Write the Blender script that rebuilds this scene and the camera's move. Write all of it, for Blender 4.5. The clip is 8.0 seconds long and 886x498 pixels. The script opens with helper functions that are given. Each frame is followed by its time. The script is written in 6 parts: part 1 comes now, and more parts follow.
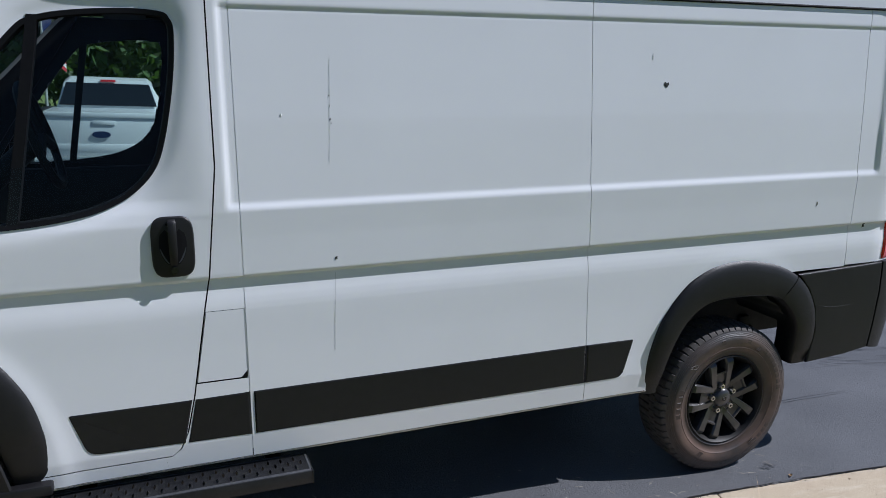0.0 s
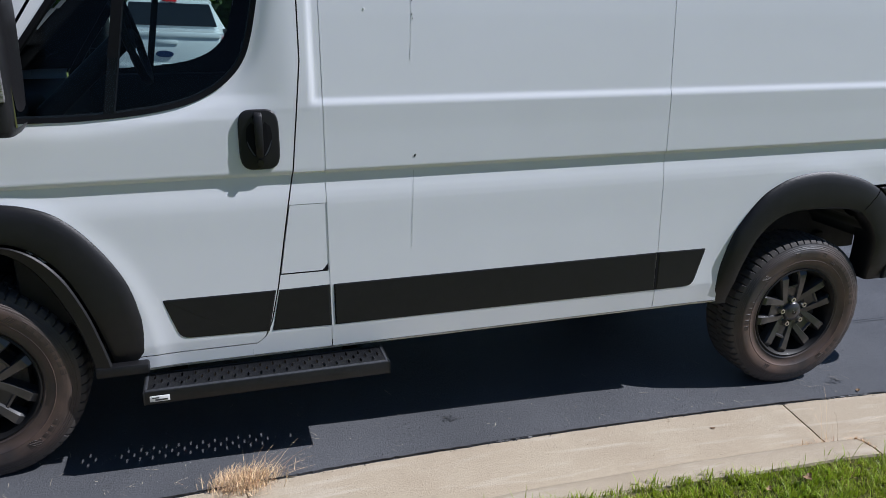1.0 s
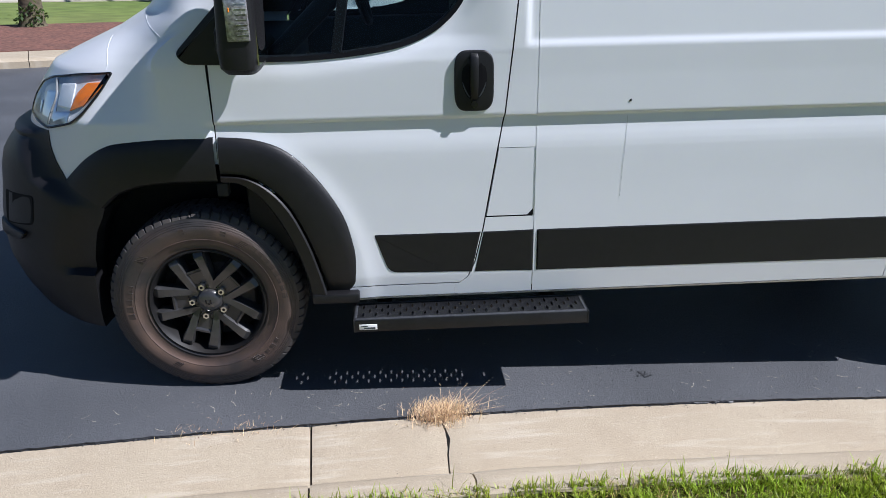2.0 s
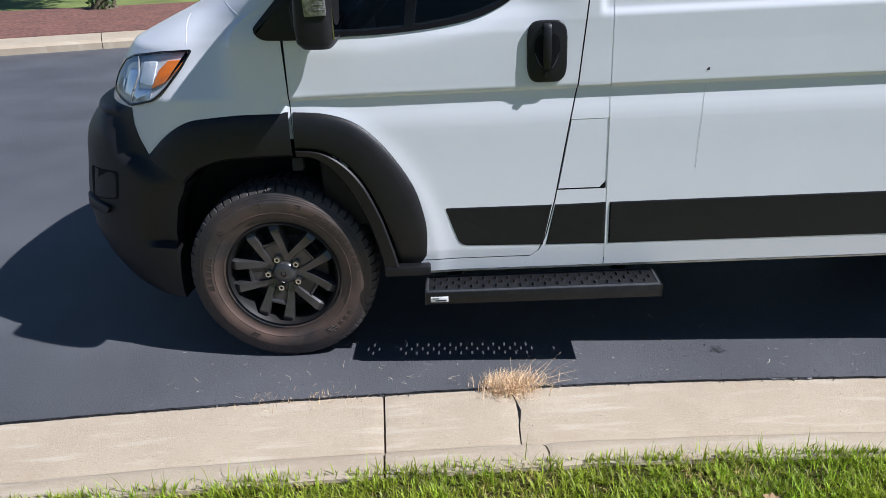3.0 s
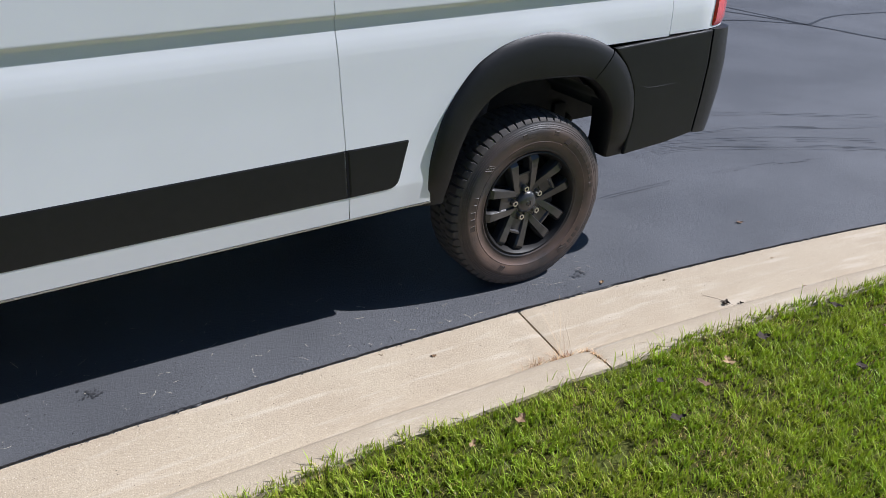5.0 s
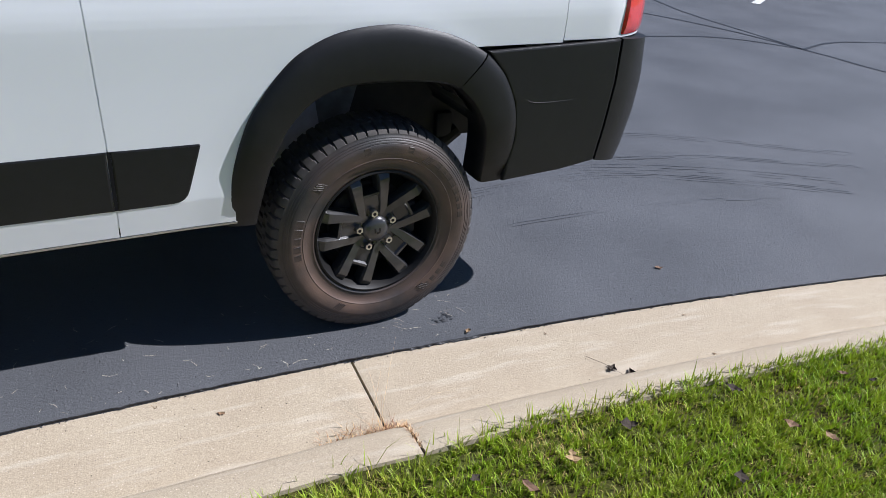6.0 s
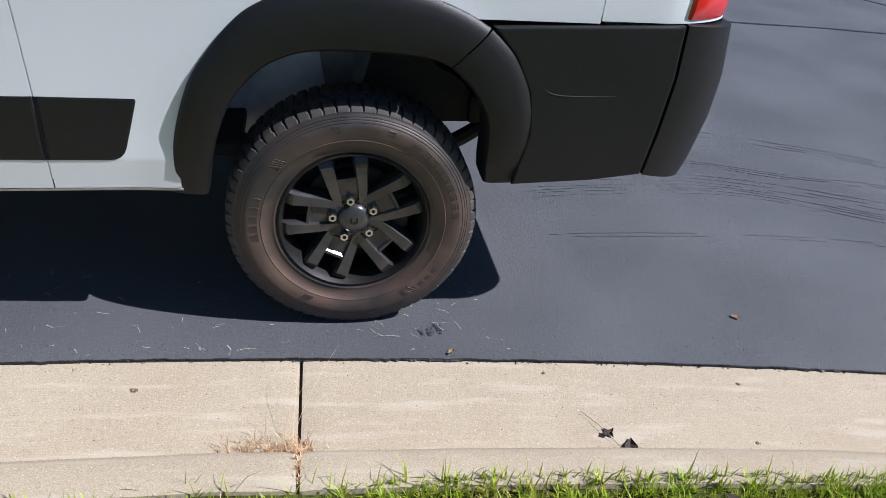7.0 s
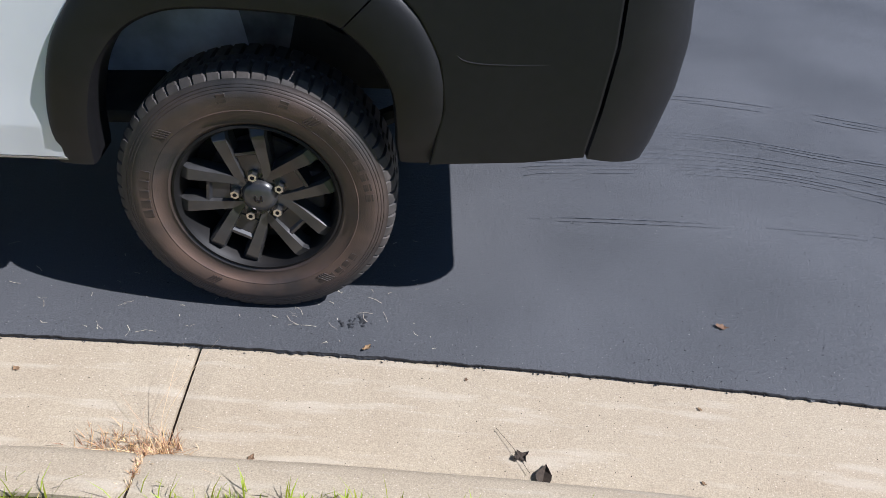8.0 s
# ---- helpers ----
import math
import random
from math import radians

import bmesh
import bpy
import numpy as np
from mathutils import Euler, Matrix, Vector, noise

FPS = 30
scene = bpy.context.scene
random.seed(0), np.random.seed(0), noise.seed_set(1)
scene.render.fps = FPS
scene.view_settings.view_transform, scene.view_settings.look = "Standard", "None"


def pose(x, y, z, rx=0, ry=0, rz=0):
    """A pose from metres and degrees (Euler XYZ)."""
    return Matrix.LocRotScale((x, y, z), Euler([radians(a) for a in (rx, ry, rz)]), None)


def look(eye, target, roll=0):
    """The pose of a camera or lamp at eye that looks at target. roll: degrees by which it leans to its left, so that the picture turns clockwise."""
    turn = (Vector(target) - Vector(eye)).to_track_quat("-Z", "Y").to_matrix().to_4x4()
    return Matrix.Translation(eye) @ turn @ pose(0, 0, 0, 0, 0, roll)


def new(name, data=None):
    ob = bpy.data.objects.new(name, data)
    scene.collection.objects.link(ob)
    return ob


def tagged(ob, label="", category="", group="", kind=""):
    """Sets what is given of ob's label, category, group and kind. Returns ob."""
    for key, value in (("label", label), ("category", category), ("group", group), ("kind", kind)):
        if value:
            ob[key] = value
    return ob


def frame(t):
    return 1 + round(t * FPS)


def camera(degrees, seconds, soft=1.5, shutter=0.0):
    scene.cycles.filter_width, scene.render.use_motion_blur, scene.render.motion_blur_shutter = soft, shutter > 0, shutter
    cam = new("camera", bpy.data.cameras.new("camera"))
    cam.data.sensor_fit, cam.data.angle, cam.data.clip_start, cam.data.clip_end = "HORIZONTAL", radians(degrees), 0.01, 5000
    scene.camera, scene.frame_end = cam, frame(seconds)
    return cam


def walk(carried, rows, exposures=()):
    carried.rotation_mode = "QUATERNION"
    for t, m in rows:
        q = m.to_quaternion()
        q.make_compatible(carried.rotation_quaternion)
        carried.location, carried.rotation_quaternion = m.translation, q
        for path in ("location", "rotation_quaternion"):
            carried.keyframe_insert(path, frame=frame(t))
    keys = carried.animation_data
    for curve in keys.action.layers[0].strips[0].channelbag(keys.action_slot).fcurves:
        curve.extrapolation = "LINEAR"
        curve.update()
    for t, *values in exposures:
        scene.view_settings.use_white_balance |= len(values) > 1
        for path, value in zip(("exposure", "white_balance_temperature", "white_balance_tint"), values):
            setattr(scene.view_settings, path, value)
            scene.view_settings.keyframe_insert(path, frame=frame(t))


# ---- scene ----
cam = camera(61.1, 8.0, soft=0.85)
PATH = [
    (0, (0.957, -2.633, 1.779), (1.6601, -0.8086, 1.3579), 2.10),
    (0.25, (0.960, -2.641, 1.757), (1.6908, -0.8383, 1.2906), 2.43),
    (0.5, (0.946, -2.648, 1.732), (1.6711, -0.8558, 1.2199), 2.60),
    (0.75, (0.899, -2.657, 1.697), (1.5644, -0.8552, 1.1396), 2.54),
    (1, (0.846, -2.663, 1.664), (1.4159, -0.8422, 1.0641), 2.30),
    (1.25, (0.813, -2.660, 1.646), (1.2529, -0.8160, 1.0088), 1.80),
    (1.5, (0.786, -2.652, 1.637), (1.0910, -0.7931, 0.9650), 1.30),
    (1.75, (0.758, -2.639, 1.637), (0.9609, -0.7789, 0.9299), 1.15),
    (2, (0.736, -2.625, 1.645), (0.8510, -0.7717, 0.9019), 1.00),
    (2.2, (0.729, -2.618, 1.657), (0.7762, -0.7744, 0.8825), 0.67),
    (2.5, (0.710, -2.620, 1.663), (0.6803, -0.7881, 0.8609), 0.07),
    (2.75, (0.691, -2.630, 1.654), (0.6355, -0.8006, 0.8483), -0.44),
    (3, (0.687, -2.636, 1.638), (0.6474, -0.8047, 0.8358), -0.85),
    (3.3, (0.726, -2.620, 1.621), (0.7694, -0.7901, 0.8146), -1.07),
    (3.5, (0.780, -2.595, 1.612), (0.9080, -0.7731, 0.7970), -1.10),
    (3.75, (0.893, -2.557, 1.596), (1.1470, -0.7509, 0.7757), -1.31),
    (4, (1.039, -2.510, 1.588), (1.4299, -0.7327, 0.7583), -1.40),
    (4.25, (1.208, -2.452, 1.613), (1.7343, -0.7240, 0.7534), -1.09),
    (4.5, (1.384, -2.381, 1.633), (2.0450, -0.7159, 0.7439), -0.40),
    (4.75, (1.541, -2.294, 1.609), (2.3372, -0.6964, 0.7070), 0.77),
    (5, (1.700, -2.198, 1.575), (2.6278, -0.6764, 0.6672), 2.30),
    (5.2, (1.839, -2.120, 1.557), (2.8664, -0.6651, 0.6477), 3.72),
    (5.5, (2.064, -2.047, 1.529), (3.1512, -0.6343, 0.6224), 5.50),
    (5.75, (2.271, -2.032, 1.507), (3.3032, -0.5777, 0.6006), 6.38),
    (6, (2.488, -2.025, 1.489), (3.4029, -0.4994, 0.5743), 6.79),
    (6.3, (2.756, -1.986, 1.482), (3.4909, -0.3872, 0.5314), 6.73),
    (6.5, (2.929, -1.942, 1.483), (3.5481, -0.3147, 0.4988), 6.60),
    (6.75, (3.114, -1.916, 1.483), (3.6145, -0.2668, 0.4672), 7.12),
    (7, (3.271, -1.895, 1.477), (3.6711, -0.2344, 0.4366), 7.70),
    (7.25, (3.395, -1.854, 1.459), (3.7023, -0.1875, 0.3965), 7.64),
    (7.5, (3.517, -1.804, 1.443), (3.7441, -0.1403, 0.3565), 7.20),
    (7.75, (3.673, -1.749, 1.443), (3.8359, -0.0990, 0.3247), 6.34),
    (8, (3.845, -1.689, 1.452), (3.9540, -0.0599, 0.2969), 5.20),
]
walk(cam, [(t, look(eye, target, roll)) for t, eye, target, roll in PATH],
     [(0.0, 0.22, 5650, 14), (0.5, 0.21, 5650, 14), (1.0, 0.19, 5670, 14), (1.5, 0.42, 5670, 14), (2.0, 0.52, 5670, 14), (4.0, 0.53, 5720, 14), (5.0, 0.51, 5750, 14), (8.0, 0.59, 5740, 14)])

# ---- world, sun, exposure ----
SUN_TO = Vector((0.88, -0.27, 1.0)).normalized()
world = bpy.data.worlds.new("sky")
scene.world = world
world.use_nodes = True
sky = world.node_tree.nodes.new("ShaderNodeTexSky")
sky.sky_type = "NISHITA"
sky.sun_disc = False
sky.sun_elevation = math.asin(SUN_TO.z)
sky.sun_rotation = math.atan2(SUN_TO.x, SUN_TO.y)
sky.air_density, sky.dust_density, sky.ozone_density = 1.0, 0.1, 4.2
back = world.node_tree.nodes["Background"]
world.node_tree.links.new(sky.outputs[0], back.inputs[0])
back.inputs[1].default_value = 0.0445
sun = new("sun", bpy.data.lights.new("sun", "SUN"))
sun.data.energy, sun.data.angle, sun.data.color = 5.0, radians(0.5), (1.0, 0.955, 0.90)
sun.matrix_world = look(SUN_TO * 40, (0, 0, 0))


# ---- materials ----
def material(name, color, rough=0.5, metal=0.0, spread=0.0, grain=40.0, bump=0.0, bump_scale=200.0, second=None, second_scale=3.0,
             second_amount=0.5, coat=0.0, spec=0.5, island=0.0, objrand=0.0, contrast=(0.35, 0.65), bump_detail=3, bump_rough=0.5):
    """Principled material with noise at two scales: a fine grain and a broad stain towards a second colour."""
    m = bpy.data.materials.new(name)
    m.use_nodes = True
    nt = m.node_tree
    n, l = nt.nodes, nt.links
    p = n["Principled BSDF"]
    p.inputs["Roughness"].default_value = rough
    p.inputs["Metallic"].default_value = metal
    p.inputs["Coat Weight"].default_value = coat
    p.inputs["Coat Roughness"].default_value = 0.04
    p.inputs["Specular IOR Level"].default_value = spec
    tc = n.new("ShaderNodeTexCoord")
    col = n.new("ShaderNodeRGB")
    col.outputs[0].default_value = (*color, 1)
    out = col.outputs[0]
    if second:
        nz = n.new("ShaderNodeTexNoise")
        nz.inputs["Scale"].default_value, nz.inputs["Detail"].default_value = second_scale, 5
        l.new(tc.outputs["Object"], nz.inputs["Vector"])
        rmp = n.new("ShaderNodeMapRange")
        rmp.inputs[1].default_value, rmp.inputs[2].default_value = contrast
        rmp.inputs[4].default_value = second_amount
        l.new(nz.outputs[0], rmp.inputs[0])
        mx = n.new("ShaderNodeMix")
        mx.data_type = "RGBA"
        l.new(rmp.outputs[0], mx.inputs[0])
        l.new(out, mx.inputs[6])
        mx.inputs[7].default_value = (*second, 1)
        out = mx.outputs[2]
    if spread:
        nz = n.new("ShaderNodeTexNoise")
        nz.inputs["Scale"].default_value, nz.inputs["Detail"].default_value = grain, 4
        l.new(tc.outputs["Object"], nz.inputs["Vector"])
        rmp = n.new("ShaderNodeMapRange")
        rmp.inputs[1].default_value, rmp.inputs[2].default_value = 0.3, 0.7
        rmp.inputs[3].default_value, rmp.inputs[4].default_value = 1 - spread, 1 + spread
        l.new(nz.outputs[0], rmp.inputs[0])
        hs = n.new("ShaderNodeHueSaturation")
        l.new(rmp.outputs[0], hs.inputs["Value"])
        l.new(out, hs.inputs["Color"])
        out = hs.outputs[0]
    if island or objrand:
        src = n.new("ShaderNodeNewGeometry").outputs["Random Per Island"] if island else n.new("ShaderNodeObjectInfo").outputs["Random"]
        amount = island or objrand
        rmp = n.new("ShaderNodeMapRange")
        rmp.inputs[3].default_value, rmp.inputs[4].default_value = 1 - amount, 1 + amount
        l.new(src, rmp.inputs[0])
        hue = n.new("ShaderNodeMapRange")
        hue.inputs[3].default_value, hue.inputs[4].default_value = 0.5 - amount * 0.05, 0.5 + amount * 0.03
        l.new(src, hue.inputs[0])
        hs = n.new("ShaderNodeHueSaturation")
        l.new(rmp.outputs[0], hs.inputs["Value"])
        l.new(hue.outputs[0], hs.inputs["Hue"])
        l.new(out, hs.inputs["Color"])
        out = hs.outputs[0]
    l.new(out, p.inputs["Base Color"])
    if bump:
        nz = n.new("ShaderNodeTexNoise")
        nz.inputs["Scale"].default_value, nz.inputs["Detail"].default_value = bump_scale, bump_detail
        nz.inputs["Roughness"].default_value = bump_rough
        l.new(tc.outputs["Object"], nz.inputs["Vector"])
        b = n.new("ShaderNodeBump")
        b.inputs["Strength"].default_value, b.inputs["Distance"].default_value = bump, 0.01
        l.new(nz.outputs[0], b.inputs["Height"])
        l.new(b.outputs[0], p.inputs["Normal"])
    return m


def glass_material(name, tint, ior=1.45):
    m = bpy.data.materials.new(name)
    m.use_nodes = True
    nt = m.node_tree
    n, l = nt.nodes, nt.links
    n.remove(n["Principled BSDF"])
    tr = n.new("ShaderNodeBsdfTransparent")
    tr.inputs[0].default_value = (*tint, 1)
    gl = n.new("ShaderNodeBsdfGlossy")
    gl.inputs["Roughness"].default_value = 0.01
    fr = n.new("ShaderNodeFresnel")
    fr.inputs[0].default_value = ior
    mx = n.new("ShaderNodeMixShader")
    l.new(fr.outputs[0], mx.inputs[0])
    l.new(tr.outputs[0], mx.inputs[1])
    l.new(gl.outputs[0], mx.inputs[2])
    l.new(mx.outputs[0], n["Material Output"].inputs[0])
    return m


PAINT = material("white_paint", (0.775, 0.785, 0.80), 0.38, coat=0.3, spread=0.012, grain=3.0, second=(0.73, 0.735, 0.735), second_scale=1.4, second_amount=0.35)
SILL = material("dusty_paint", (0.78, 0.79, 0.78), 0.45, coat=0.2, second=(0.55, 0.52, 0.46), second_scale=7.0, second_amount=0.5, spread=0.03, grain=60)
PLASTIC = material("black_plastic", (0.0078, 0.0076, 0.0086), 0.46, spec=0.38, spread=0.15, grain=30, bump=0.12, bump_scale=900, second=(0.0115, 0.011, 0.012), second_scale=5)
GLOSSBLACK = material("gloss_black", (0.008, 0.008, 0.009), 0.18, spread=0.1, grain=10)
RUBBER = material("seal_rubber", (0.006, 0.006, 0.007), 0.5, spec=0.14, spread=0.15, grain=50)
GAP = material("dark_gap", (0.004, 0.004, 0.005), 0.8, spec=0.2, spread=0.2, grain=40)
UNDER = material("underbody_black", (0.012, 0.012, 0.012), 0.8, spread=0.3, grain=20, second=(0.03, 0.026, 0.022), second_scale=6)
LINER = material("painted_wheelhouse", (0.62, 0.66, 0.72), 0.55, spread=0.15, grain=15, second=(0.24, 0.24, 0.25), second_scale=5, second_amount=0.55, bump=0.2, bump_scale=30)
# mid tone of the rear wheelhouse lining: shade put into the colour
SHADEDLINER = material("shaded_wheelhouse", (0.20, 0.21, 0.22), 0.7, spread=0.3, grain=15, second=(0.07, 0.07, 0.07), second_scale=6, second_amount=0.8, bump=0.2, bump_scale=30)
TYRE = material("dusty_tyre", (0.027, 0.0248, 0.024), 0.50, spread=0.25, grain=25, second=(0.042, 0.033, 0.029), second_scale=4.5, second_amount=0.75, bump=0.1, bump_scale=260)
TREAD = material("tyre_tread", (0.046, 0.042, 0.040), 0.75, spread=0.25, grain=40, second=(0.075, 0.06, 0.05), second_scale=9, second_amount=0.6)
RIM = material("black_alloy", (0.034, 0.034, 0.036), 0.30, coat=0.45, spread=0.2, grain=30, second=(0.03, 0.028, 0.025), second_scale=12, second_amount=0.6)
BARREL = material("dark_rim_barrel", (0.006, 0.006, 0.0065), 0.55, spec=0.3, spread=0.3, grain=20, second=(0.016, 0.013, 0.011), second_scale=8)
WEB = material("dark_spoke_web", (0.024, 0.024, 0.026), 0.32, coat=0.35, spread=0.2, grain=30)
STEEL = material("bright_steel", (0.62, 0.61, 0.58), 0.28, metal=1.0, spread=0.1, grain=50)
RUST = material("rusty_brake", (0.075, 0.052, 0.042), 0.75, spread=0.3, grain=60, second=(0.035, 0.028, 0.025), second_scale=25, second_amount=0.6)
STEPM = material("step_powder_coat", (0.0085, 0.009, 0.0105), 0.42, spec=0.35, spread=0.2, grain=60, bump=0.15, bump_scale=700, second=(0.016, 0.016, 0.017), second_scale=10, second_amount=0.5)
# lighter grey that paints highlights on the step edges and handle pockets
EDGEGLINT = material("edge_highlight", (0.045, 0.047, 0.052), 0.45, spread=0.25, grain=60)
LABELM = material("white_label", (0.78, 0.78, 0.76), 0.4, spread=0.04, grain=30)
INK = material("dark_ink", (0.03, 0.035, 0.04), 0.5, spread=0.05)
REDLENS = material("red_lens", (0.62, 0.012, 0.018), 0.15, coat=0.8, spread=0.12, grain=60)
CLEARLENS = material("clear_lens", (0.40, 0.39, 0.40), 0.10, coat=0.8, spread=0.5, grain=110, metal=0.45, second=(0.12, 0.11, 0.11), second_scale=45, second_amount=0.7)
AMBER = material("amber_lens", (0.85, 0.24, 0.02), 0.2, coat=0.6, spread=0.1, grain=40)
# white in place of silver: sky mirrored in the bowls, put into the colour
LAMPWHITE = material("lamp_bowl", (0.80, 0.83, 0.86), 0.25, spread=0.08, grain=25, metal=0.2)
CHROME = material("lamp_reflector", (0.75, 0.77, 0.8), 0.28, metal=1.0, spread=0.05)
CABIN = material("cabin_plastic", (0.009, 0.009, 0.010), 0.65, spec=0.25, spread=0.2, grain=20, bump=0.1, bump_scale=400)
SEATM = material("seat_fabric", (0.018, 0.017, 0.018), 0.9, spread=0.25, grain=120, bump=0.2, bump_scale=300)
GLASS = glass_material("window_glass", (0.72, 0.82, 0.81), 1.30)
CLEAR = glass_material("lamp_cover", (0.93, 0.95, 0.97))
MIRROR = material("mirror_silver", (0.8, 0.82, 0.83), 0.02, metal=1.0)
SOIL = material("lawn_soil", (0.055, 0.050, 0.015), 0.95, spec=0.05, spread=0.5, grain=60, second=(0.075, 0.088, 0.020), second_scale=6, second_amount=0.85, bump=0.6, bump_scale=80)
BLADE = material("grass_blade", (0.235, 0.330, 0.016), 0.48, spread=0.25, grain=9, second=(0.37, 0.37, 0.04), second_scale=2.6, second_amount=0.6, island=0.72)
STRAW = material("dry_straw", (0.70, 0.51, 0.30), 0.8, island=0.4, spread=0.1)
THATCH = material("lawn_thatch", (0.44, 0.33, 0.11), 0.8, island=0.5, spread=0.1)
DRYGRASS = material("rusty_dry_grass", (0.46, 0.28, 0.14), 0.8, island=0.5, spread=0.1)
CLIPPING = material("pale_clipping", (0.55, 0.50, 0.38), 0.8, island=0.35, spread=0.1)
SEAMGREY = material("seam_sealer", (0.22, 0.23, 0.23), 0.7, spread=0.1)
DEADLEAF = material("dead_leaf", (0.23, 0.145, 0.075), 0.8, objrand=0.35, spread=0.3, grain=90)
DARKLEAF = material("rotten_leaf", (0.045, 0.032, 0.022), 0.9, spread=0.3, grain=90)
FARGRASS = material("far_lawn", (0.12, 0.175, 0.03), 0.9, spread=0.25, grain=2.0, second=(0.17, 0.185, 0.055), second_scale=0.25, second_amount=0.6, bump=0.5, bump_scale=20)
MULCH = material("red_mulch", (0.19, 0.085, 0.06), 0.95, spread=0.5, grain=14, second=(0.09, 0.05, 0.04), second_scale=3, bump=0.8, bump_scale=30)
BARK = material("bark", (0.10, 0.075, 0.05), 0.95, spread=0.4, grain=12, bump=0.8, bump_scale=25, second=(0.10, 0.11, 0.05), second_scale=2)
LEAF = material("tree_leaf", (0.045, 0.085, 0.018), 0.6, island=0.5, spread=0.1)
FARROAD = material("concrete_road", (0.48, 0.43, 0.36), 0.9, spread=0.12, grain=2, second=(0.40, 0.36, 0.31), second_scale=0.4)
TRUCKPAINT = material("truck_paint", (0.74, 0.77, 0.77), 0.3, coat=0.5, spread=0.02, grain=4, second=(0.66, 0.68, 0.68), second_scale=1.2, second_amount=0.4)
TRUCKGLASS = material("dark_glass", (0.012, 0.014, 0.015), 0.05, coat=0.5, spread=0.1, grain=3)
BLUEOVAL = material("navy_badge", (0.015, 0.03, 0.09), 0.25, coat=0.5, spread=0.05)
FLAGRED = material("flag_red", (0.5, 0.04, 0.05), 0.8, spread=0.06)
FLAGWHITE = material("flag_white", (0.75, 0.75, 0.74), 0.8, spread=0.04)
FLAGBLUE = material("flag_blue", (0.03, 0.05, 0.2), 0.8, spread=0.06)
METALPOLE = material("galvanised_pole", (0.55, 0.55, 0.54), 0.5, metal=0.5, spread=0.1)
DARKCAR = material("dark_car_paint", (0.012, 0.013, 0.016), 0.2, coat=0.6, spread=0.05)
LINEPAINT = material("road_paint", (0.66, 0.66, 0.63), 0.8, spread=0.12, grain=30, second=(0.35, 0.35, 0.34), second_scale=12)
GRITGREY = material("grey_grit", (0.24, 0.235, 0.225), 0.9, island=0.5, spread=0.1)
SCUFF = material("tyre_scuff", (0.088, 0.092, 0.100), 0.55, spec=0.42, spread=0.35, grain=60)
CHIP = material("paint_chip", (0.02, 0.022, 0.022), 0.7, spread=0.3)
SMEAR = material("grey_smear", (0.55, 0.565, 0.57), 0.6, spread=0.2, grain=50)


def asphalt_material():
    """Sealed asphalt with pale aggregate specks, broad stains, and curved dark scuffs left by turning tyres."""
    m = material("sealed_asphalt", (0.074, 0.0765, 0.082), 0.55, spec=0.42, spread=0.24, grain=230, second=(0.104, 0.107, 0.114), second_scale=1.3, second_amount=0.9, bump=0.55, bump_scale=70, bump_detail=6, bump_rough=0.78)
    n, l = m.node_tree.nodes, m.node_tree.links
    p = n["Principled BSDF"]
    base = p.inputs["Base Color"].links[0].from_socket
    tc = n.new("ShaderNodeTexCoord")
    vor = n.new("ShaderNodeTexVoronoi")
    vor.inputs["Scale"].default_value = 85
    l.new(tc.outputs["Object"], vor.inputs["Vector"])
    speck = n.new("ShaderNodeMapRange")
    speck.inputs[1].default_value, speck.inputs[2].default_value = 0.16, 0.05
    l.new(vor.outputs["Distance"], speck.inputs[0])
    pick = n.new("ShaderNodeSeparateColor")
    l.new(vor.outputs["Color"], pick.inputs[0])
    few = n.new("ShaderNodeMath")
    few.operation = "GREATER_THAN"
    few.inputs[1].default_value = 0.80
    l.new(pick.outputs[0], few.inputs[0])
    both = n.new("ShaderNodeMath")
    both.operation = "MULTIPLY"
    l.new(speck.outputs[0], both.inputs[0])
    l.new(few.outputs[0], both.inputs[1])
    mx = n.new("ShaderNodeMix")
    mx.data_type = "RGBA"
    l.new(both.outputs[0], mx.inputs[0])
    l.new(base, mx.inputs[6])
    mx.inputs[7].default_value = (0.15, 0.15, 0.155, 1)
    # worn pits where the sealer has gone
    pit = n.new("ShaderNodeTexNoise")
    pit.inputs["Scale"].default_value, pit.inputs["Detail"].default_value, pit.inputs["Roughness"].default_value = 28, 6, 0.75
    l.new(tc.outputs["Object"], pit.inputs["Vector"])
    pm = n.new("ShaderNodeMapRange")
    pm.inputs[1].default_value, pm.inputs[2].default_value, pm.inputs[4].default_value = 0.62, 0.70, 0.7
    l.new(pit.outputs[0], pm.inputs[0])
    mx2 = n.new("ShaderNodeMix")
    mx2.data_type = "RGBA"
    l.new(pm.outputs[0], mx2.inputs[0])
    l.new(mx.outputs[2], mx2.inputs[6])
    mx2.inputs[7].default_value = (0.032, 0.033, 0.036, 1)
    l.new(mx2.outputs[2], p.inputs["Base Color"])
    return m


def let_light_through(m, amount, color):
    """Mixes in light that passes through thin leaves."""
    n, l = m.node_tree.nodes, m.node_tree.links
    p = n["Principled BSDF"]
    tl = n.new("ShaderNodeBsdfTranslucent")
    tl.inputs[0].default_value = (*color, 1)
    mx = n.new("ShaderNodeMixShader")
    mx.inputs[0].default_value = amount
    l.new(p.outputs[0], mx.inputs[1])
    l.new(tl.outputs[0], mx.inputs[2])
    l.new(mx.outputs[0], n["Material Output"].inputs[0])


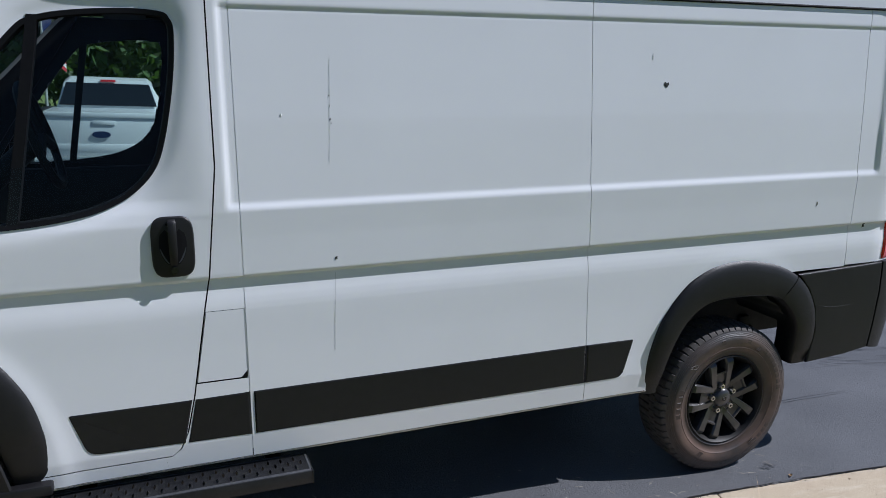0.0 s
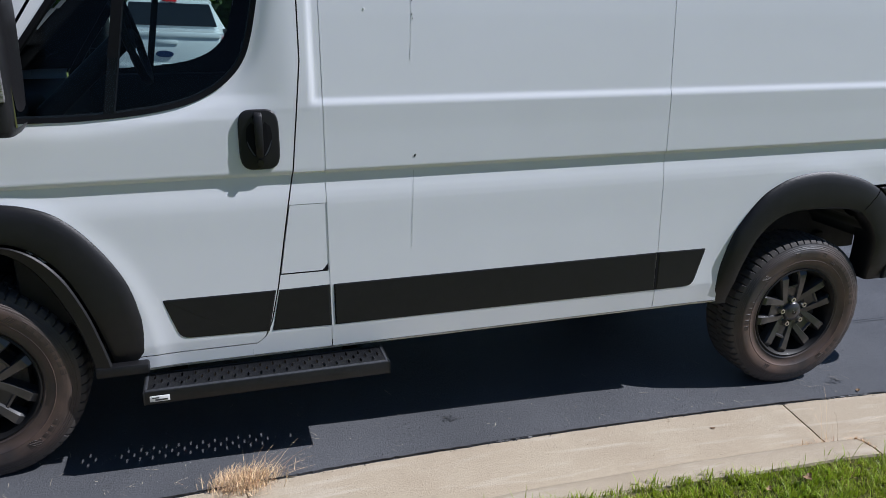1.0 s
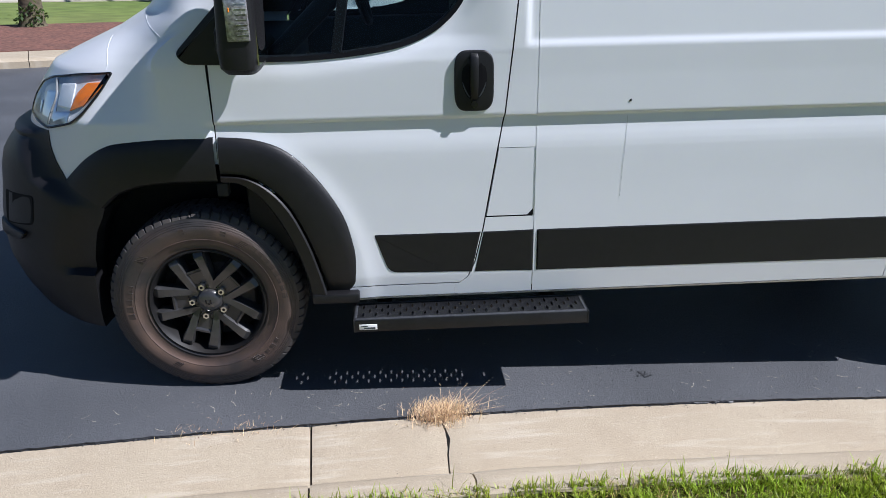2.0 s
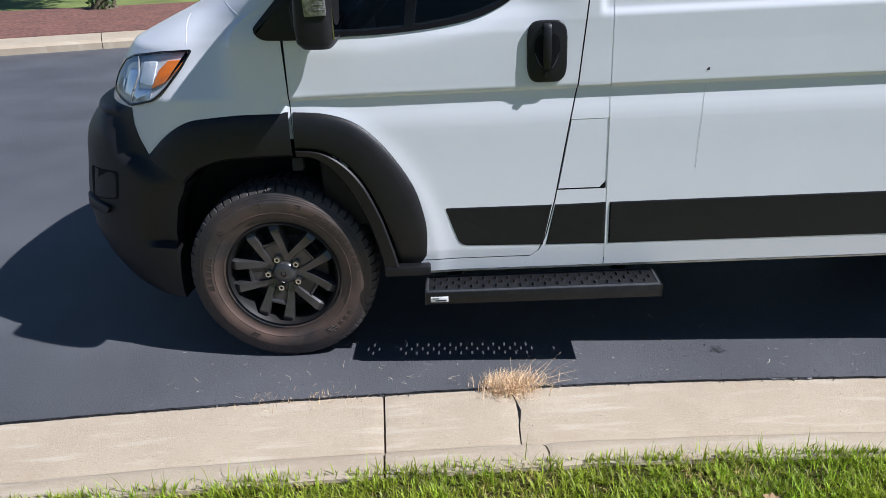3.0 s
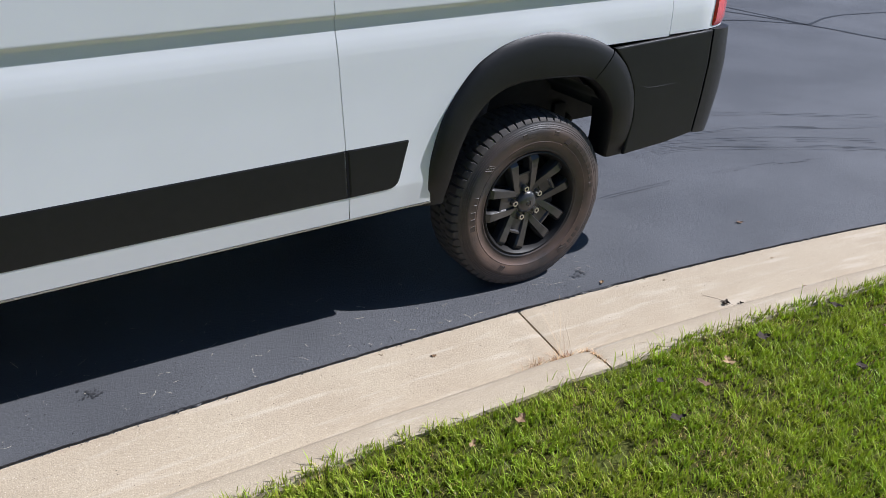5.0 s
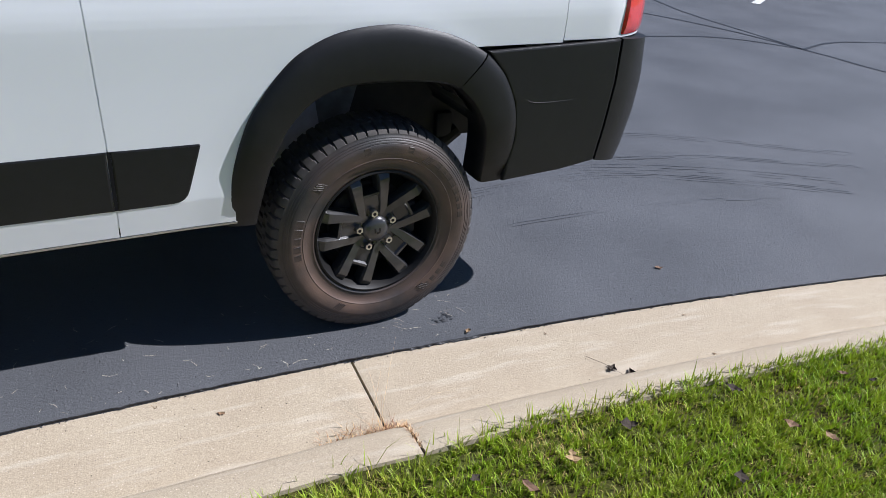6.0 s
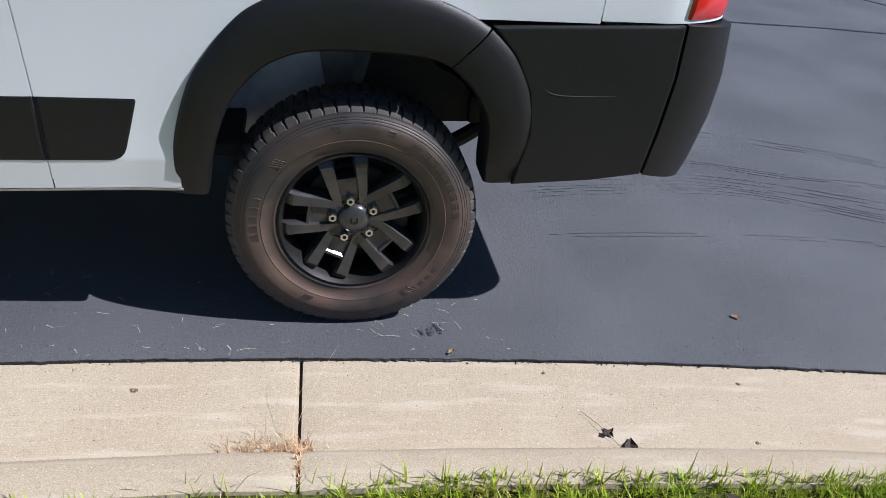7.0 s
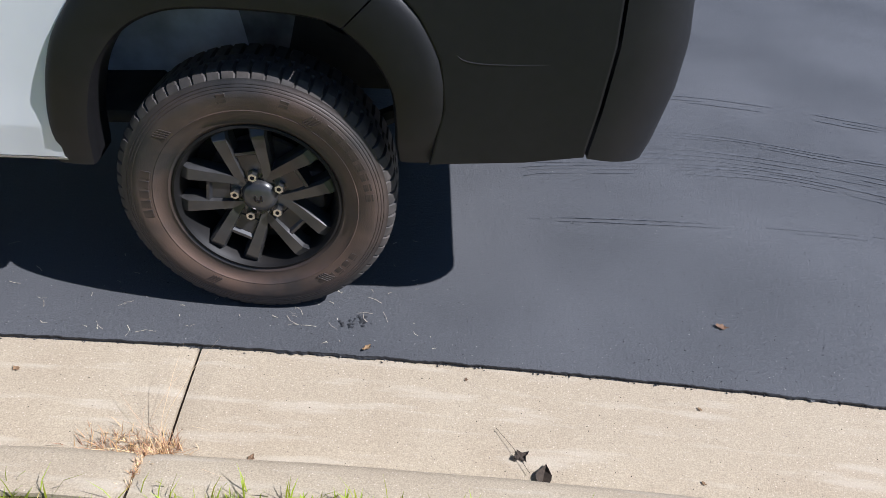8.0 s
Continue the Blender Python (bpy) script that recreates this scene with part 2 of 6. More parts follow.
let_light_through(BLADE, 0.26, (0.42, 0.58, 0.02))
let_light_through(LEAF, 0.3, (0.12, 0.22, 0.03))
def tone_ring(m, r0, r1, color, amount):
    """A ring of another colour round the y axis, broken up by noise."""
    n, l = m.node_tree.nodes, m.node_tree.links
    p = n["Principled BSDF"]
    base = p.inputs["Base Color"].links[0].from_socket
    tc = n.new("ShaderNodeTexCoord")
    sep = n.new("ShaderNodeVectorMath")
    sep.operation = "MULTIPLY"
    sep.inputs[1].default_value = (1, 0, 1)
    l.new(tc.outputs["Object"], sep.inputs[0])
    ln = n.new("ShaderNodeVectorMath")
    ln.operation = "LENGTH"
    l.new(sep.outputs[0], ln.inputs[0])
    rg = n.new("ShaderNodeMapRange")
    rg.inputs[1].default_value, rg.inputs[2].default_value = r1, r0
    l.new(ln.outputs["Value"], rg.inputs[0])
    nz = n.new("ShaderNodeTexNoise")
    nz.inputs["Scale"].default_value, nz.inputs["Detail"].default_value = 4, 5
    l.new(tc.outputs["Object"], nz.inputs["Vector"])
    nr = n.new("ShaderNodeMapRange")
    nr.inputs[1].default_value, nr.inputs[2].default_value, nr.inputs[4].default_value = 0.38, 0.66, amount
    l.new(nz.outputs[0], nr.inputs[0])
    mu = n.new("ShaderNodeMath")
    mu.operation = "MULTIPLY"
    l.new(rg.outputs[0], mu.inputs[0])
    l.new(nr.outputs[0], mu.inputs[1])
    mx = n.new("ShaderNodeMix")
    mx.data_type = "RGBA"
    l.new(mu.outputs[0], mx.inputs[0])
    l.new(base, mx.inputs[6])
    mx.inputs[7].default_value = (*color, 1)
    l.new(mx.outputs[2], p.inputs["Base Color"])


# brown road dust over the sidewall
tone_ring(TYRE, 0.225, 0.365, (0.185, 0.113, 0.080), 1.0)
# blackish band next to the rim
tone_ring(TYRE, 0.224, 0.268, (0.012, 0.011, 0.011), 1.5)
ASPHALT = asphalt_material()
STAIN = material("oil_stain", (0.042, 0.043, 0.046), 0.5, spread=0.2, grain=60)
TAR = material("crack_tar", (0.014, 0.014, 0.015), 0.5, spread=0.2, grain=30)


def concrete_material():
    m = material("kerb_concrete", (0.418, 0.349, 0.249), 0.9, spread=0.22, grain=260, second=(0.37, 0.300, 0.210), second_scale=3.6, second_amount=0.75, bump=0.34, bump_scale=120, contrast=(0.35, 0.7), bump_detail=6, bump_rough=0.75)
    n, l = m.node_tree.nodes, m.node_tree.links
    p = n["Principled BSDF"]
    base = p.inputs["Base Color"].links[0].from_socket
    tc = n.new("ShaderNodeTexCoord")
    vor = n.new("ShaderNodeTexVoronoi")
    vor.inputs["Scale"].default_value = 130
    l.new(tc.outputs["Object"], vor.inputs["Vector"])
    near = n.new("ShaderNodeMapRange")
    near.inputs[1].default_value, near.inputs[2].default_value = 0.30, 0.12
    l.new(vor.outputs["Distance"], near.inputs[0])
    pick = n.new("ShaderNodeSeparateColor")
    l.new(vor.outputs["Color"], pick.inputs[0])
    few = n.new("ShaderNodeMath")
    few.operation = "GREATER_THAN"
    few.inputs[1].default_value = 0.55
    l.new(pick.outputs[0], few.inputs[0])
    both = n.new("ShaderNodeMath")
    both.operation = "MULTIPLY"
    l.new(near.outputs[0], both.inputs[0])
    l.new(few.outputs[0], both.inputs[1])
    stone = n.new("ShaderNodeMix")
    stone.data_type = "RGBA"
    l.new(pick.outputs[1], stone.inputs[0])
    stone.inputs[6].default_value = (0.22, 0.175, 0.135, 1)
    stone.inputs[7].default_value = (0.66, 0.57, 0.45, 1)
    mx = n.new("ShaderNodeMix")
    mx.data_type = "RGBA"
    l.new(both.outputs[0], mx.inputs[0])
    l.new(base, mx.inputs[6])
    l.new(stone.outputs[2], mx.inputs[7])
    # pale run-off streaks that follow the gutter's curve
    off = n.new("ShaderNodeVectorMath")
    off.operation = "SUBTRACT"
    off.inputs[1].default_value = (2.7, -23.45, 0)
    l.new(tc.outputs["Object"], off.inputs[0])
    flat = n.new("ShaderNodeVectorMath")
    flat.operation = "MULTIPLY"
    flat.inputs[1].default_value = (1, 1, 0)
    l.new(off.outputs[0], flat.inputs[0])
    dist = n.new("ShaderNodeVectorMath")
    dist.operation = "LENGTH"
    l.new(flat.outputs[0], dist.inputs[0])
    sx = n.new("ShaderNodeSeparateXYZ")
    l.new(off.outputs[0], sx.inputs[0])
    cmb = n.new("ShaderNodeCombineXYZ")
    l.new(dist.outputs["Value"], cmb.inputs[0])
    slow = n.new("ShaderNodeMath")
    slow.operation = "MULTIPLY"
    slow.inputs[1].default_value = 0.11
    l.new(sx.outputs[0], slow.inputs[0])
    l.new(slow.outputs[0], cmb.inputs[1])
    run = n.new("ShaderNodeTexNoise")
    run.inputs["Scale"].default_value, run.inputs["Detail"].default_value = 26, 4
    l.new(cmb.outputs[0], run.inputs["Vector"])
    rm = n.new("ShaderNodeMapRange")
    rm.inputs[1].default_value, rm.inputs[2].default_value, rm.inputs[4].default_value = 0.54, 0.68, 0.50
    l.new(run.outputs[0], rm.inputs[0])
    mx3 = n.new("ShaderNodeMix")
    mx3.data_type = "RGBA"
    l.new(rm.outputs[0], mx3.inputs[0])
    l.new(mx.outputs[2], mx3.inputs[6])
    mx3.inputs[7].default_value = (0.52, 0.455, 0.36, 1)
    l.new(mx3.outputs[2], p.inputs["Base Color"])
    return m


CONCRETE = concrete_material()


# ---- mesh helpers ----
def link(ob, parent, label):
    if parent:
        ob.parent = parent
    return tagged(ob, label)


def mesh(name, verts, faces, mat, parent=None, label="", sharp=35):
    me = bpy.data.meshes.new(name)
    me.from_pydata([tuple(map(float, v)) for v in verts], [], [tuple(map(int, f)) for f in faces])
    me.materials.append(mat)
    me.validate()
    if sharp:
        me.polygons.foreach_set("use_smooth", [True] * len(me.polygons))
        me.set_sharp_from_angle(angle=radians(sharp))
    return link(new(name, me), parent, label)


def part(name, bm, mat, parent=None, label="", sharp=35):
    """Links a bmesh as one mesh object under a thing or a part."""
    me = bpy.data.meshes.new(name)
    bmesh.ops.recalc_face_normals(bm, faces=bm.faces)
    bm.to_mesh(me)
    bm.free()
    me.materials.append(mat)
    if sharp:
        me.polygons.foreach_set("use_smooth", [True] * len(me.polygons))
        me.set_sharp_from_angle(angle=radians(sharp))
    return link(new(name, me), parent, label)


def box(bm, x0, x1, y0, y1, z0, z1, bevel=0.0, seg=2):
    made = bmesh.ops.create_cube(bm, size=1, matrix=Matrix.LocRotScale(((x0 + x1) / 2, (y0 + y1) / 2, (z0 + z1) / 2), None, (x1 - x0, y1 - y0, z1 - z0)))
    if bevel:
        edges = {e for v in made["verts"] for e in v.link_edges}
        bmesh.ops.bevel(bm, geom=list(edges), offset=bevel, segments=seg, affect="EDGES", profile=0.5)
    return bm


def block(name, x0, x1, y0, y1, z0, z1, mat, parent=None, label="", bevel=0.005, seg=2):
    return part(name, box(bmesh.new(), x0, x1, y0, y1, z0, z1, bevel, seg), mat, parent, label)


def rod(bm, a, b, r, n=10, r2=None):
    a, b = Vector(a), Vector(b)
    m = Matrix.Translation((a + b) / 2) @ (b - a).to_track_quat("Z", "Y").to_matrix().to_4x4()
    bmesh.ops.create_cone(bm, cap_ends=True, segments=n, radius1=r, radius2=r if r2 is None else r2, depth=(b - a).length, matrix=m)
    return bm


def tube(points, r, n=6):
    """A bmesh tube along points."""
    bm = bmesh.new()
    pts = [Vector(p) for p in points]
    rings = []
    for i, p in enumerate(pts):
        d = (pts[min(i + 1, len(pts) - 1)] - pts[max(i - 1, 0)]).normalized()
        side = d.cross(Vector((0, 0, 1)) if abs(d.z) < 0.9 else Vector((1, 0, 0))).normalized()
        up = side.cross(d)
        rr = r[i] if isinstance(r, (list, tuple)) else r
        rings.append([bm.verts.new(p + rr * (math.cos(a) * side + math.sin(a) * up)) for a in (2 * math.pi * k / n for k in range(n))])
    for a, b in zip(rings, rings[1:]):
        for k in range(n):
            bm.faces.new((a[k], a[(k + 1) % n], b[(k + 1) % n], b[k]))
    bm.faces.new(rings[0])
    bm.faces.new(rings[-1])
    return bm


def smooth_line(points, steps=8, closed=False):
    """Catmull-Rom line through points (any dimension)."""
    p = [np.array(q, float) for q in points]
    n = len(p)
    out = []
    for i in range(n if closed else n - 1):
        if closed:
            a, b, c, d = p[(i - 1) % n], p[i], p[(i + 1) % n], p[(i + 2) % n]
        else:
            a, b, c, d = p[max(i - 1, 0)], p[i], p[i + 1], p[min(i + 2, n - 1)]
        for s in np.linspace(0, 1, steps, endpoint=False):
            out.append(0.5 * (2 * b + (c - a) * s + (2 * a - 5 * b + 4 * c - d) * s ** 2 + (3 * b - a - 3 * c + d) * s ** 3))
    if not closed:
        out.append(p[-1])
    return out


def grid_faces(rows, cols, keep=None, closed=False):
    faces = []
    for i in range(rows - 1):
        for j in range(cols if closed else cols - 1):
            k = (j + 1) % cols
            f = (i * cols + j, i * cols + k, (i + 1) * cols + k, (i + 1) * cols + j)
            if keep is None or keep(i, j):
                faces.append(f)
    return faces


def sweep(sections, mat, name, parent=None, label="", closed=False, sharp=35):
    """A skin over a list of sections with the same number of points."""
    cols = len(sections[0])
    return mesh(name, [p for s in sections for p in s], grid_faces(len(sections), cols, closed=closed), mat, parent, label, sharp)


def lathe(profile, n, name, mat, parent, label="", keep=None):
    """A ring turned round the y axis: profile of (radius, y)."""
    secs = [[(r * math.cos(a), y, r * math.sin(a)) for r, y in profile] for a in (2 * math.pi * k / n for k in range(n))]
    secs.append(secs[0])
    return sweep(secs, mat, name, parent, label, sharp=40)


# ---- ground ----
def rise(y):
    """Height of the car park, which is level."""
    return 0.0


KX, KY, KR = 2.7, -23.45, 23.3    # centre and radius of the kerb's road edge


def kerb_point(x, u, z=0.0):
    """The point u metres behind the kerb's road edge, on the radius that meets that edge at x."""
    d = math.asin((x - KX) / KR)
    return (KX + (KR - u) * math.sin(d), KY + (KR - u) * math.cos(d), z)


def edge_y(x):
    d = min(max((x - KX) / KR, -0.96), 0.96)
    return KY + KR * math.sqrt(1 - d * d)



# one sheet to the horizon, under everything
ys = [-900, -200, -60, -20, -8, 0, 2, 4, 9, 20, 40, 90, 200, 900]
xs = [-900, -200, -60, -20, 0, 20, 60, 200, 900]
tagged(mesh("ground", [(x, y, rise(y) - 0.30) for y in ys for x in xs], grid_faces(len(ys), len(xs)), FARGRASS, sharp=0),
       "wide grassy ground running to the horizon", "ground", kind="structure")

# asphalt: its near edge follows the kerb, worn uneven
xs = sorted(set(np.round(np.concatenate([np.linspace(-17, -1, 40), np.linspace(-1, 6.5, 900), np.linspace(6.5, 22.5, 40)]), 4)))
rows = []
offs = [0.0, 0.004, 0.03, 0.1, 0.3, 0.7, 1.5, 2.5, 4.0, 6.0, 9.0, 14.0, 22.0, 40.0]
edge_noise = [-0.005 + 0.004 * noise.noise((x * 9, 0.3, 0)) + 0.004 * noise.noise((x * 31, 1.3, 0)) + 0.003 * noise.noise((x * 90, 2.3, 0)) for x in xs]
for k, o in enumerate(offs):
    for x, e in zip(xs, edge_noise):
        y0 = edge_y(x) + (e if o < 0.05 else 0)
        y = y0 + 0.003 + o
        z = rise(y) + (0.0025 * noise.noise((x * 3, y * 3, 0)) if 0.02 < o < 3 else 0)
        rows.append((x, y, z - (0.010 if k == 0 else 0.0)))
tagged(mesh("asphalt_road", rows, grid_faces(len(offs), len(xs)), ASPHALT, sharp=0), "dark sealed asphalt car park with scuffs and pale specks", "asphalt", kind="structure")

# kerb: gutter pan falling away from the asphalt, face and rounded top, cast in slabs
PAN = [(-0.02, -0.12), (0.0, -0.009), (0.004, -0.004), (0.05, -0.008), (0.12, -0.016), (0.20, -0.024), (0.28, -0.034), (0.335, -0.042), (0.355, -0.040),
       (0.375, -0.028), (0.395, 0.015), (0.41, 0.052), (0.425, 0.070), (0.445, 0.080), (0.48, 0.084), (0.52, 0.086), (0.555, 0.084), (0.56, 0.06), (0.565, -0.12)]
kerb = new("kerb")
tagged(kerb, "pale weathered concrete kerb with gutter pan, cast in slabs", "kerb", kind="structure")


def slab(xa, xb, left=None, right=None):
    """One cast length of kerb between two joints; left and right give a broken edge as a function of u."""
    n = max(8, int((xb - xa) / 0.035))
    secs = []
    ends = []
    for i in range(n + 1):
        f = i / n
        sec = []
        for u, z in PAN:
            a = xa + (left(u) if left else 0.0)
            b = xb + (right(u) if right else 0.0)
            x = a + (b - a) * f
            chamfer = 0.004 if i in (0, n) else 0.0
            uu = u + (0.003 * noise.noise((x * 22, 0, 0)) if abs(u) < 0.006 else 0.004 * noise.noise((x * 5, 7, 0)) if u > 0.37 else 0)
            zz = z + 0.0015 * noise.noise((x * 9, u * 30, 0)) - chamfer
            sec.append(kerb_point(x, uu, zz))
        secs.append(sec)
    verts = [p for s in secs for p in s]
    faces = grid_faces(n + 1, len(PAN))
    m = len(PAN)
    faces.append(tuple(range(m)))
    faces.append(tuple(n * m + k for k in reversed(range(m))))
    mesh("kerb_slab", verts, faces, CONCRETE, kerb, sharp=50)


def crack_a(u):
    return 0.020 * math.sin(u * 17) + 0.09 * u + 0.012 * noise.noise((u * 25, 3, 0))


def crack_gap(u):
    return crack_a(u) + 0.006 + 0.004 * noise.noise((u * 40, 8, 0))


slab(-8.6, -5.6)
slab(-5.594, -2.6)
slab(-2.594, 0.401)
slab(0.408, 0.872, right=crack_a)
slab(0.872, 3.304, left=crack_gap)
slab(3.313, 6.25)
slab(6.258, 9.2)
slab(9.208, 12.2)
bed = []
for x in np.linspace(-8.6, 12.2, 160):
    bed.append([kerb_point(x, u, z) for u, z in ((0.002, -0.022), (0.33, -0.052), (0.375, -0.038), (0.44, 0.068), (0.555, 0.074))])
sweep(bed, DARKLEAF, "joint_dirt", kerb, "dark dirt packed in the kerb joints")

# the near lawn
us = [0.552, 0.62, 0.8, 1.0, 1.3, 1.8, 2.5, 4, 7, 12, 20]
xs = np.linspace(-9, 13, 120)
tagged(mesh("lawn_soil", [kerb_point(x, u, 0.072 + 0.02 * min(u - 0.6, 2) + 0.008 * noise.noise((x * 4, u * 4, 0))) for u in us for x in xs],
            grid_faces(len(us), len(xs)), SOIL, sharp=0), "soil and thatch under the mown lawn", "lawn", kind="structure")


def blades(name, count, xr, ur, length, width, mat, label, seed, lean=0.6, dens=None):
    """Grass blades of three bends each, as one mesh."""
    g = np.random.default_rng(seed)
    x = g.uniform(*xr, count)
    u = ur[0] + (ur[1] - ur[0]) * g.random(count) ** 1.0
    if dens is not None:
        keep = g.random(count) < dens(x, u)
        x, u = x[keep], u[keep]
    n = len(x)
    d = np.arcsin((x - KX) / KR)
    px, py = KX + (KR - u) * np.sin(d), KY + (KR - u) * np.cos(d)
    pz = np.where(u < 0.56, 0.082, 0.068 + 0.02 * np.minimum(u - 0.6, 2))
    clump = np.array([noise.noise((a * 17, b * 17, 9)) for a, b in zip(px, py)])
    px, py = px + 0.006 * np.sin(px * 210), py + 0.006 * np.sin(py * 190)
    patch = np.array([noise.noise((a * 1.3, b * 1.3, 4)) for a, b in zip(px[::40], py[::40])])
    tall = 1 + 0.3 * np.repeat(patch, 40)[:n] + 0.55 * clump
    L = g.uniform(*length, n) * tall
    w = g.uniform(*width, n)
    az = g.uniform(0, 2 * np.pi, n)
    tip = g.uniform(0.15, lean, n) + 0.25 * g.random(n) ** 4
    dirx, diry = np.cos(az), np.sin(az)
    sx, sy = -diry, dirx
    v = np.zeros((n, 5, 3))
    for k, (h, ww) in enumerate(((0, 1), (0, -1), (0.55, 0.8), (0.55, -0.8), (1, 0))):
        bend = tip * h ** 1.6
        v[:, k, 0] = px + dirx * L * bend + sx * w * ww / 2
        v[:, k, 1] = py + diry * L * bend + sy * w * ww / 2
        v[:, k, 2] = pz + L * h * np.sqrt(np.maximum(1 - (0.7 * bend) ** 2, 0.1))
    base = (np.arange(n) * 5)[:, None]
    quads = base + np.array([0, 1, 3, 2])
    tris = base + np.array([2, 3, 4])
    me = bpy.data.meshes.new(name)
    me.vertices.add(n * 5)
    me.vertices.foreach_set("co", v.reshape(-1))
    loops = np.concatenate([quads.reshape(-1), tris.reshape(-1)])
    me.loops.add(len(loops))
    me.loops.foreach_set("vertex_index", loops)
    me.polygons.add(2 * n)
    starts = np.concatenate([np.arange(n) * 4, n * 4 + np.arange(n) * 3])
    me.polygons.foreach_set("loop_start", starts)
    me.update(calc_edges=True)
    me.materials.append(mat)
    return tagged(new(name, me), label, "grass", kind="stuff")


def fade(x, u):
    left = 0.042 * np.clip((3.65 - x) / 0.30, 0, 1) * np.clip((x - 2.4) / 0.5, 0, 1)
    gaps = np.array([0.62 + 1.5 * noise.noise((a * 17, b * 17, 2)) + 0.5 * noise.noise((a * 4, b * 4, 6)) for a, b in zip(x, u)])
    return np.clip((u - 0.515 - left) / 0.05, 0.0, 1) ** 1.3 * np.clip((2.6 - u) / 0.6 + 0.25, 0, 1) * np.clip(gaps, 0.10, 1)


def fringe(x, u):
    return np.array([min(1.0, max(0.0, 0.30 + 1.3 * noise.noise((a * 5, 1.7, 0))) * (0.18 if 2.7 < a < 3.5 else 1.0)) for a in x])


blades("lawn_grass", 400000, (-0.9, 6.2), (0.52, 1.7), (0.015, 0.046), (0.0022, 0.0046), BLADE, "sunlit mown green lawn along the kerb", 5, lean=0.85, dens=fade)
blades("lawn_grass", 2300, (-1.2, 6.4), (0.525, 0.62), (0.03, 0.075), (0.0018, 0.0034), BLADE, "taller green grass hanging over the kerb edge", 6, lean=1.0, dens=fringe)
def dry(x, u):
    left = 0.042 * np.clip((3.65 - x) / 0.30, 0, 1) * np.clip((x - 2.4) / 0.5, 0, 1)
    return np.clip((u - 0.53 - left) / 0.05, 0, 1) * np.array([min(1.0, max(0.12, 0.25 + 1.8 * noise.noise((a * 3.1, b * 3.1, 5)))) for a, b in zip(x, u)])


blades("lawn_thatch", 85000, (-0.9, 6.2), (0.53, 1.7), (0.014, 0.032), (0.0016, 0.0032), THATCH, "dry straw-coloured blades among the lawn", 7, lean=1.3, dens=dry)
blades("lawn_grass", 95000, (-5.5, 10.5), (1.6, 5.0), (0.025, 0.060), (0.006, 0.012), BLADE, "sunlit mown green lawn reaching away from the kerb", 8, lean=0.8)
blades("lawn_grass", 30000, (-5.5, -0.9), (0.54, 1.7), (0.02, 0.055), (0.005, 0.009), BLADE, "sunlit mown green lawn along the kerb", 9, lean=0.8)
blades("lawn_grass", 30000, (6.2, 10.5), (0.54, 1.7), (0.02, 0.055), (0.005, 0.009), BLADE, "sunlit mown green lawn along the kerb", 10, lean=0.8)


# ---- the van ----
RAKE = 0.035                      # the tail stands higher than the nose
van = new("cargo_van")
van.matrix_world = Matrix.Rotation(-math.atan(RAKE), 4, "Y")
tagged(van, "white high-roof cargo van with black wheel flares, parked beside the kerb", "van")
MID = 1.0                         # y of the van's centre plane


def B(x, z):
    """World x and z to the van's own x and z."""
    return x + RAKE * z, z - RAKE * x


SIDE_Z = [0.340, 0.352, 0.360, 0.455, 0.55, 0.80, 0.91, 0.94, 0.962, 0.985, 1.004, 1.022, 1.057, 1.062, 1.068, 1.20, 1.294, 1.302, 1.320, 1.327, 1.6, 1.958, 1.966, 1.974, 1.982, 2.20, 2.45]
SIDE_Y = [0.060, 0.026, 0.014, 0.0045, 0.005, 0.0025, 0.0004, 0.0002, 0.0012, 0.0034, 0.0060, 0.0080, 0.0090, -0.0045, -0.006, -0.009, -0.0128, -0.0118, -0.0052, -0.0044, 0.003, 0.019, 0.020, 0.016, 0.015, 0.03, 0.08]
CAB_Z = [0.340, 0.352, 0.360, 0.455, 0.55, 0.80, 0.91, 0.94, 0.962, 0.985, 1.004, 1.022, 1.057, 1.062, 1.068, 1.20, 1.26, 1.30, 1.34, 1.6, 2.0, 2.2, 2.45]
CAB_Y = [0.060, 0.026, 0.014, 0.0045, 0.005, 0.0025, 0.0004, 0.0002, 0.0012, 0.0034, 0.0060, 0.0080, 0.0090, -0.0045, -0.006, -0.010, -0.011, -0.006, 0.002, 0.018, 0.050, 0.09, 0.2]
PIL_Y0, PIL_Y1 = -0.013, 0.012


def ramp(a, b, v):
    s = min(max((v - a) / (b - a), 0.0), 1.0)
    return s * s * (3 - 2 * s)


# the door's glass: outer edge of its black frame
WINDOW = [tuple(p) for p in smooth_line([(0.205, 1.278), (0.39, 1.266), (0.56, 1.272), (0.71, 1.288), (0.825, 1.314), (0.925, 1.364), (1.000, 1.440), (1.040, 1.54), (1.077, 1.72), (1.092, 1.87), (1.083, 1.926),
                                         (1.045, 1.952), (0.90, 1.957), (0.70, 1.932), (0.60, 1.865), (0.39, 1.595), (0.225, 1.368)], 6, closed=True)]
WIN_A = np.array(WINDOW)
WIN_D = np.roll(WIN_A, -1, axis=0) - WIN_A


def window_gap(x, z):
    """How far a point of the door lies outside the window's edge; 0 within it."""
    if inside(WINDOW, x, z):
        return 0.0
    p = np.array((x, z)) - WIN_A
    f = np.clip((p * WIN_D).sum(1) / (WIN_D ** 2).sum(1), 0, 1)
    return float(np.sqrt(((p - WIN_D * f[:, None]) ** 2).sum(1).min()))


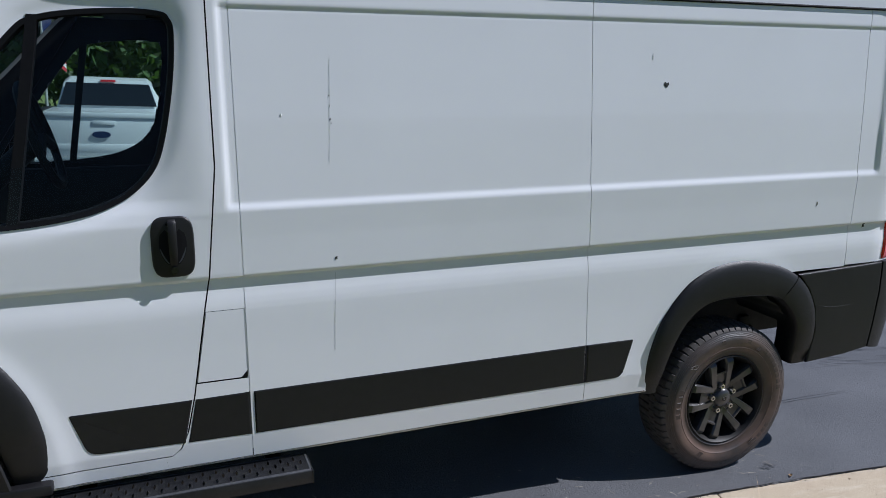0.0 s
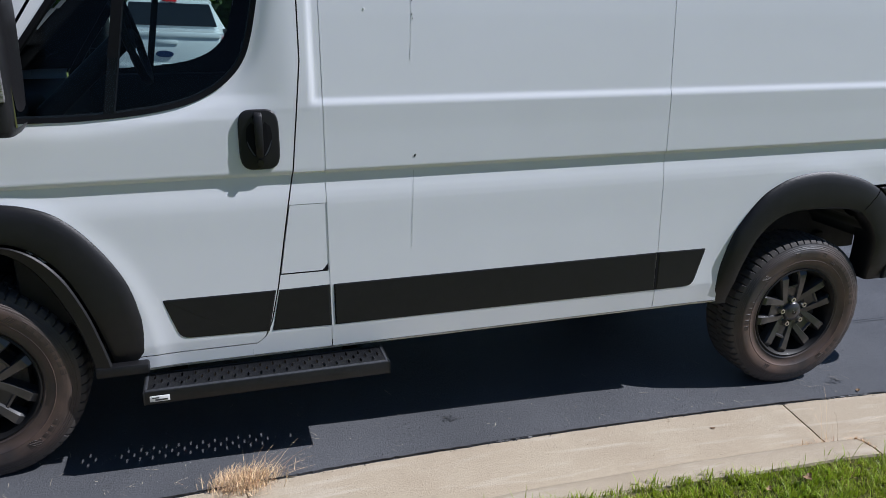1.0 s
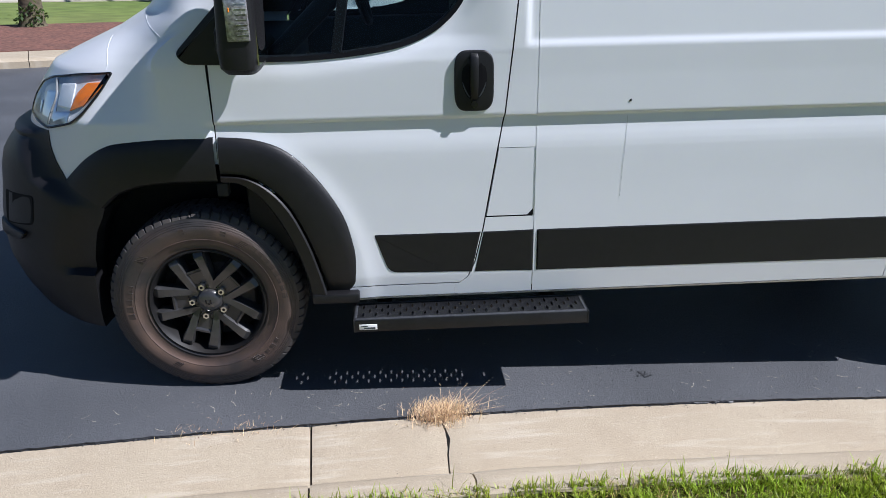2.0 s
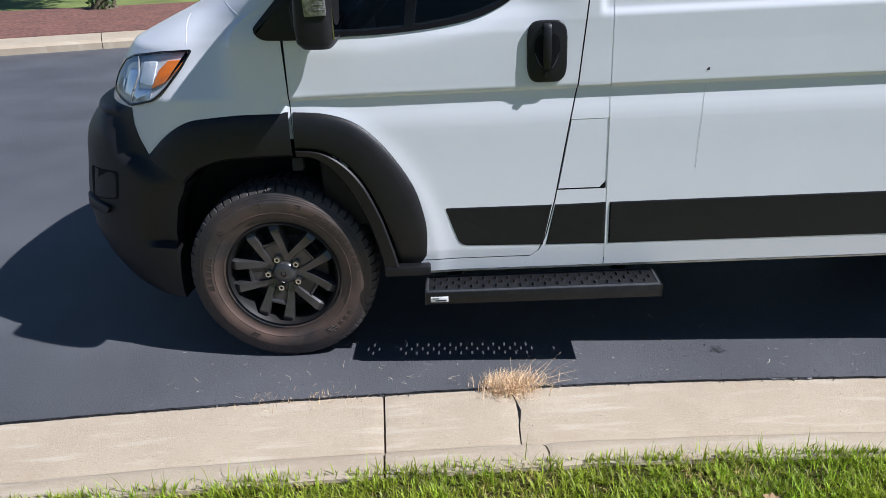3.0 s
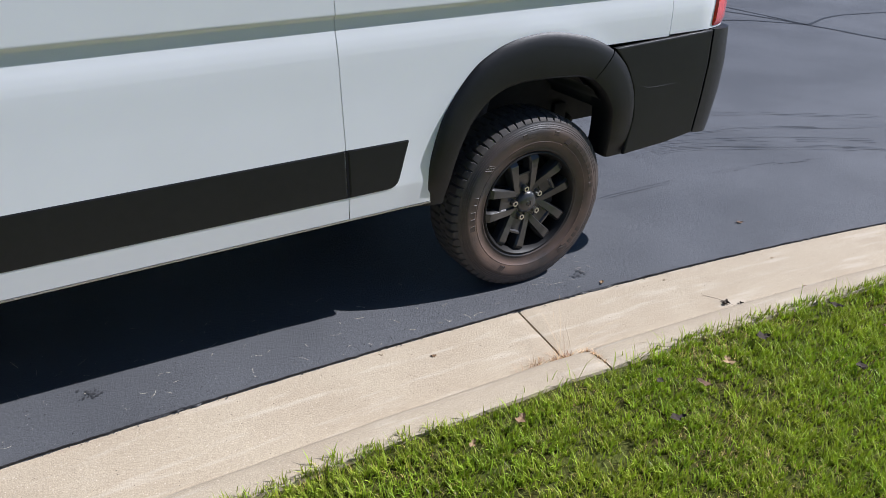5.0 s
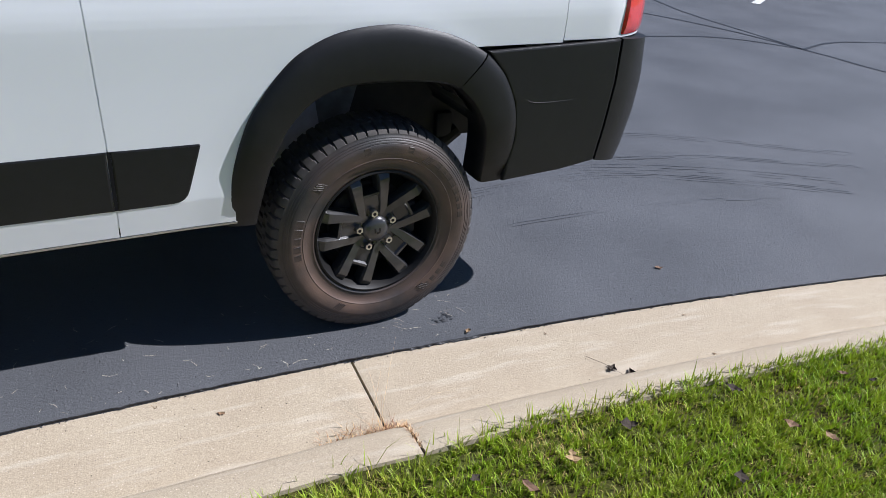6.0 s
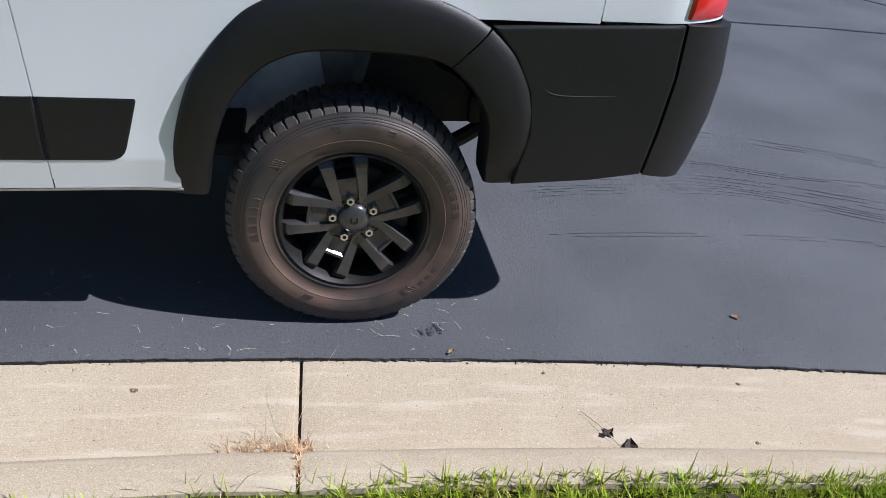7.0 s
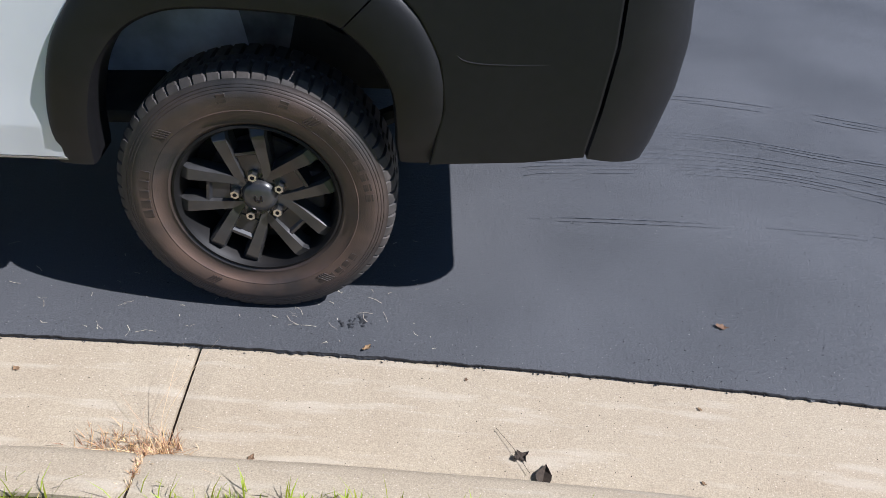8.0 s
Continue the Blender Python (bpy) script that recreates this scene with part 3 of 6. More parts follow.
def inside(poly, x, z):
    hit = False
    for (ax, az), (bx, bz) in zip(poly, poly[1:] + poly[:1]):
        if (az > z) != (bz > z) and x < (bx - ax) * (z - az) / (bz - az) + ax:
            hit = not hit
    return hit


BULGES = ((0.045, 0.400, 0.57, 0.62), (3.456, 0.330, 0.50, 0.60))


def side(x, z):
    """y of the van's outer skin on its near side."""
    deep = float(np.interp(z, SIDE_Z, SIDE_Y))
    plain = float(np.interp(z, CAB_Z, CAB_Y))
    pillar = deep if z < 1.285 else PIL_Y0 + (PIL_Y1 - PIL_Y0) * ramp(1.285, 2.05, z)
    inner = ramp(1.219, 1.237, x) * (1 - ramp(4.215, 4.238, x))
    y = pillar + (deep - pillar) * inner if z < 2.0 else pillar + (deep - pillar) * inner
    cab = 1 - ramp(0.95, 1.17, x)
    y = y + (plain - y) * cab if z > 1.1 else y
    if x < 0.125 and 0.80 < z < 1.20:                    # the wing carries no pressed line
        y += (0.003 - 0.03 * (z - 0.80) - y) * ramp(0.125, 0.09, x)
    for cx, cz, a, b in BULGES:                         # the sheet swells out towards the wheel arches
        d = 0.6 * (math.sqrt(((x - cx) / a) ** 2 + ((z - cz) / b) ** 2) - 1)
        if d < 0.15:
            y -= (0.0062 if cx < 1 else 0.0030) * math.exp(-(max(d, 0.0) / 0.048) ** 2)
    if 0.15 < x < 1.2 and 1.2 < z < 2.05:               # and dips towards the side window
        y += 0.006 * math.exp(-(window_gap(x, z) / 0.030) ** 2)
    if x > 4.27:                                        # the tail corner rounds in
        y += 0.15 * (1 - math.sqrt(max(0.0, 1 - ((x - 4.27) / 0.25) ** 2)))
    if x < nose_start(z):                               # the wing leans in and the nose rounds off
        y += 0.42 * max(z - 1.07, 0.0) * ramp(0.10, -0.22, x) * (1 - ramp(1.42, 1.5, z))
        q = min((nose_start(z) - x) / (nose_start(z) - nose_x(z)), 0.9995)
        y += (1 - y) * (1 - (1 - q ** 2.5) ** 0.4)
    return y


def nose_edge(z):
    """x where the wing and the screen pillar end at the door."""
    return float(np.interp(z, [0.0, 1.27, 1.34, 2.05, 2.25, 2.5], [0.128, 0.128, 0.172, 0.652, 0.82, 1.0]))


def nose_start(z):
    """x where the nose begins to round off."""
    return -0.05 + (nose_edge(z) + 0.05) * ramp(1.26, 1.50, z)


def nose_x(z):
    """How far forward the nose reaches at a height."""
    return float(np.interp(z, [0.3, 0.42, 0.55, 0.75, 0.92, 1.0, 1.06, 1.12, 1.18, 1.24, 1.30, 1.36, 1.42, 1.46, 1.50, 1.56, 2.2, 2.4], [-0.70, -0.76, -0.80, -0.82, -0.804, -0.779, -0.747, -0.719, -0.681, -0.629, -0.488, -0.345, -0.245, -0.195, -0.150, -0.08, 0.72, 1.0]))


ARCHES = ((0.012, 0.36), (3.466, 0.262))


def in_arch(x, z):
    return any(((x - a) / 0.475) ** 2 + ((z - c) / 0.575) ** 2 < 1 for a, c in ARCHES)


def panel(name, xl, xr, z0, z1, mat, label="", step=0.03, zstep=0.008, keep=None, mirror=False, lip=0.016, inset=0.0):
    """A pressed sheet of the flank between two edges, its rim folded inwards."""
    lx = xl if callable(xl) else (lambda z: xl)
    rx = xr if callable(xr) else (lambda z: xr)
    zs = list(np.linspace(z0, z1, max(2, int((z1 - z0) / zstep) + 1)))
    mid = (z0 + z1) / 2
    n = max(4, int((rx(mid) - lx(mid)) / step) + 1)
    verts = []
    for z in zs:
        for j in range(n + 1):
            x = lx(z) + (rx(z) - lx(z)) * j / n
            y = side(x, z) + inset
            verts.append((x, 2 * MID - y if mirror else y, z))
    cols, rows_ = n + 1, len(zs)

    def ok(i, j):
        a = verts[i * cols + j]
        b = verts[(i + 1) * cols + j + 1]
        x, z = (a[0] + b[0]) / 2, (a[2] + b[2]) / 2
        return not in_arch(x, z) and (keep is None or keep(x, z))
    faces = grid_faces(rows_, cols, ok)
    # folded rim
    rim = [j for j in range(cols)] + [i * cols + cols - 1 for i in range(1, rows_)] + [(rows_ - 1) * cols + j for j in range(cols - 2, -1, -1)] + [i * cols for i in range(rows_ - 2, 0, -1)]
    start = len(verts)
    cx, cz = (lx(mid) + rx(mid)) / 2, mid
    for k in rim:
        v = verts[k]
        s = -1 if mirror else 1
        verts.append((v[0] + (0.003 if v[0] < cx else -0.003), v[1] + s * lip, v[2] + (0.003 if v[2] < cz else -0.003)))
    m = len(rim)
    for a in range(m):
        b = (a + 1) % m
        p, q = verts[rim[a]], verts[rim[b]]
        if not in_arch((p[0] + q[0]) / 2, (p[2] + q[2]) / 2) and (keep is None or keep((p[0] + q[0]) / 2, (p[2] + q[2]) / 2)):
            faces.append((rim[a], rim[b], start + b, start + a))
    return mesh(name, verts, faces, mat, van, label, sharp=50)


# door edges, in the van's own x and z
def door_rear(z):
    return float(np.interp(z, [0.40, 0.44, 0.50, 0.64, 0.95, 1.06, 1.45, 2.05], [0.96, 1.012, 1.040, 1.072, 1.125, 1.147, 1.188, 1.191]))


def door_front(z):
    return float(np.interp(z, [0.40, 0.86, 1.27, 1.34, 2.05], [0.56, 0.125, 0.135, 0.18, 0.66]))


def shrink(poly, d):
    """The outline moved inwards by d."""
    out = []
    n = len(poly)
    for i in range(n):
        a, b = np.array(poly[i - 1]), np.array(poly[(i + 1) % n])
        t = (b - a) / max(np.linalg.norm(b - a), 1e-6)
        out.append(tuple(np.array(poly[i]) + d * np.array((-t[1], t[0]))))
    return out


WINCUT = [tuple(p) for p in shrink(WINDOW, 0.012)]
WININ = [tuple(p) for p in shrink(WINDOW, 0.02)]
G = 0.0025
FLAP = [B(1.105, 0.984), B(1.243, 0.978), B(1.247, 0.727), B(1.068, 0.722)]


def in_flap(x, z):
    return FLAP[2][1] - 0.002 < z < FLAP[0][1] + 0.002 and x > door_rear(z) + G


SEAM1, SEAM3 = 1.262, 4.104


def SEAM2(z):
    return float(np.interp(z, [0.4, 0.65, 1.36, 2.0], [2.674, 2.671, 2.650, 2.640]))


T = 0.0017
for mirror in (False, True):
    door = panel("front_door", lambda z: door_front(z) + G, lambda z: door_rear(z) - G, 0.4185, 2.05, PAINT, "white front door", 0.012, 0.008, lambda x, z: not inside(WINCUT, x, z), mirror)
    panel("door_sill", 0.56, lambda z: door_rear(z) + G - 0.0004, 0.368, 0.4145, PAINT, "white sill below the door", 0.02, 0.008, None, mirror)
    panel("door_pillar", lambda z: door_rear(z) + G, SEAM1 - T, 0.368, 2.05, PAINT, "", 0.012, 0.008, (lambda x, z: not in_flap(x, z)) if not mirror else None, mirror)
    panel("side_panel", SEAM1 + T, lambda z: SEAM2(z) - T, 0.368, 2.05, PAINT, "white pressed cargo panel with a recessed upper field", 0.03, 0.005, None, mirror)
    panel("rear_panel", lambda z: SEAM2(z) + T, SEAM3 - T, 0.368, 2.05, PAINT, "", 0.03, 0.005, lambda x, z: z > 0.853 or x < 3.2, mirror)
    panel("corner_panel", SEAM3 + T, 4.505, 0.86, 2.05, PAINT, "", 0.012, 0.006, None, mirror)
    panel("sill", 0.56, 3.0, 0.341, 0.365, SILL, "dusty white sill", 0.04, 0.006, None, mirror)
    panel("door_inner", lambda z: door_front(z) + 0.01, lambda z: door_rear(z) + 0.12, 0.5, 2.05, CABIN, "dark inner door trim", 0.015, 0.012, lambda x, z: not inside(WININ, x, z), mirror, 0.02, 0.035)

# dark backing behind the seams
for mirror in (False, True):
    for name, xa, xb in (("seam_backing", 0.13, 4.2),):
        secs = []
        for z in np.linspace(0.41, 1.25, 12):
            secs.append([(x, (2 * MID - side(x, z) - 0.03) if mirror else side(x, z) + 0.03, z) for x in np.linspace(0.62, 2.88, 40)])
        sweep(secs, GAP, name, van, "dark inner body", sharp=0)
    for sx in (SEAM1, SEAM2, SEAM3):
        at_x = sx if callable(sx) else (lambda z, c=sx: c)
        zs_ = [z for z in np.linspace(0.395, 2.04, 200) if not in_arch(at_x(z), z) and (z > 0.87 or at_x(z) < 3)]
        secs = [[(at_x(z) + d, (2 * MID - side(at_x(z), z) - 0.0035) if mirror else side(at_x(z), z) + 0.0035, z) for d in (-0.006, 0.006)] for z in zs_]
        sweep(secs, PAINT, "seam_filler", van, "white sealed panel seam", sharp=0)

# fuel flap in the pillar below the door edge
secs = []
z0, z1 = FLAP[2][1] + 0.002, FLAP[0][1] - 0.002
for z in np.linspace(z0, z1, 30):
    secs.append([(x, side(x, z) + dy, z) for x, dy in
                 [(door_rear(z) + G + 0.002, 0.012)] + [(door_rear(z) + G + 0.003 + (SEAM1 - G - 0.004 - door_rear(z) - G - 0.003) * k / 8, 0.0008) for k in range(9)] + [(SEAM1 - G - 0.002, 0.012)]])
sweep(secs, PAINT, "fuel_flap", van, "white fuel flap", sharp=50)
rail = [(x, side(x, z0) + 0.010, z0 - 0.003) for x in np.linspace(door_rear(z0) + 0.004, SEAM1, 8)]
part("flap_gap", tube(rail, 0.004), GAP, van)
rail = [(x, side(x, z1) + 0.006, z1 + 0.002) for x in np.linspace(door_rear(z1) + 0.004, SEAM1, 8)]
part("flap_gap", tube(rail, 0.0035), GAP, van)
x, z = SEAM1 - 0.014, z0 + 0.012
mesh("flap_notch", [(x - 0.012, side(x, z) - 0.001, z - 0.012), (x + 0.010, side(x, z) - 0.001, z - 0.012), (x + 0.010, side(x, z) - 0.001, z + 0.012), (x - 0.012, side(x, z) + 0.006, z - 0.012), (x + 0.010, side(x, z) + 0.006, z + 0.012)],
     [(0, 1, 2), (0, 2, 4, 3)], GAP, van)

# nose: wing, bonnet and windscreen wrapped round the front
zs = np.concatenate([np.linspace(0.84, 1.50, 67), np.linspace(1.515, 2.25, 50)])
S = 61
verts, rows_ = [], len(zs)


for z in zs:
    x0, xs_ = nose_edge(z), nose_start(z)
    xf = min(nose_x(z), x0 - 0.02)
    for k in range(2 * S - 1):
        s = k / (S - 1)
        m = s if s <= 1 else 2 - s
        if m < 0.2:
            x = x0 + (xs_ - x0) * m / 0.2
            y = side(x + 1e-6, z)
        else:
            q = math.sin((m - 0.2) / 0.8 * math.pi / 2) ** 0.8
            x = xs_ - (xs_ - xf) * q
            y = side(x, z) if m < 0.999 else 1.0
        verts.append((x, y if s <= 1 else 2 * MID - y, z))
cols = 2 * S - 1


def nose_part(i, j):
    x, y, z = [(verts[i * cols + j][k] + verts[(i + 1) * cols + j + 1][k]) / 2 for k in range(3)]
    yy = min(y, 2 * MID - y)
    if in_arch(x, z) and yy < 0.35:
        return "none"
    if z > 1.50 and yy > 0.13 + 0.02 * (z - 1.5):
        return "screen"
    if z < 1.03 and x < bumper_edge(z) - 0.02:
        return "none"
    if bonnet_zone(x, yy, z):
        return "bonnet"
    return "wing"


def bumper_edge(z):
    """x where the black bumper meets the wing, or opens into the wheel arch."""
    return float(np.interp(z, [0.30, 0.432, 0.56, 0.669, 0.722, 0.760, 0.775, 0.807, 0.858, 0.921, 0.968, 1.035], [-0.40, -0.396, -0.387, -0.355, -0.322, -0.305, -0.318, -0.367, -0.447, -0.478, -0.493, -0.495]))


def bonnet_zone(x, yy, z):
    return 1.246 < z < 1.5 and x < -0.232 - 0.25 * (z - 1.25)


for name, mat, label in (("wing", PAINT, "white front wings"), ("bonnet", PAINT, "short sloping white bonnet"), ("screen", GLASS, "windscreen glass")):
    ob = mesh("windscreen" if name == "screen" else name, verts, grid_faces(rows_, cols, lambda i, j: nose_part(i, j) == name), mat, van, label, sharp=50)
    me = ob.data
    bm = bmesh.new()
    bm.from_mesh(me)
    bmesh.ops.delete(bm, geom=[v for v in bm.verts if not v.link_faces], context="VERTS")
    bm.to_mesh(me)
    bm.free()
    if name == "screen":
        ob.visible_shadow = False

# dark lining of the screen pillars
lining = [(x + 0.03, y + (0.03 if y < MID else -0.03), z) for x, y, z in verts]
for near in (True, False):
    use = [f for f in grid_faces(rows_, cols, lambda i, j: nose_part(i, j) == "wing" and zs[i] > 1.28) if (verts[f[0]][1] < MID) == near]
    idx = sorted({k for f in use for k in f})
    at = {k: n for n, k in enumerate(idx)}
    mesh("pillar_lining", [lining[k] for k in idx], [tuple(at[k] for k in f) for f in use], CABIN, van, "dark screen pillar lining", sharp=0)

# roof and the parts of the shell that close the van
secs = []
for x in list(np.linspace(0.80, 1.3, 8)) + [2.0, 3.0, 4.0, 4.40]:
    top = 2.50 - 0.30 * ramp(1.6, 0.7, x)
    sec = []
    for a in np.linspace(0, math.pi, 21):
        c, s_ = math.cos(a), math.sin(a)
        y = MID - (0.988 - 0.012) * (abs(c) ** 0.25) * (1 if c > 0 else -1)
        sec.append((x, y, 2.06 + (top - 2.06) * abs(s_) ** 0.55))
    secs.append(sec)
sweep(secs, PAINT, "roof", van, "white high roof", sharp=50)
part("roof_gutter", tube([(x, side(x, 2.05) - 0.002, 2.054) for x in np.linspace(0.85, 4.42, 30)], 0.006), GAP, van)
mesh("rear_doors", [(4.505, 0.10, 0.42), (4.505, 1.90, 0.42), (4.505, 1.90, 2.05), (4.505, 0.10, 2.05), (4.45, 1.75, 2.46), (4.45, 0.25, 2.46)], [(0, 1, 2, 3), (3, 2, 4, 5)], PAINT, van, "white rear doors", sharp=0)
block("door_seam", 4.507, 4.511, MID - 0.004, MID + 0.004, 0.45, 2.4, GAP, van, bevel=0)
block("floor_pan", -0.45, 3.15, 0.14, 1.86, 0.40, 0.44, UNDER, van, "black underbody", bevel=0.01)
block("rear_floor", 3.15, 4.40, 0.43, 1.57, 0.64, 0.68, UNDER, van, "black underbody over the rear axle", bevel=0.01)
# added block, out of view, that stops sun leaking past the floor
block("floor_sun_stop", 3.12, 3.16, 0.43, 1.57, 0.41, 0.67, UNDER, van, bevel=0.005)
# added sheets, out of view, that stop sun leaking through the tail
for ya, yb in ((0.06, 0.44), (1.56, 1.94)):
    block("tail_sun_stop", 3.80, 4.44, ya, yb, 0.70, 0.72, UNDER, van, "black sheet added to stop sun leaking behind the wheelhouse", bevel=0.004)
# added panels that keep the view behind the rear wheels dark
for ya in (0.425, 1.555):
    block("added_dark_panel", 3.42, 4.16, ya, ya + 0.02, 0.396, 0.72, UNDER, van, "black panel added to darken the view behind the rear wheel", bevel=0.005)
block("bulkhead", 1.30, 1.33, 0.06, 1.94, 0.44, 2.3, CABIN, van, "dark cab bulkhead")


def outline_ring(poly, w, proud, name, mat, mirror=False, label="", back=0.03):
    """A strip along the inside of an outline on the flank."""
    inner = shrink(poly, w)
    secs = []
    for (ax, az), (bx, bz) in zip(poly + poly[:1], inner + inner[:1]):
        ya, yb = side(ax, az), side(bx, bz)
        sec = [(ax, ya + 0.004, az), (ax + (bx - ax) * 0.12, ya - proud, az + (bz - az) * 0.12), (ax + (bx - ax) * 0.85, yb - proud * 0.7, az + (bz - az) * 0.85), (bx, yb + 0.004, bz), (bx, yb + back, bz)]
        secs.append([(x, 2 * MID - y if mirror else y, z) for x, y, z in sec])
    return sweep(secs, mat, name, van, label, sharp=45)


def sheet(poly, dy, mirror, name, mat, label="", clip=None):
    """A flat-ish pane filling an outline on the flank."""
    pts = poly
    flat = lambda z: -0.022 + 0.113 * (z - 1.30) + dy
    v = [(x, 2 * MID - flat(z) if mirror else flat(z), z) for x, z in pts]
    return mesh(name, v, [tuple(range(len(v)))], mat, van, label, sharp=0)


for mirror in (False, True):
    outline_ring(WINDOW, 0.021, 0.004, "window_seal", RUBBER, mirror, "black rubber window surround")
    g = sheet([tuple(p) for p in shrink(WINDOW, 0.018)], 0.016, mirror, "door_glass", GLASS, "tinted side window")
    g.visible_shadow = False
    # upright bar between quarter light and drop glass
    s = -1 if mirror else 1
    fy = lambda x, z: 2 * MID - side(x, z) if mirror else side(x, z)
    secs = []
    for z in np.linspace(1.278, 1.930, 24):
        xc = 0.570 + 0.116 * (z - 1.296) / 0.64
        secs.append([(xc - 0.018, fy(xc, z) + s * 0.020, z), (xc - 0.016, fy(xc, z) - s * 0.003, z), (xc + 0.016, fy(xc, z) - s * 0.003, z), (xc + 0.018, fy(xc, z) + s * 0.030, z), (xc - 0.018, fy(xc, z) + s * 0.020, z)])
    sweep(secs, RUBBER, "window_bar", van, "black bar beside the quarter light", sharp=40)


# ---- black cladding along the flank ----
def rounded(corners, radii, k=5):
    """Corner-rounded outline of a four-sided patch."""
    out = []
    n = len(corners)
    for i in range(n):
        p, a, b = np.array(corners[i]), np.array(corners[i - 1]), np.array(corners[(i + 1) % n])
        r = radii[i]
        u, v = (a - p) / np.linalg.norm(a - p), (b - p) / np.linalg.norm(b - p)
        if r == 0:
            out.append(tuple(p))
            continue
        for s in np.linspace(0, 1, k):
            out.append(tuple((1 - s) ** 2 * (p + r * u) + 2 * s * (1 - s) * p + s ** 2 * (p + r * v)))
    return out


def dense(poly, step=0.03):
    out = []
    for a, b in zip(poly, poly[1:] + poly[:1]):
        d = math.dist(a, b)
        m = max(1, int(d / step))
        out += [(a[0] + (b[0] - a[0]) * k / m, a[1] + (b[1] - a[1]) * k / m) for k in range(m)]
    return out


def moulding(name, corners, radii, proud=0.012, mirror=False, mat=None, label="black moulded side cladding", rim=0.007, base=side):
    """A raised plate on the flank with a rounded rim; the corners run anticlockwise from the lower left."""
    outer = dense(rounded(corners, radii), 0.025)
    rings = [(0.0, -0.004), (0.0, proud * 0.55), (rim * 0.35, proud * 0.88), (rim, proud)]
    verts, faces = [], []
    n = len(outer)
    for w, p in rings:
        for x, z in (shrink(outer, w) if w else outer):
            y = base(x, z) - p
            verts.append((x, 2 * MID - y if mirror else y, z))
    for r in range(len(rings) - 1):
        for j in range(n):
            k = (j + 1) % n
            faces.append((r * n + j, r * n + k, (r + 1) * n + k, (r + 1) * n + j))
    faces.append(tuple((len(rings) - 1) * n + j for j in range(n)))
    ob = mesh(name, verts, faces, mat or PLASTIC, van, label, sharp=32)
    if base is not side:
        ob.data.polygons[len(faces) - 1].use_smooth = False
    return ob


def flat_side(x, z):
    return 0.014


ZT, ZB = 0.627, 0.457
for mirror in (False, True):
    moulding("door_cladding", [(0.712, ZB + 0.012), (1.030, ZB + 0.004), (1.064, ZT - 0.002), (0.660, ZT)], (0.035, 0, 0, 0.012), mirror=mirror, base=flat_side)
    moulding("pillar_cladding", [(1.038, ZB + 0.004), (1.262, ZB), (1.262, ZT), (1.072, ZT - 0.002)], (0, 0, 0, 0), mirror=mirror, base=flat_side)
    moulding("side_cladding", [(1.274, ZB), (2.670, ZB - 0.006), (2.669, ZT), (1.274, ZT)], (0.004, 0, 0, 0.004), mirror=mirror, base=flat_side)
    moulding("rear_cladding", [(2.677, ZB - 0.006), (2.862, ZB - 0.006), (2.914, ZT - 0.002), (2.677, ZT)], (0, 0.038, 0.012, 0), mirror=mirror, base=flat_side)
    y0, y1 = sorted((2 * MID - 0.0035, 2 * MID - 0.012) if mirror else (0.0035, 0.012))
    block("cladding_gap", 2.6685, 2.6785, y0, y1, ZB - 0.003, ZT - 0.002, GAP, van, "dark gap between two cladding lengths", bevel=0)


# ---- wheel flares ----
def flare(name, outer, inner, mirror=False, proud=0.030, label="black plastic wheel flare", lipped=True):
    """A moulding between two arch lines, standing proud of the flank and turned in under its lower edge."""
    o, i_ = smooth_line(outer, 10), smooth_line(inner, 10)
    secs = []
    for (ax, az), (bx, bz) in zip(o, i_):
        sec = []
        for s, d, in ((0.0, -0.006), (0.0, 0.009), (0.025, 0.0135), (0.07, 0.60 * proud), (0.15, 0.80 * proud), (0.30, 0.94 * proud), (0.55, proud), (0.82, proud * 0.98), (0.95, proud * 0.86), (1.0, proud * 0.50), (1.0, -0.03), (0.97, -0.10)):
            x, z = ax + (bx - ax) * s, az + (bz - az) * s
            y = flare_base(x, z) - d
            sec.append((x, 2 * MID - y if mirror else y, z))
        secs.append(sec)
    return sweep(secs, PLASTIC, name, van, label, sharp=40)


def flare_base(x, z):
    """The flank under a flare, without the pressed lines."""
    y = float(np.interp(z, [0.36, 0.45, 0.60], [0.045, 0.02, 0.004]))
    if x < -0.05:
        q = min((-0.05 - x) / (-0.05 - nose_x(z)), 0.999)
        y += (1 - y) * (1 - (1 - q ** 2.5) ** 0.4)
    return y


def W(pts):
    return [B(*p) for p in pts]


F_OUT = W([(0.103, 1.018), (0.22, 1.010), (0.33, 0.972), (0.43, 0.88), (0.523, 0.739), (0.565, 0.60), (0.588, 0.432)])
F_IN = W([(0.103, 0.886), (0.19, 0.878), (0.27, 0.835), (0.34, 0.755), (0.40, 0.63), (0.435, 0.52), (0.460, 0.418)])
R_OUT = W([(2.943, 0.452), (2.968, 0.62), (3.008, 0.765), (3.055, 0.850), (3.115, 0.928), (3.178, 0.982), (3.287, 1.032), (3.444, 1.053), (3.596, 1.034), (3.700, 1.002), (3.773, 0.966)])
R_IN = W([(3.048, 0.449), (3.066, 0.575), (3.098, 0.690), (3.140, 0.768), (3.200, 0.830), (3.270, 0.866), (3.345, 0.880), (3.450, 0.884), (3.560, 0.882), (3.630, 0.874), (3.676, 0.858)])
R2_OUT = W([(3.779, 0.965), (3.852, 0.898), (3.908, 0.800), (3.936, 0.68), (3.944, 0.60), (3.942, 0.518)])
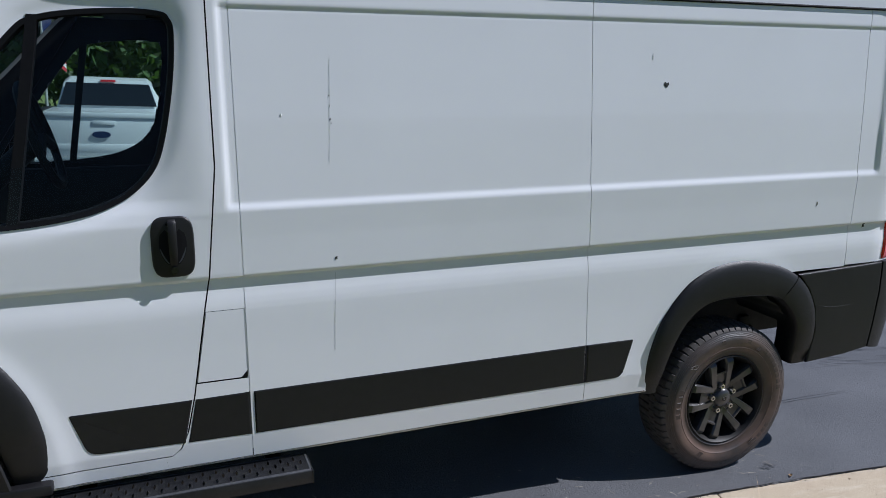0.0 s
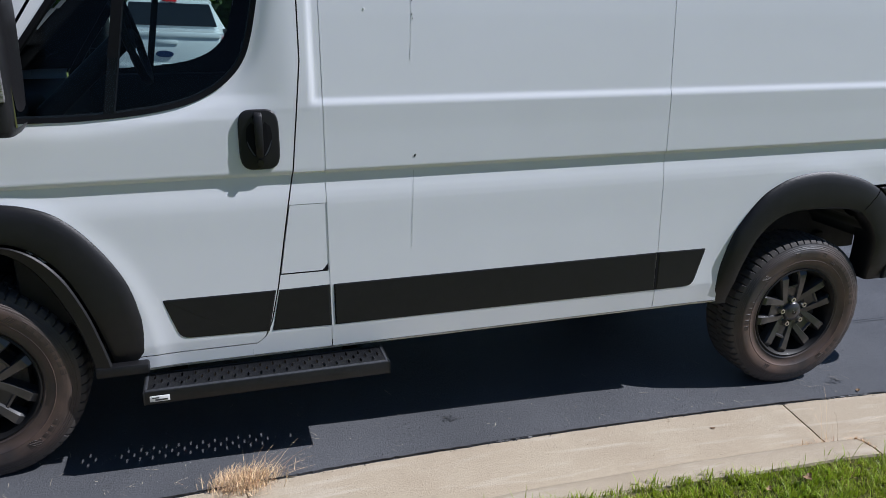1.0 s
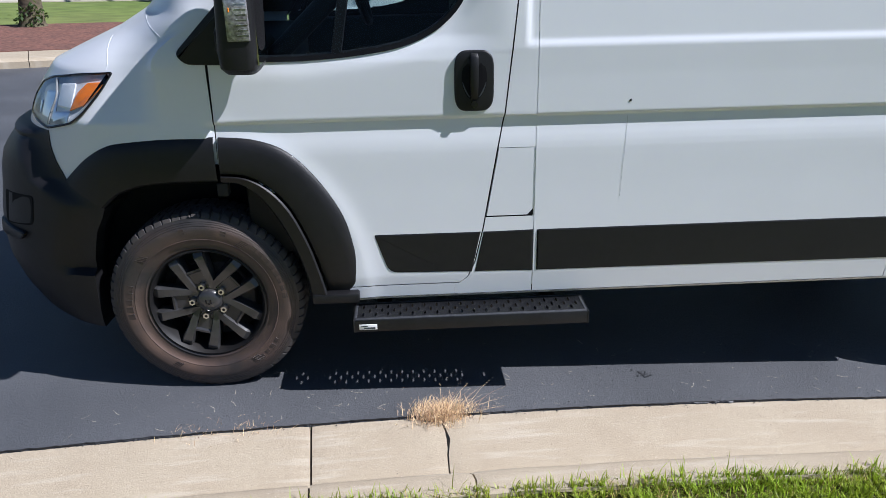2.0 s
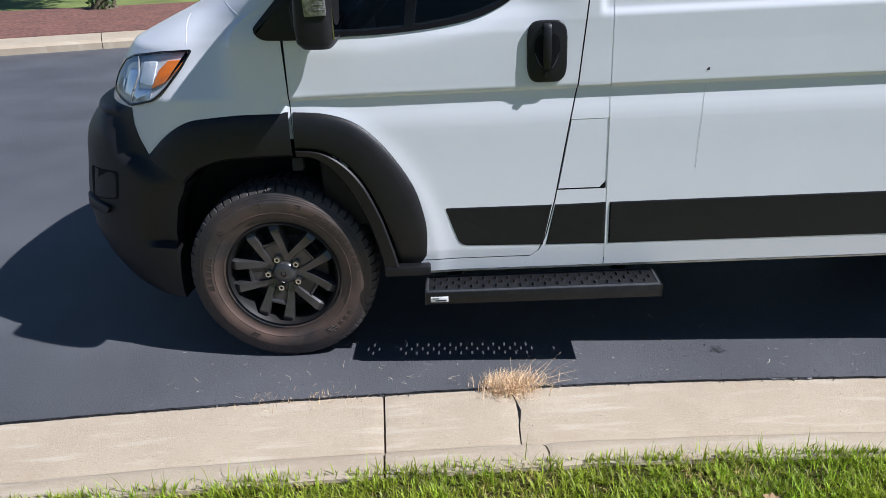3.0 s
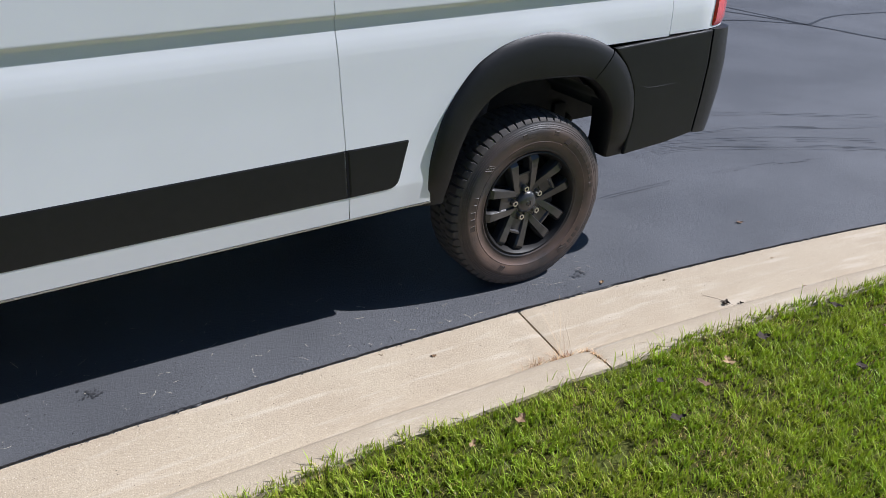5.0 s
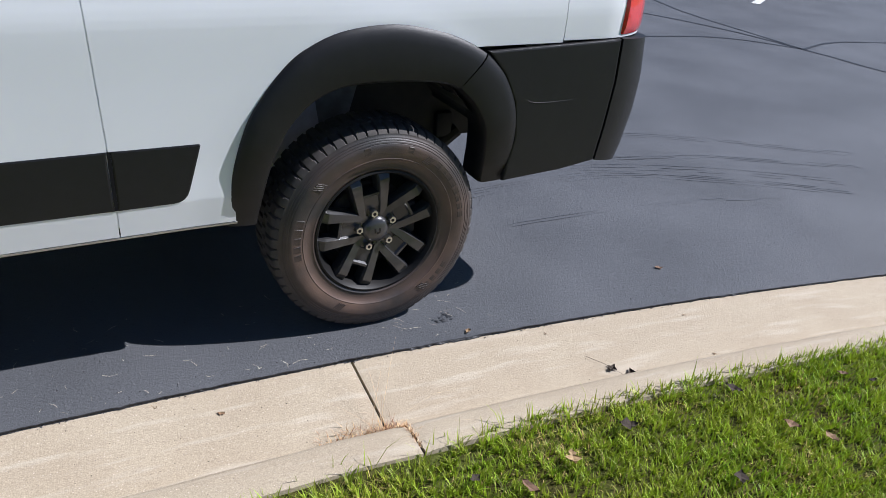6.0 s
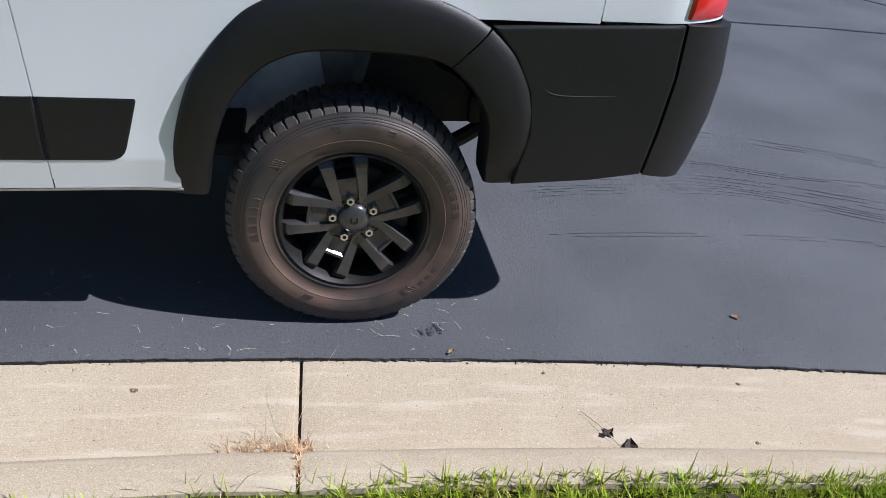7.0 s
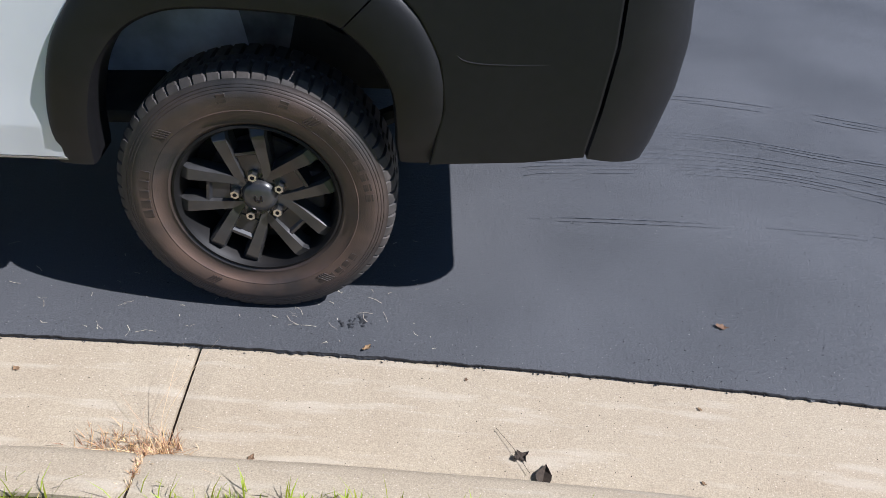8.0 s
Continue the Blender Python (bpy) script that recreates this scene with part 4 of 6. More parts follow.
R2_IN = W([(3.679, 0.857), (3.748, 0.795), (3.795, 0.715), (3.808, 0.63), (3.812, 0.57), (3.822, 0.512)])
N_OUT = [(-0.447, 0.857), (-0.348, 0.941), (-0.261, 0.989), (-0.171, 1.008), (-0.05, 1.018), (0.122, 1.016)]
N_IN = [(-0.303, 0.764), (-0.24, 0.815), (-0.15, 0.846), (-0.06, 0.855), (0.03, 0.857), (0.122, 0.856)]
for mirror in (False, True):
    flare("front_flare", F_OUT, F_IN, mirror)
    flare("wing_flare", N_OUT, N_IN, mirror)
    flare("rear_flare", R_OUT, R_IN, mirror)
    flare("rear_flare", R2_OUT, R2_IN, mirror)
    # inner lip of the front arch
    o = smooth_line(W([(0.105, 0.884), (0.19, 0.876), (0.27, 0.833), (0.34, 0.753), (0.40, 0.628), (0.437, 0.515), (0.462, 0.425)]), 8)
    i_ = smooth_line(W([(0.105, 0.858), (0.17, 0.850), (0.235, 0.800), (0.295, 0.715), (0.35, 0.60), (0.385, 0.49), (0.405, 0.385)]), 8)
    secs = []
    for (ax, az), (bx, bz) in zip(o, i_):
        secs.append([(x, 2 * MID - y if mirror else y, z) for x, y, z in ((ax, -0.028, az), (ax + (bx - ax) * 0.1, -0.034, az + (bz - az) * 0.1), (ax + (bx - ax) * 0.85, -0.026, az + (bz - az) * 0.85), (bx, -0.015, bz), (bx, 0.10, bz))])
    sweep(secs, PLASTIC, "arch_lip", van, "black inner arch lip", sharp=40)
    y0, y1 = (-0.036, 0.03) if not mirror else (2 * MID - 0.03, 2 * MID + 0.036)
    x0, z0 = B(0.405, 0.380)
    bm = bmesh.new()
    box(bm, x0, x0 + 0.178, y0, y1, z0, z0 + 0.040, 0.008)
    part("arch_foot", bm, PLASTIC, van)
    # wheelhouses; the rear lining darkens backwards in three colours that paint its shade
    for xa, za, r, mat, a0, a1 in ((0.012, 0.36, 0.50, UNDER, 0.30, math.pi + 0.12), (3.44, 0.262, 0.505, UNDER, 0.64, 1.30), (3.44, 0.262, 0.505, SHADEDLINER, 1.30, 1.74), (3.44, 0.262, 0.505, LINER, 1.74, math.pi - 0.30)):
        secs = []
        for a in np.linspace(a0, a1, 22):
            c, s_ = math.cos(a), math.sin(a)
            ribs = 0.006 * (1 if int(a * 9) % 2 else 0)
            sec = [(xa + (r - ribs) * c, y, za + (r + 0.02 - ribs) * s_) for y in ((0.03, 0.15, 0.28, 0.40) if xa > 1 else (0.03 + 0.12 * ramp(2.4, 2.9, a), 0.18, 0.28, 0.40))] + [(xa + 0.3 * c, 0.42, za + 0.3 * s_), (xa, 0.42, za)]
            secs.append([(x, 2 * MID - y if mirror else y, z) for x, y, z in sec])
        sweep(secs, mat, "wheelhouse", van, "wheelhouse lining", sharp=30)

# ---- bumpers ----
def bumper_base(x, z):
    y = 0.0
    return y


for mirror in (False, True):
    moulding("rear_bumper_side", W([(3.900, 0.520), (4.140, 0.541), (4.290, 0.566), (4.306, 0.697), (4.317, 0.860), (4.309, 1.008), (3.778, 0.972), (3.850, 0.898), (3.905, 0.800), (3.925, 0.680)]), (0,) * 10, 0.012, mirror, PLASTIC, "black rear corner bumper", base=bumper_base)
    # wrap-round end
    secs = []
    for v in np.linspace(0, 1, 18):
        wa, wb = 0.566 + 0.444 * v, 0.522 + 0.478 * v
        xa, za = B(float(np.interp(wa, [0.566, 0.697, 0.86, 1.01], [4.297, 4.313, 4.324, 4.316])), wa)
        xb, zb = B(float(np.interp(wb, [0.522, 0.575, 0.72, 0.847, 1.0], [4.474, 4.492, 4.520, 4.524, 4.502])), wb)
        sec = [(xa, bumper_base(xa, za) + 0.02, za)]
        for s in np.linspace(0, 1, 9):
            sec.append((xa + (xb - xa) * math.sin(s * math.pi / 2), bumper_base(xa, za) - 0.012 + 0.14 * (1 - math.cos(s * math.pi / 2)), za + (zb - za) * s))
        sec.append((xb, MID, zb))
        secs.append([(x, 2 * MID - y if mirror else y, z) for x, y, z in sec])
    sweep(secs, PLASTIC, "rear_bumper_end", van, "black rear bumper end", sharp=40)
    lid = secs[-1]
    mesh("bumper_top", list(lid) + [(lid[0][0], MID, lid[0][2])], [tuple(range(len(lid) + 1))], PLASTIC, van, sharp=0)
    # faint crease on the corner moulding
    if not mirror:
        ln = [B(3.938, 0.850), B(3.944, 0.820), B(3.962, 0.803), B(4.00, 0.797), B(4.07, 0.798), B(4.19, 0.806)]
        part("bumper_crease", tube([(x, bumper_base(x, z) - 0.0112, z) for x, z in smooth_line(ln, 6)], [0.0004 + 0.0018 * math.sin(max(k - 5, 0) / 25 * 3.1) for k in range(31)]), PLASTIC, van)
        x, z = B(4.392, 0.95)
        part("bumper_sensor", tube([(x + 0.004, 0.10, z - 0.05), (x + 0.012, 0.12, z), (x + 0.014, 0.13, z + 0.05)], 0.012), GLOSSBLACK, van)

block("bumper_beam", 4.25, 4.46, 0.12, 1.88, 0.47, 0.52, UNDER, van, "black beam behind the rear bumper", bevel=0.01)

# front bumper: wraps round the nose below the wing, cut back along the wheel arch
BZ = [0.27, 0.30, 0.34, 0.40, 0.50, 0.60, 0.68, 0.72, 0.78, 0.86, 0.915, 0.945, 0.980, 0.996, 1.002, 1.020, 1.03]
BO = [-0.772, -0.829, -0.862, -0.905, -0.945, -0.948, -0.935, -0.925, -0.91, -0.893, -0.872, -0.850, -0.818, -0.792, -0.802, -0.795, -0.70]
BN = 3.0


def bumper_front(x, z):
    q = min(max((-0.02 - x) / (-0.02 - float(np.interp(z, BZ, BO))), 0.0), 0.9995)
    return 1 - (1.0 - 0.002) * (1 - q ** BN) ** (1 / BN)


secs = []
for z in np.concatenate([np.linspace(0.27, 0.70, 24), np.linspace(0.71, 1.03, 40)]):
    xf = float(np.interp(z, BZ, BO))
    q0 = min((-0.02 - bumper_edge(z)) / (-0.02 - xf), 0.98)
    m0 = math.asin(q0 ** (BN / 2)) * 2 / math.pi
    sec = [(bumper_edge(z) + 0.01, side(bumper_edge(z), z) + 0.05, z)]
    for k in range(81):
        s = k / 40
        m = m0 + (1 - m0) * (s if s <= 1 else 2 - s)
        q = math.sin(m * math.pi / 2) ** (2 / BN)
        y = 1 - 0.998 * max(math.cos(m * math.pi / 2), 0.0) ** (2 / BN)
        x = -0.02 + (xf + 0.02) * q
        if x > -0.70 and z > 0.5:
            w = 1 - ramp(-0.16, 0.0, x - bumper_edge(z))
            y = w * y + (1 - w) * (side(x, z) - 0.004)
        sec.append((x, y if s <= 1 else 2 * MID - y, z))
    sec.append((bumper_edge(z) + 0.01, 2 * MID - side(bumper_edge(z), z) - 0.05, z))
    secs.append(sec)
sweep(secs, PLASTIC, "front_bumper", van, "black front bumper", sharp=40)
for mirror in (False, True):
    # raised near-black plate: the recess's shade is put into its colour
    moulding("fog_recess_shade", [(-0.780, 0.655), (-0.610, 0.680), (-0.585, 0.795), (-0.760, 0.785)], (0.02, 0.02, 0.02, 0.02), 0.002, mirror, GAP, "dark plate painting the shade of the fog lamp recess", base=bumper_front, rim=0.004)
    moulding("bumper_step", [(-0.830, 0.600), (-0.680, 0.612), (-0.650, 0.648), (-0.825, 0.660)], (0.015, 0.015, 0.015, 0.015), 0.022, mirror, PLASTIC, "bumper step below the recess", base=bumper_front)
block("grille", -0.735, -0.62, 0.62, 1.38, 1.03, 1.09, GLOSSBLACK, van, "black grille", bevel=0.02)

# ---- headlamps, tail lamps, mirrors, handles ----
LAMP = [(-0.495, 1.040), (-0.377, 1.068), (-0.323, 1.106), (-0.256, 1.176), (-0.212, 1.236), (-0.340, 1.228), (-0.477, 1.208), (-0.547, 1.184), (-0.604, 1.132), (-0.622, 1.074), (-0.560, 1.055)]
LAMPR = (0.015, 0.02, 0.02, 0.015, 0.008, 0.03, 0.02, 0.02, 0.02, 0.02, 0.01)
for mirror in (False, True):
    moulding("headlamp", LAMP, LAMPR, 0.004, mirror, LAMPWHITE, "clear wrap-round headlamp with amber indicator", rim=0.003)
    yk = lambda x, z, d: 2 * MID - side(x, z) + d if mirror else side(x, z) - d
    part("lamp_rim", tube([(x, yk(x, z, 0.007), z) for x, z in dense(rounded(LAMP, LAMPR), 0.02) + [rounded(LAMP, LAMPR)[0]]], 0.0045, 6), GLOSSBLACK, van, "black lamp edge")
    moulding("indicator", [(-0.384, 1.106), (-0.321, 1.128), (-0.265, 1.174), (-0.237, 1.206), (-0.308, 1.201), (-0.350, 1.168)], (0.006, 0.006, 0.006, 0.006, 0.006, 0.006), 0.008, mirror, AMBER, "amber indicator in the headlamp", rim=0.004)
    for xa, xb, zz0, zz1, mt_ in ((-0.600, -0.545, 1.080, 1.125, CHROME), (-0.530, -0.455, 1.075, 1.165, CHROME), (-0.445, -0.375, 1.120, 1.198, LAMPWHITE), (-0.470, -0.400, 1.060, 1.105, CHROME)):
        moulding("reflector", [(xa, zz0), (xb, zz0 - 0.005), (xb + 0.02, zz1), (xa + 0.02, zz1 - 0.005)], (0.01, 0.01, 0.01, 0.01), 0.007, mirror, mt_, "bright headlamp reflector", rim=0.006)
    part("lamp_divider", tube([(x, yk(x, z, 0.008), z) for x, z in smooth_line([(-0.452, 1.205), (-0.447, 1.15), (-0.470, 1.10), (-0.487, 1.055)], 6)], 0.004, 6), SEAMGREY, van)
    cov = moulding("headlamp_cover", LAMP, LAMPR, 0.014, mirror, CLEAR, "clear headlamp cover", rim=0.012)
    cov.visible_shadow = False

for mirror in (False, True):
    secs = []
    for k in range(27):
        zw = 1.022 + 0.638 * k / 26
        zb = zw - RAKE * 4.38
        xl = float(np.interp(zw, [1.022, 1.20, 1.38, 1.50, 1.62, 1.66], [4.312, 4.316, 4.328, 4.350, 4.390, 4.415])) + RAKE * zw
        xr = max(4.512, xl + 0.012)
        sec = []
        for j in range(13):
            x = xl + (xr - xl) * j / 12
            lift = 0.014 * min(1.0, 3.5 * math.sin(math.pi * j / 12) ** 0.7, 4 * math.sin(math.pi * (k + 0.3) / 26.6) ** 0.7)
            y = side(x, zb) + 0.003 - lift
            sec.append((x, 2 * MID - y if mirror else y, zb))
        secs.append(sec)
    sweep(secs, REDLENS, "tail_lamp", van, "tall red tail lamp", sharp=40)

for mirror in (False, True):
    moulding("mirror_base", W([(-0.012, 1.305), (0.015, 1.268), (0.13, 1.268), (0.185, 1.272), (0.215, 1.36), (0.225, 1.52), (0.16, 1.49)]), (0.02, 0.03, 0, 0, 0, 0.01, 0.03), 0.014, mirror, PLASTIC, "black mirror base")
    s = -1 if mirror else 1
    ym = lambda y: 2 * MID - y if mirror else y
    secs = []
    for z, w, d0, d1 in ((1.266, 0.3, 0.225, 0.268), (1.271, 0.75, 0.20, 0.290), (1.290, 0.95, 0.183, 0.303), (1.34, 1.0, 0.178, 0.306), (1.50, 1.0, 0.182, 0.306), (1.62, 1.0, 0.190, 0.304), (1.685, 0.94, 0.205, 0.300), (1.705, 0.72, 0.225, 0.285), (1.712, 0.3, 0.245, 0.27)):
        yc, hw = -0.155, 0.115 * w
        sec = []
        for a in np.linspace(0, 2 * math.pi, 29):
            c, s_ = math.cos(a), math.sin(a)
            e = 0.45
            x = (d0 + d1) / 2 + (d1 - d0) / 2 * (abs(c) ** e) * (1 if c > 0 else -1)
            y = yc + hw * (abs(s_) ** e) * (1 if s_ > 0 else -1)
            xx, zz = B(x, z)
            sec.append((xx, ym(y), zz))
        secs.append(sec)
    sweep(secs, PLASTIC, "mirror_housing", van, "black door mirror housing", sharp=40)
    xa, za = B(0.14, 1.30)
    y0, y1 = sorted((ym(-0.09), ym(-0.015)))
    block("mirror_arm", xa, xa + 0.12, y0, y1, za, za + 0.10, PLASTIC, van, bevel=0.02)
    xa, za = B(0.3075, 1.30)
    y0, y1 = sorted((ym(-0.235), ym(-0.075)))
    block("mirror_glass", xa - 0.005, xa - 0.0005, y0, y1, za, za + 0.32, MIRROR, van, "mirror glass", bevel=0)
    xa, za = B(0.210, 1.372)
    y0, y1 = sorted((ym(-0.276), ym(-0.262)))
    lens = block("mirror_indicator", xa + 0.012, xa + 0.082, y0, y1, za, za + 0.165, CLEARLENS, van, "clear indicator lens in the mirror", bevel=0.006)
    y0, y1 = sorted((ym(-0.2775), ym(-0.270)))
    for k in range(9):
        block("lens_rib", xa + 0.046, xa + 0.080, y0, y1, za + 0.02 + 0.015 * k, za + 0.0206 + 0.015 * k, CHROME, lens, bevel=0)
    block("bulb", xa + 0.024, xa + 0.030, y0, y1, za + 0.085, za + 0.100, AMBER, lens, "amber bulb", bevel=0.003)

    # pull handle: plate, upright grip, pockets as dark sheets painting shade and glints
    hx0, hz0 = B(0.930, 1.115)
    hx1, hz1 = B(1.060, 1.328)
    hx, hz = (hx0 + hx1) / 2, (hz0 + hz1) / 2
    hw, hh = (hx1 - hx0) / 2, (hz1 - hz0) / 2
    barrel = [(hx + hw * (abs(math.cos(a)) ** 0.42) * math.copysign(1, math.cos(a)) * (1 - 0.10 * math.sin(a) ** 2), hz + hh * (abs(math.sin(a)) ** 0.42) * math.copysign(1, math.sin(a))) for a in np.linspace(0, 2 * math.pi, 48, endpoint=False) + 0.01]
    plate = moulding("door_handle", barrel, (0,) * 48, 0.012, mirror, PLASTIC, "black upright door handle", rim=0.010)
    yb = side(1.04, 1.18) - 0.0125
    for sg in (-1, 1):
        secs, glint = [], []
        for k in range(17):
            f = k / 16
            z = hz0 + 0.046 + (hz1 - hz0 - 0.068) * f
            half = 0.036 * max(math.sin(math.pi * (0.03 + 0.94 * f)), 0.0) ** 0.55
            xi = hx + sg * 0.008
            secs.append([(xi, ym(yb - 0.0008), z), (xi + sg * half * 0.6, ym(yb - 0.0012), z), (xi + sg * half, ym(yb - 0.0008), z)])
            if k < 7:
                glint.append([(xi + sg * half * (0.62 + 0.05 * k), ym(yb - 0.0014), z + 0.004), (xi + sg * half * 0.98, ym(yb - 0.0022), z + 0.004)])
        # flat sheets: the pocket's shade in black, its glint in grey
        sweep(secs, GAP, "pocket_shade", plate, sharp=0)
        sweep(glint, EDGEGLINT, "pocket_glint", plate, "grey glint painted in the pocket", sharp=0)
    grip = []
    for v, d, w in ((0.20, 0.0, 0.010), (0.25, 0.008, 0.0125), (0.45, 0.014, 0.0135), (0.70, 0.016, 0.0140), (0.88, 0.014, 0.0135), (0.94, 0.008, 0.0125), (0.96, 0.0, 0.010)):
        z = hz0 + (hz1 - hz0) * v
        grip.append([(hx - w, ym(yb), z), (hx - w, ym(yb - d * 0.8), z), (hx - w * 0.6, ym(yb - d), z), (hx + w * 0.6, ym(yb - d), z), (hx + w, ym(yb - d * 0.8), z), (hx + w, ym(yb), z)])
    sweep(grip, PLASTIC, "grip", plate, "black pull grip", sharp=50)
    part("lock", rod(bmesh.new(), (hx, ym(yb + 0.004), hz0 + 0.026), (hx, ym(yb - 0.006), hz0 + 0.026), 0.012, 16), GLOSSBLACK, plate, "key lock")

# thin seams pressed into the wing and bonnet
part("wing_seam", tube([(x, side(x, z) + 0.0006, z) for x, z in smooth_line([(0.036, 1.321), (-0.002, 1.342), (-0.056, 1.374), (-0.120, 1.410)], 8)], 0.0012), PAINT, van, "pale sealed wing seam")
part("wing_seam", tube([(x, side(x, z) + 0.0006, z) for x, z in smooth_line([(-0.234, 1.243), (-0.233, 1.27), (-0.243, 1.305), (-0.257, 1.341)], 8)], 0.0012), PAINT, van, "pale sealed wing seam")
part("door_seam", tube([(0.131, side(0.131, z) + 0.005, z) for z in np.linspace(0.86, 1.27, 30)], 0.0036), GAP, van)


# ---- wheels ----
def wheel(name, m, turn, label):
    """Tyre with shoulder lugs, a black alloy rim of five split spokes, nuts and cap; the outer face looks along -y."""
    hub = new(name)
    hub.parent = van
    hub.matrix_parent_inverse = Matrix()
    hub.matrix_basis = m
    tagged(hub, label)
    prof = [(0.212, 0.030), (0.222, 0.014), (0.232, 0.008), (0.240, 0.010), (0.262, 0.001), (0.268, -0.0035), (0.270, -0.0025), (0.285, -0.0065), (0.304, -0.0075), (0.318, -0.0055), (0.3195, -0.0040), (0.321, -0.0048), (0.326, -0.003), (0.3275, -0.0012), (0.329, -0.0018), (0.333, 0.000), (0.3345, 0.0020), (0.336, 0.0012), (0.340, 0.003), (0.342, 0.005), (0.348, 0.0065)]
    n = 558
    secs = [[(r * math.cos(a), y, r * math.sin(a)) for r, y in prof] for a in (2 * math.pi * k / n for k in range(n + 1))]
    tyre = sweep(secs, TYRE, "tyre", hub, "dusty all-terrain tyre", sharp=40)
    tread = [(0.348, 0.0065, 0), (0.353, 0.009, 1), (0.361, 0.015, 1), (0.367, 0.026, 1), (0.3695, 0.048, 1), (0.3695, 0.070, 1), (0.3695, 0.072, 2), (0.3700, 0.105, 2), (0.3700, 0.107, 1), (0.3695, 0.15, 1), (0.3680, 0.186, 1), (0.352, 0.212, 1), (0.335, 0.220, 0), (0.27, 0.232, 0), (0.215, 0.205, 0)]
    secs = []
    for k in range(n + 1):
        a = 2 * math.pi * k / n
        sec = []
        for r, y, kind in tread:
            cut = (0.0075 if k % 9 < (1 if y < 0.02 else 2) else 0) if kind == 1 else (0.005 if (k + 4) % 9 < 2 else 0) if kind == 2 else 0
            wob = 0.003 if (kind == 1 and y < 0.02 and k % 18 > 8) else 0
            sec.append(((r - cut) * math.cos(a), y + wob * 0.5, (r - cut) * math.sin(a)))
        secs.append(sec)
    sweep(secs, TREAD, "tread", tyre, "blocky tread", sharp=25)
    # raised marks round the sidewall
    for start, count, r0, h in ((2.85, 5, 0.290, 0.014), (0.10, 8, 0.300, 0.011), (-1.0, 5, 0.298, 0.011), (1.25, 1, 0.304, 0.010), (1.75, 1, 0.304, 0.012)):
        shared = None
        for k in range(count):
            a = start + k * 0.105
            if shared is None:
                ob = part("sidewall_mark", box(bmesh.new(), -h, h, -0.0004, 0.004, -0.0115, 0.0115, 0.0012, 1), TYRE, tyre, sharp=0)
                shared = ob.data
            else:
                ob = link(new("sidewall_mark", shared), tyre, "")
            ob.matrix_basis = Matrix.Rotation(-a, 4, "Y") @ Matrix.Translation((r0, -0.0070, 0))
    for centre, lean in ((0.95, 0.5), (2.35, -0.5), (4.15, 0.5), (5.3, -0.5)):
        for k in range(4):
            ob = part("sidewall_stripe", box(bmesh.new(), -0.017, 0.017, -0.0002, 0.004, -0.0022, 0.0022, 0.0006, 1), TYRE, tyre, sharp=0)
            ob.matrix_basis = Matrix.Rotation(-(centre + 0.026 * k), 4, "Y") @ Matrix.Translation((0.292, -0.0080, 0)) @ Matrix.Rotation(lean, 4, "Y")
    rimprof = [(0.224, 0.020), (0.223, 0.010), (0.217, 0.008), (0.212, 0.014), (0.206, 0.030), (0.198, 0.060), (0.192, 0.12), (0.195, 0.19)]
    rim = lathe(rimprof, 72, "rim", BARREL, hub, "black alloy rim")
    lathe([(0.200, 0.135), (0.05, 0.135)], 40, "backing", UNDER, rim)
    lathe([(0.145, 0.118), (0.150, 0.105), (0.145, 0.098), (0.06, 0.098)], 48, "brake_disc", RUST, rim, "dull brake disc")
    caliper = bmesh.new()
    box(caliper, 0.09, 0.17, 0.075, 0.13, -0.06, 0.06, 0.012)
    part("caliper", caliper, RUST, rim)
    for k in range(5):
        ac = turn + 2 * math.pi * k / 5
        for sg in (-1, 1):
            secs = []
            for r, off, w, y, th in ((0.048, 0.0345, 0.0125, 0.042, 0.034), (0.070, 0.0370, 0.0140, 0.038, 0.036), (0.098, 0.0410, 0.0152, 0.033, 0.040), (0.145, 0.0455, 0.0175, 0.024, 0.046), (0.186, 0.0492, 0.0205, 0.017, 0.050), (0.190, 0.0496, 0.0207, 0.0175, 0.050), (0.214, 0.0518, 0.0225, 0.030, 0.046)):
                c, s_ = math.cos(ac), math.sin(ac)
                lx = math.sqrt(max(r * r - off * off, 0.0004))
                sec = []
                for t_, d in ((-1.24, th), (-1.10, 0.010), (-0.82, 0.0), (0.82, 0.0), (1.10, 0.010), (1.24, th), (-1.24, th)):
                    o_ = sg * off + t_ * w
                    sec.append((lx * c - o_ * s_, y + d, lx * s_ + o_ * c))
                secs.append(sec)
            sweep(secs, RIM, "spoke", rim, sharp=20)
        # sunken web between the two arms, open towards the rim
        secs = []
        for r, h, yy in ((0.03, 0.030, 0.050), (0.078, 0.030, 0.047), (0.080, 0.030, 0.043), (0.124, 0.031, 0.037), (0.130, 0.031, 0.029), (0.138, 0.032, 0.029), (0.143, 0.032, 0.085)):
            c, s_ = math.cos(ac), math.sin(ac)
            secs.append([(r * c - q * h * s_, yy, r * s_ + q * h * c) for q in (-1, 0, 1)])
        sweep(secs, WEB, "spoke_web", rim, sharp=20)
        c, s_ = math.cos(ac), math.sin(ac)
        nut = rod(bmesh.new(), (0.0635 * c, 0.05, 0.0635 * s_), (0.0635 * c, 0.024, 0.0635 * s_), 0.0145, 6, 0.0125)
        nb = part("wheel_nut", nut, STEEL, rim, "bright wheel nut", sharp=20)
        part("nut_hole", rod(bmesh.new(), (0.0635 * c, 0.03, 0.0635 * s_), (0.0635 * c, 0.0236, 0.0635 * s_), 0.0060, 8), GAP, nb, sharp=20)
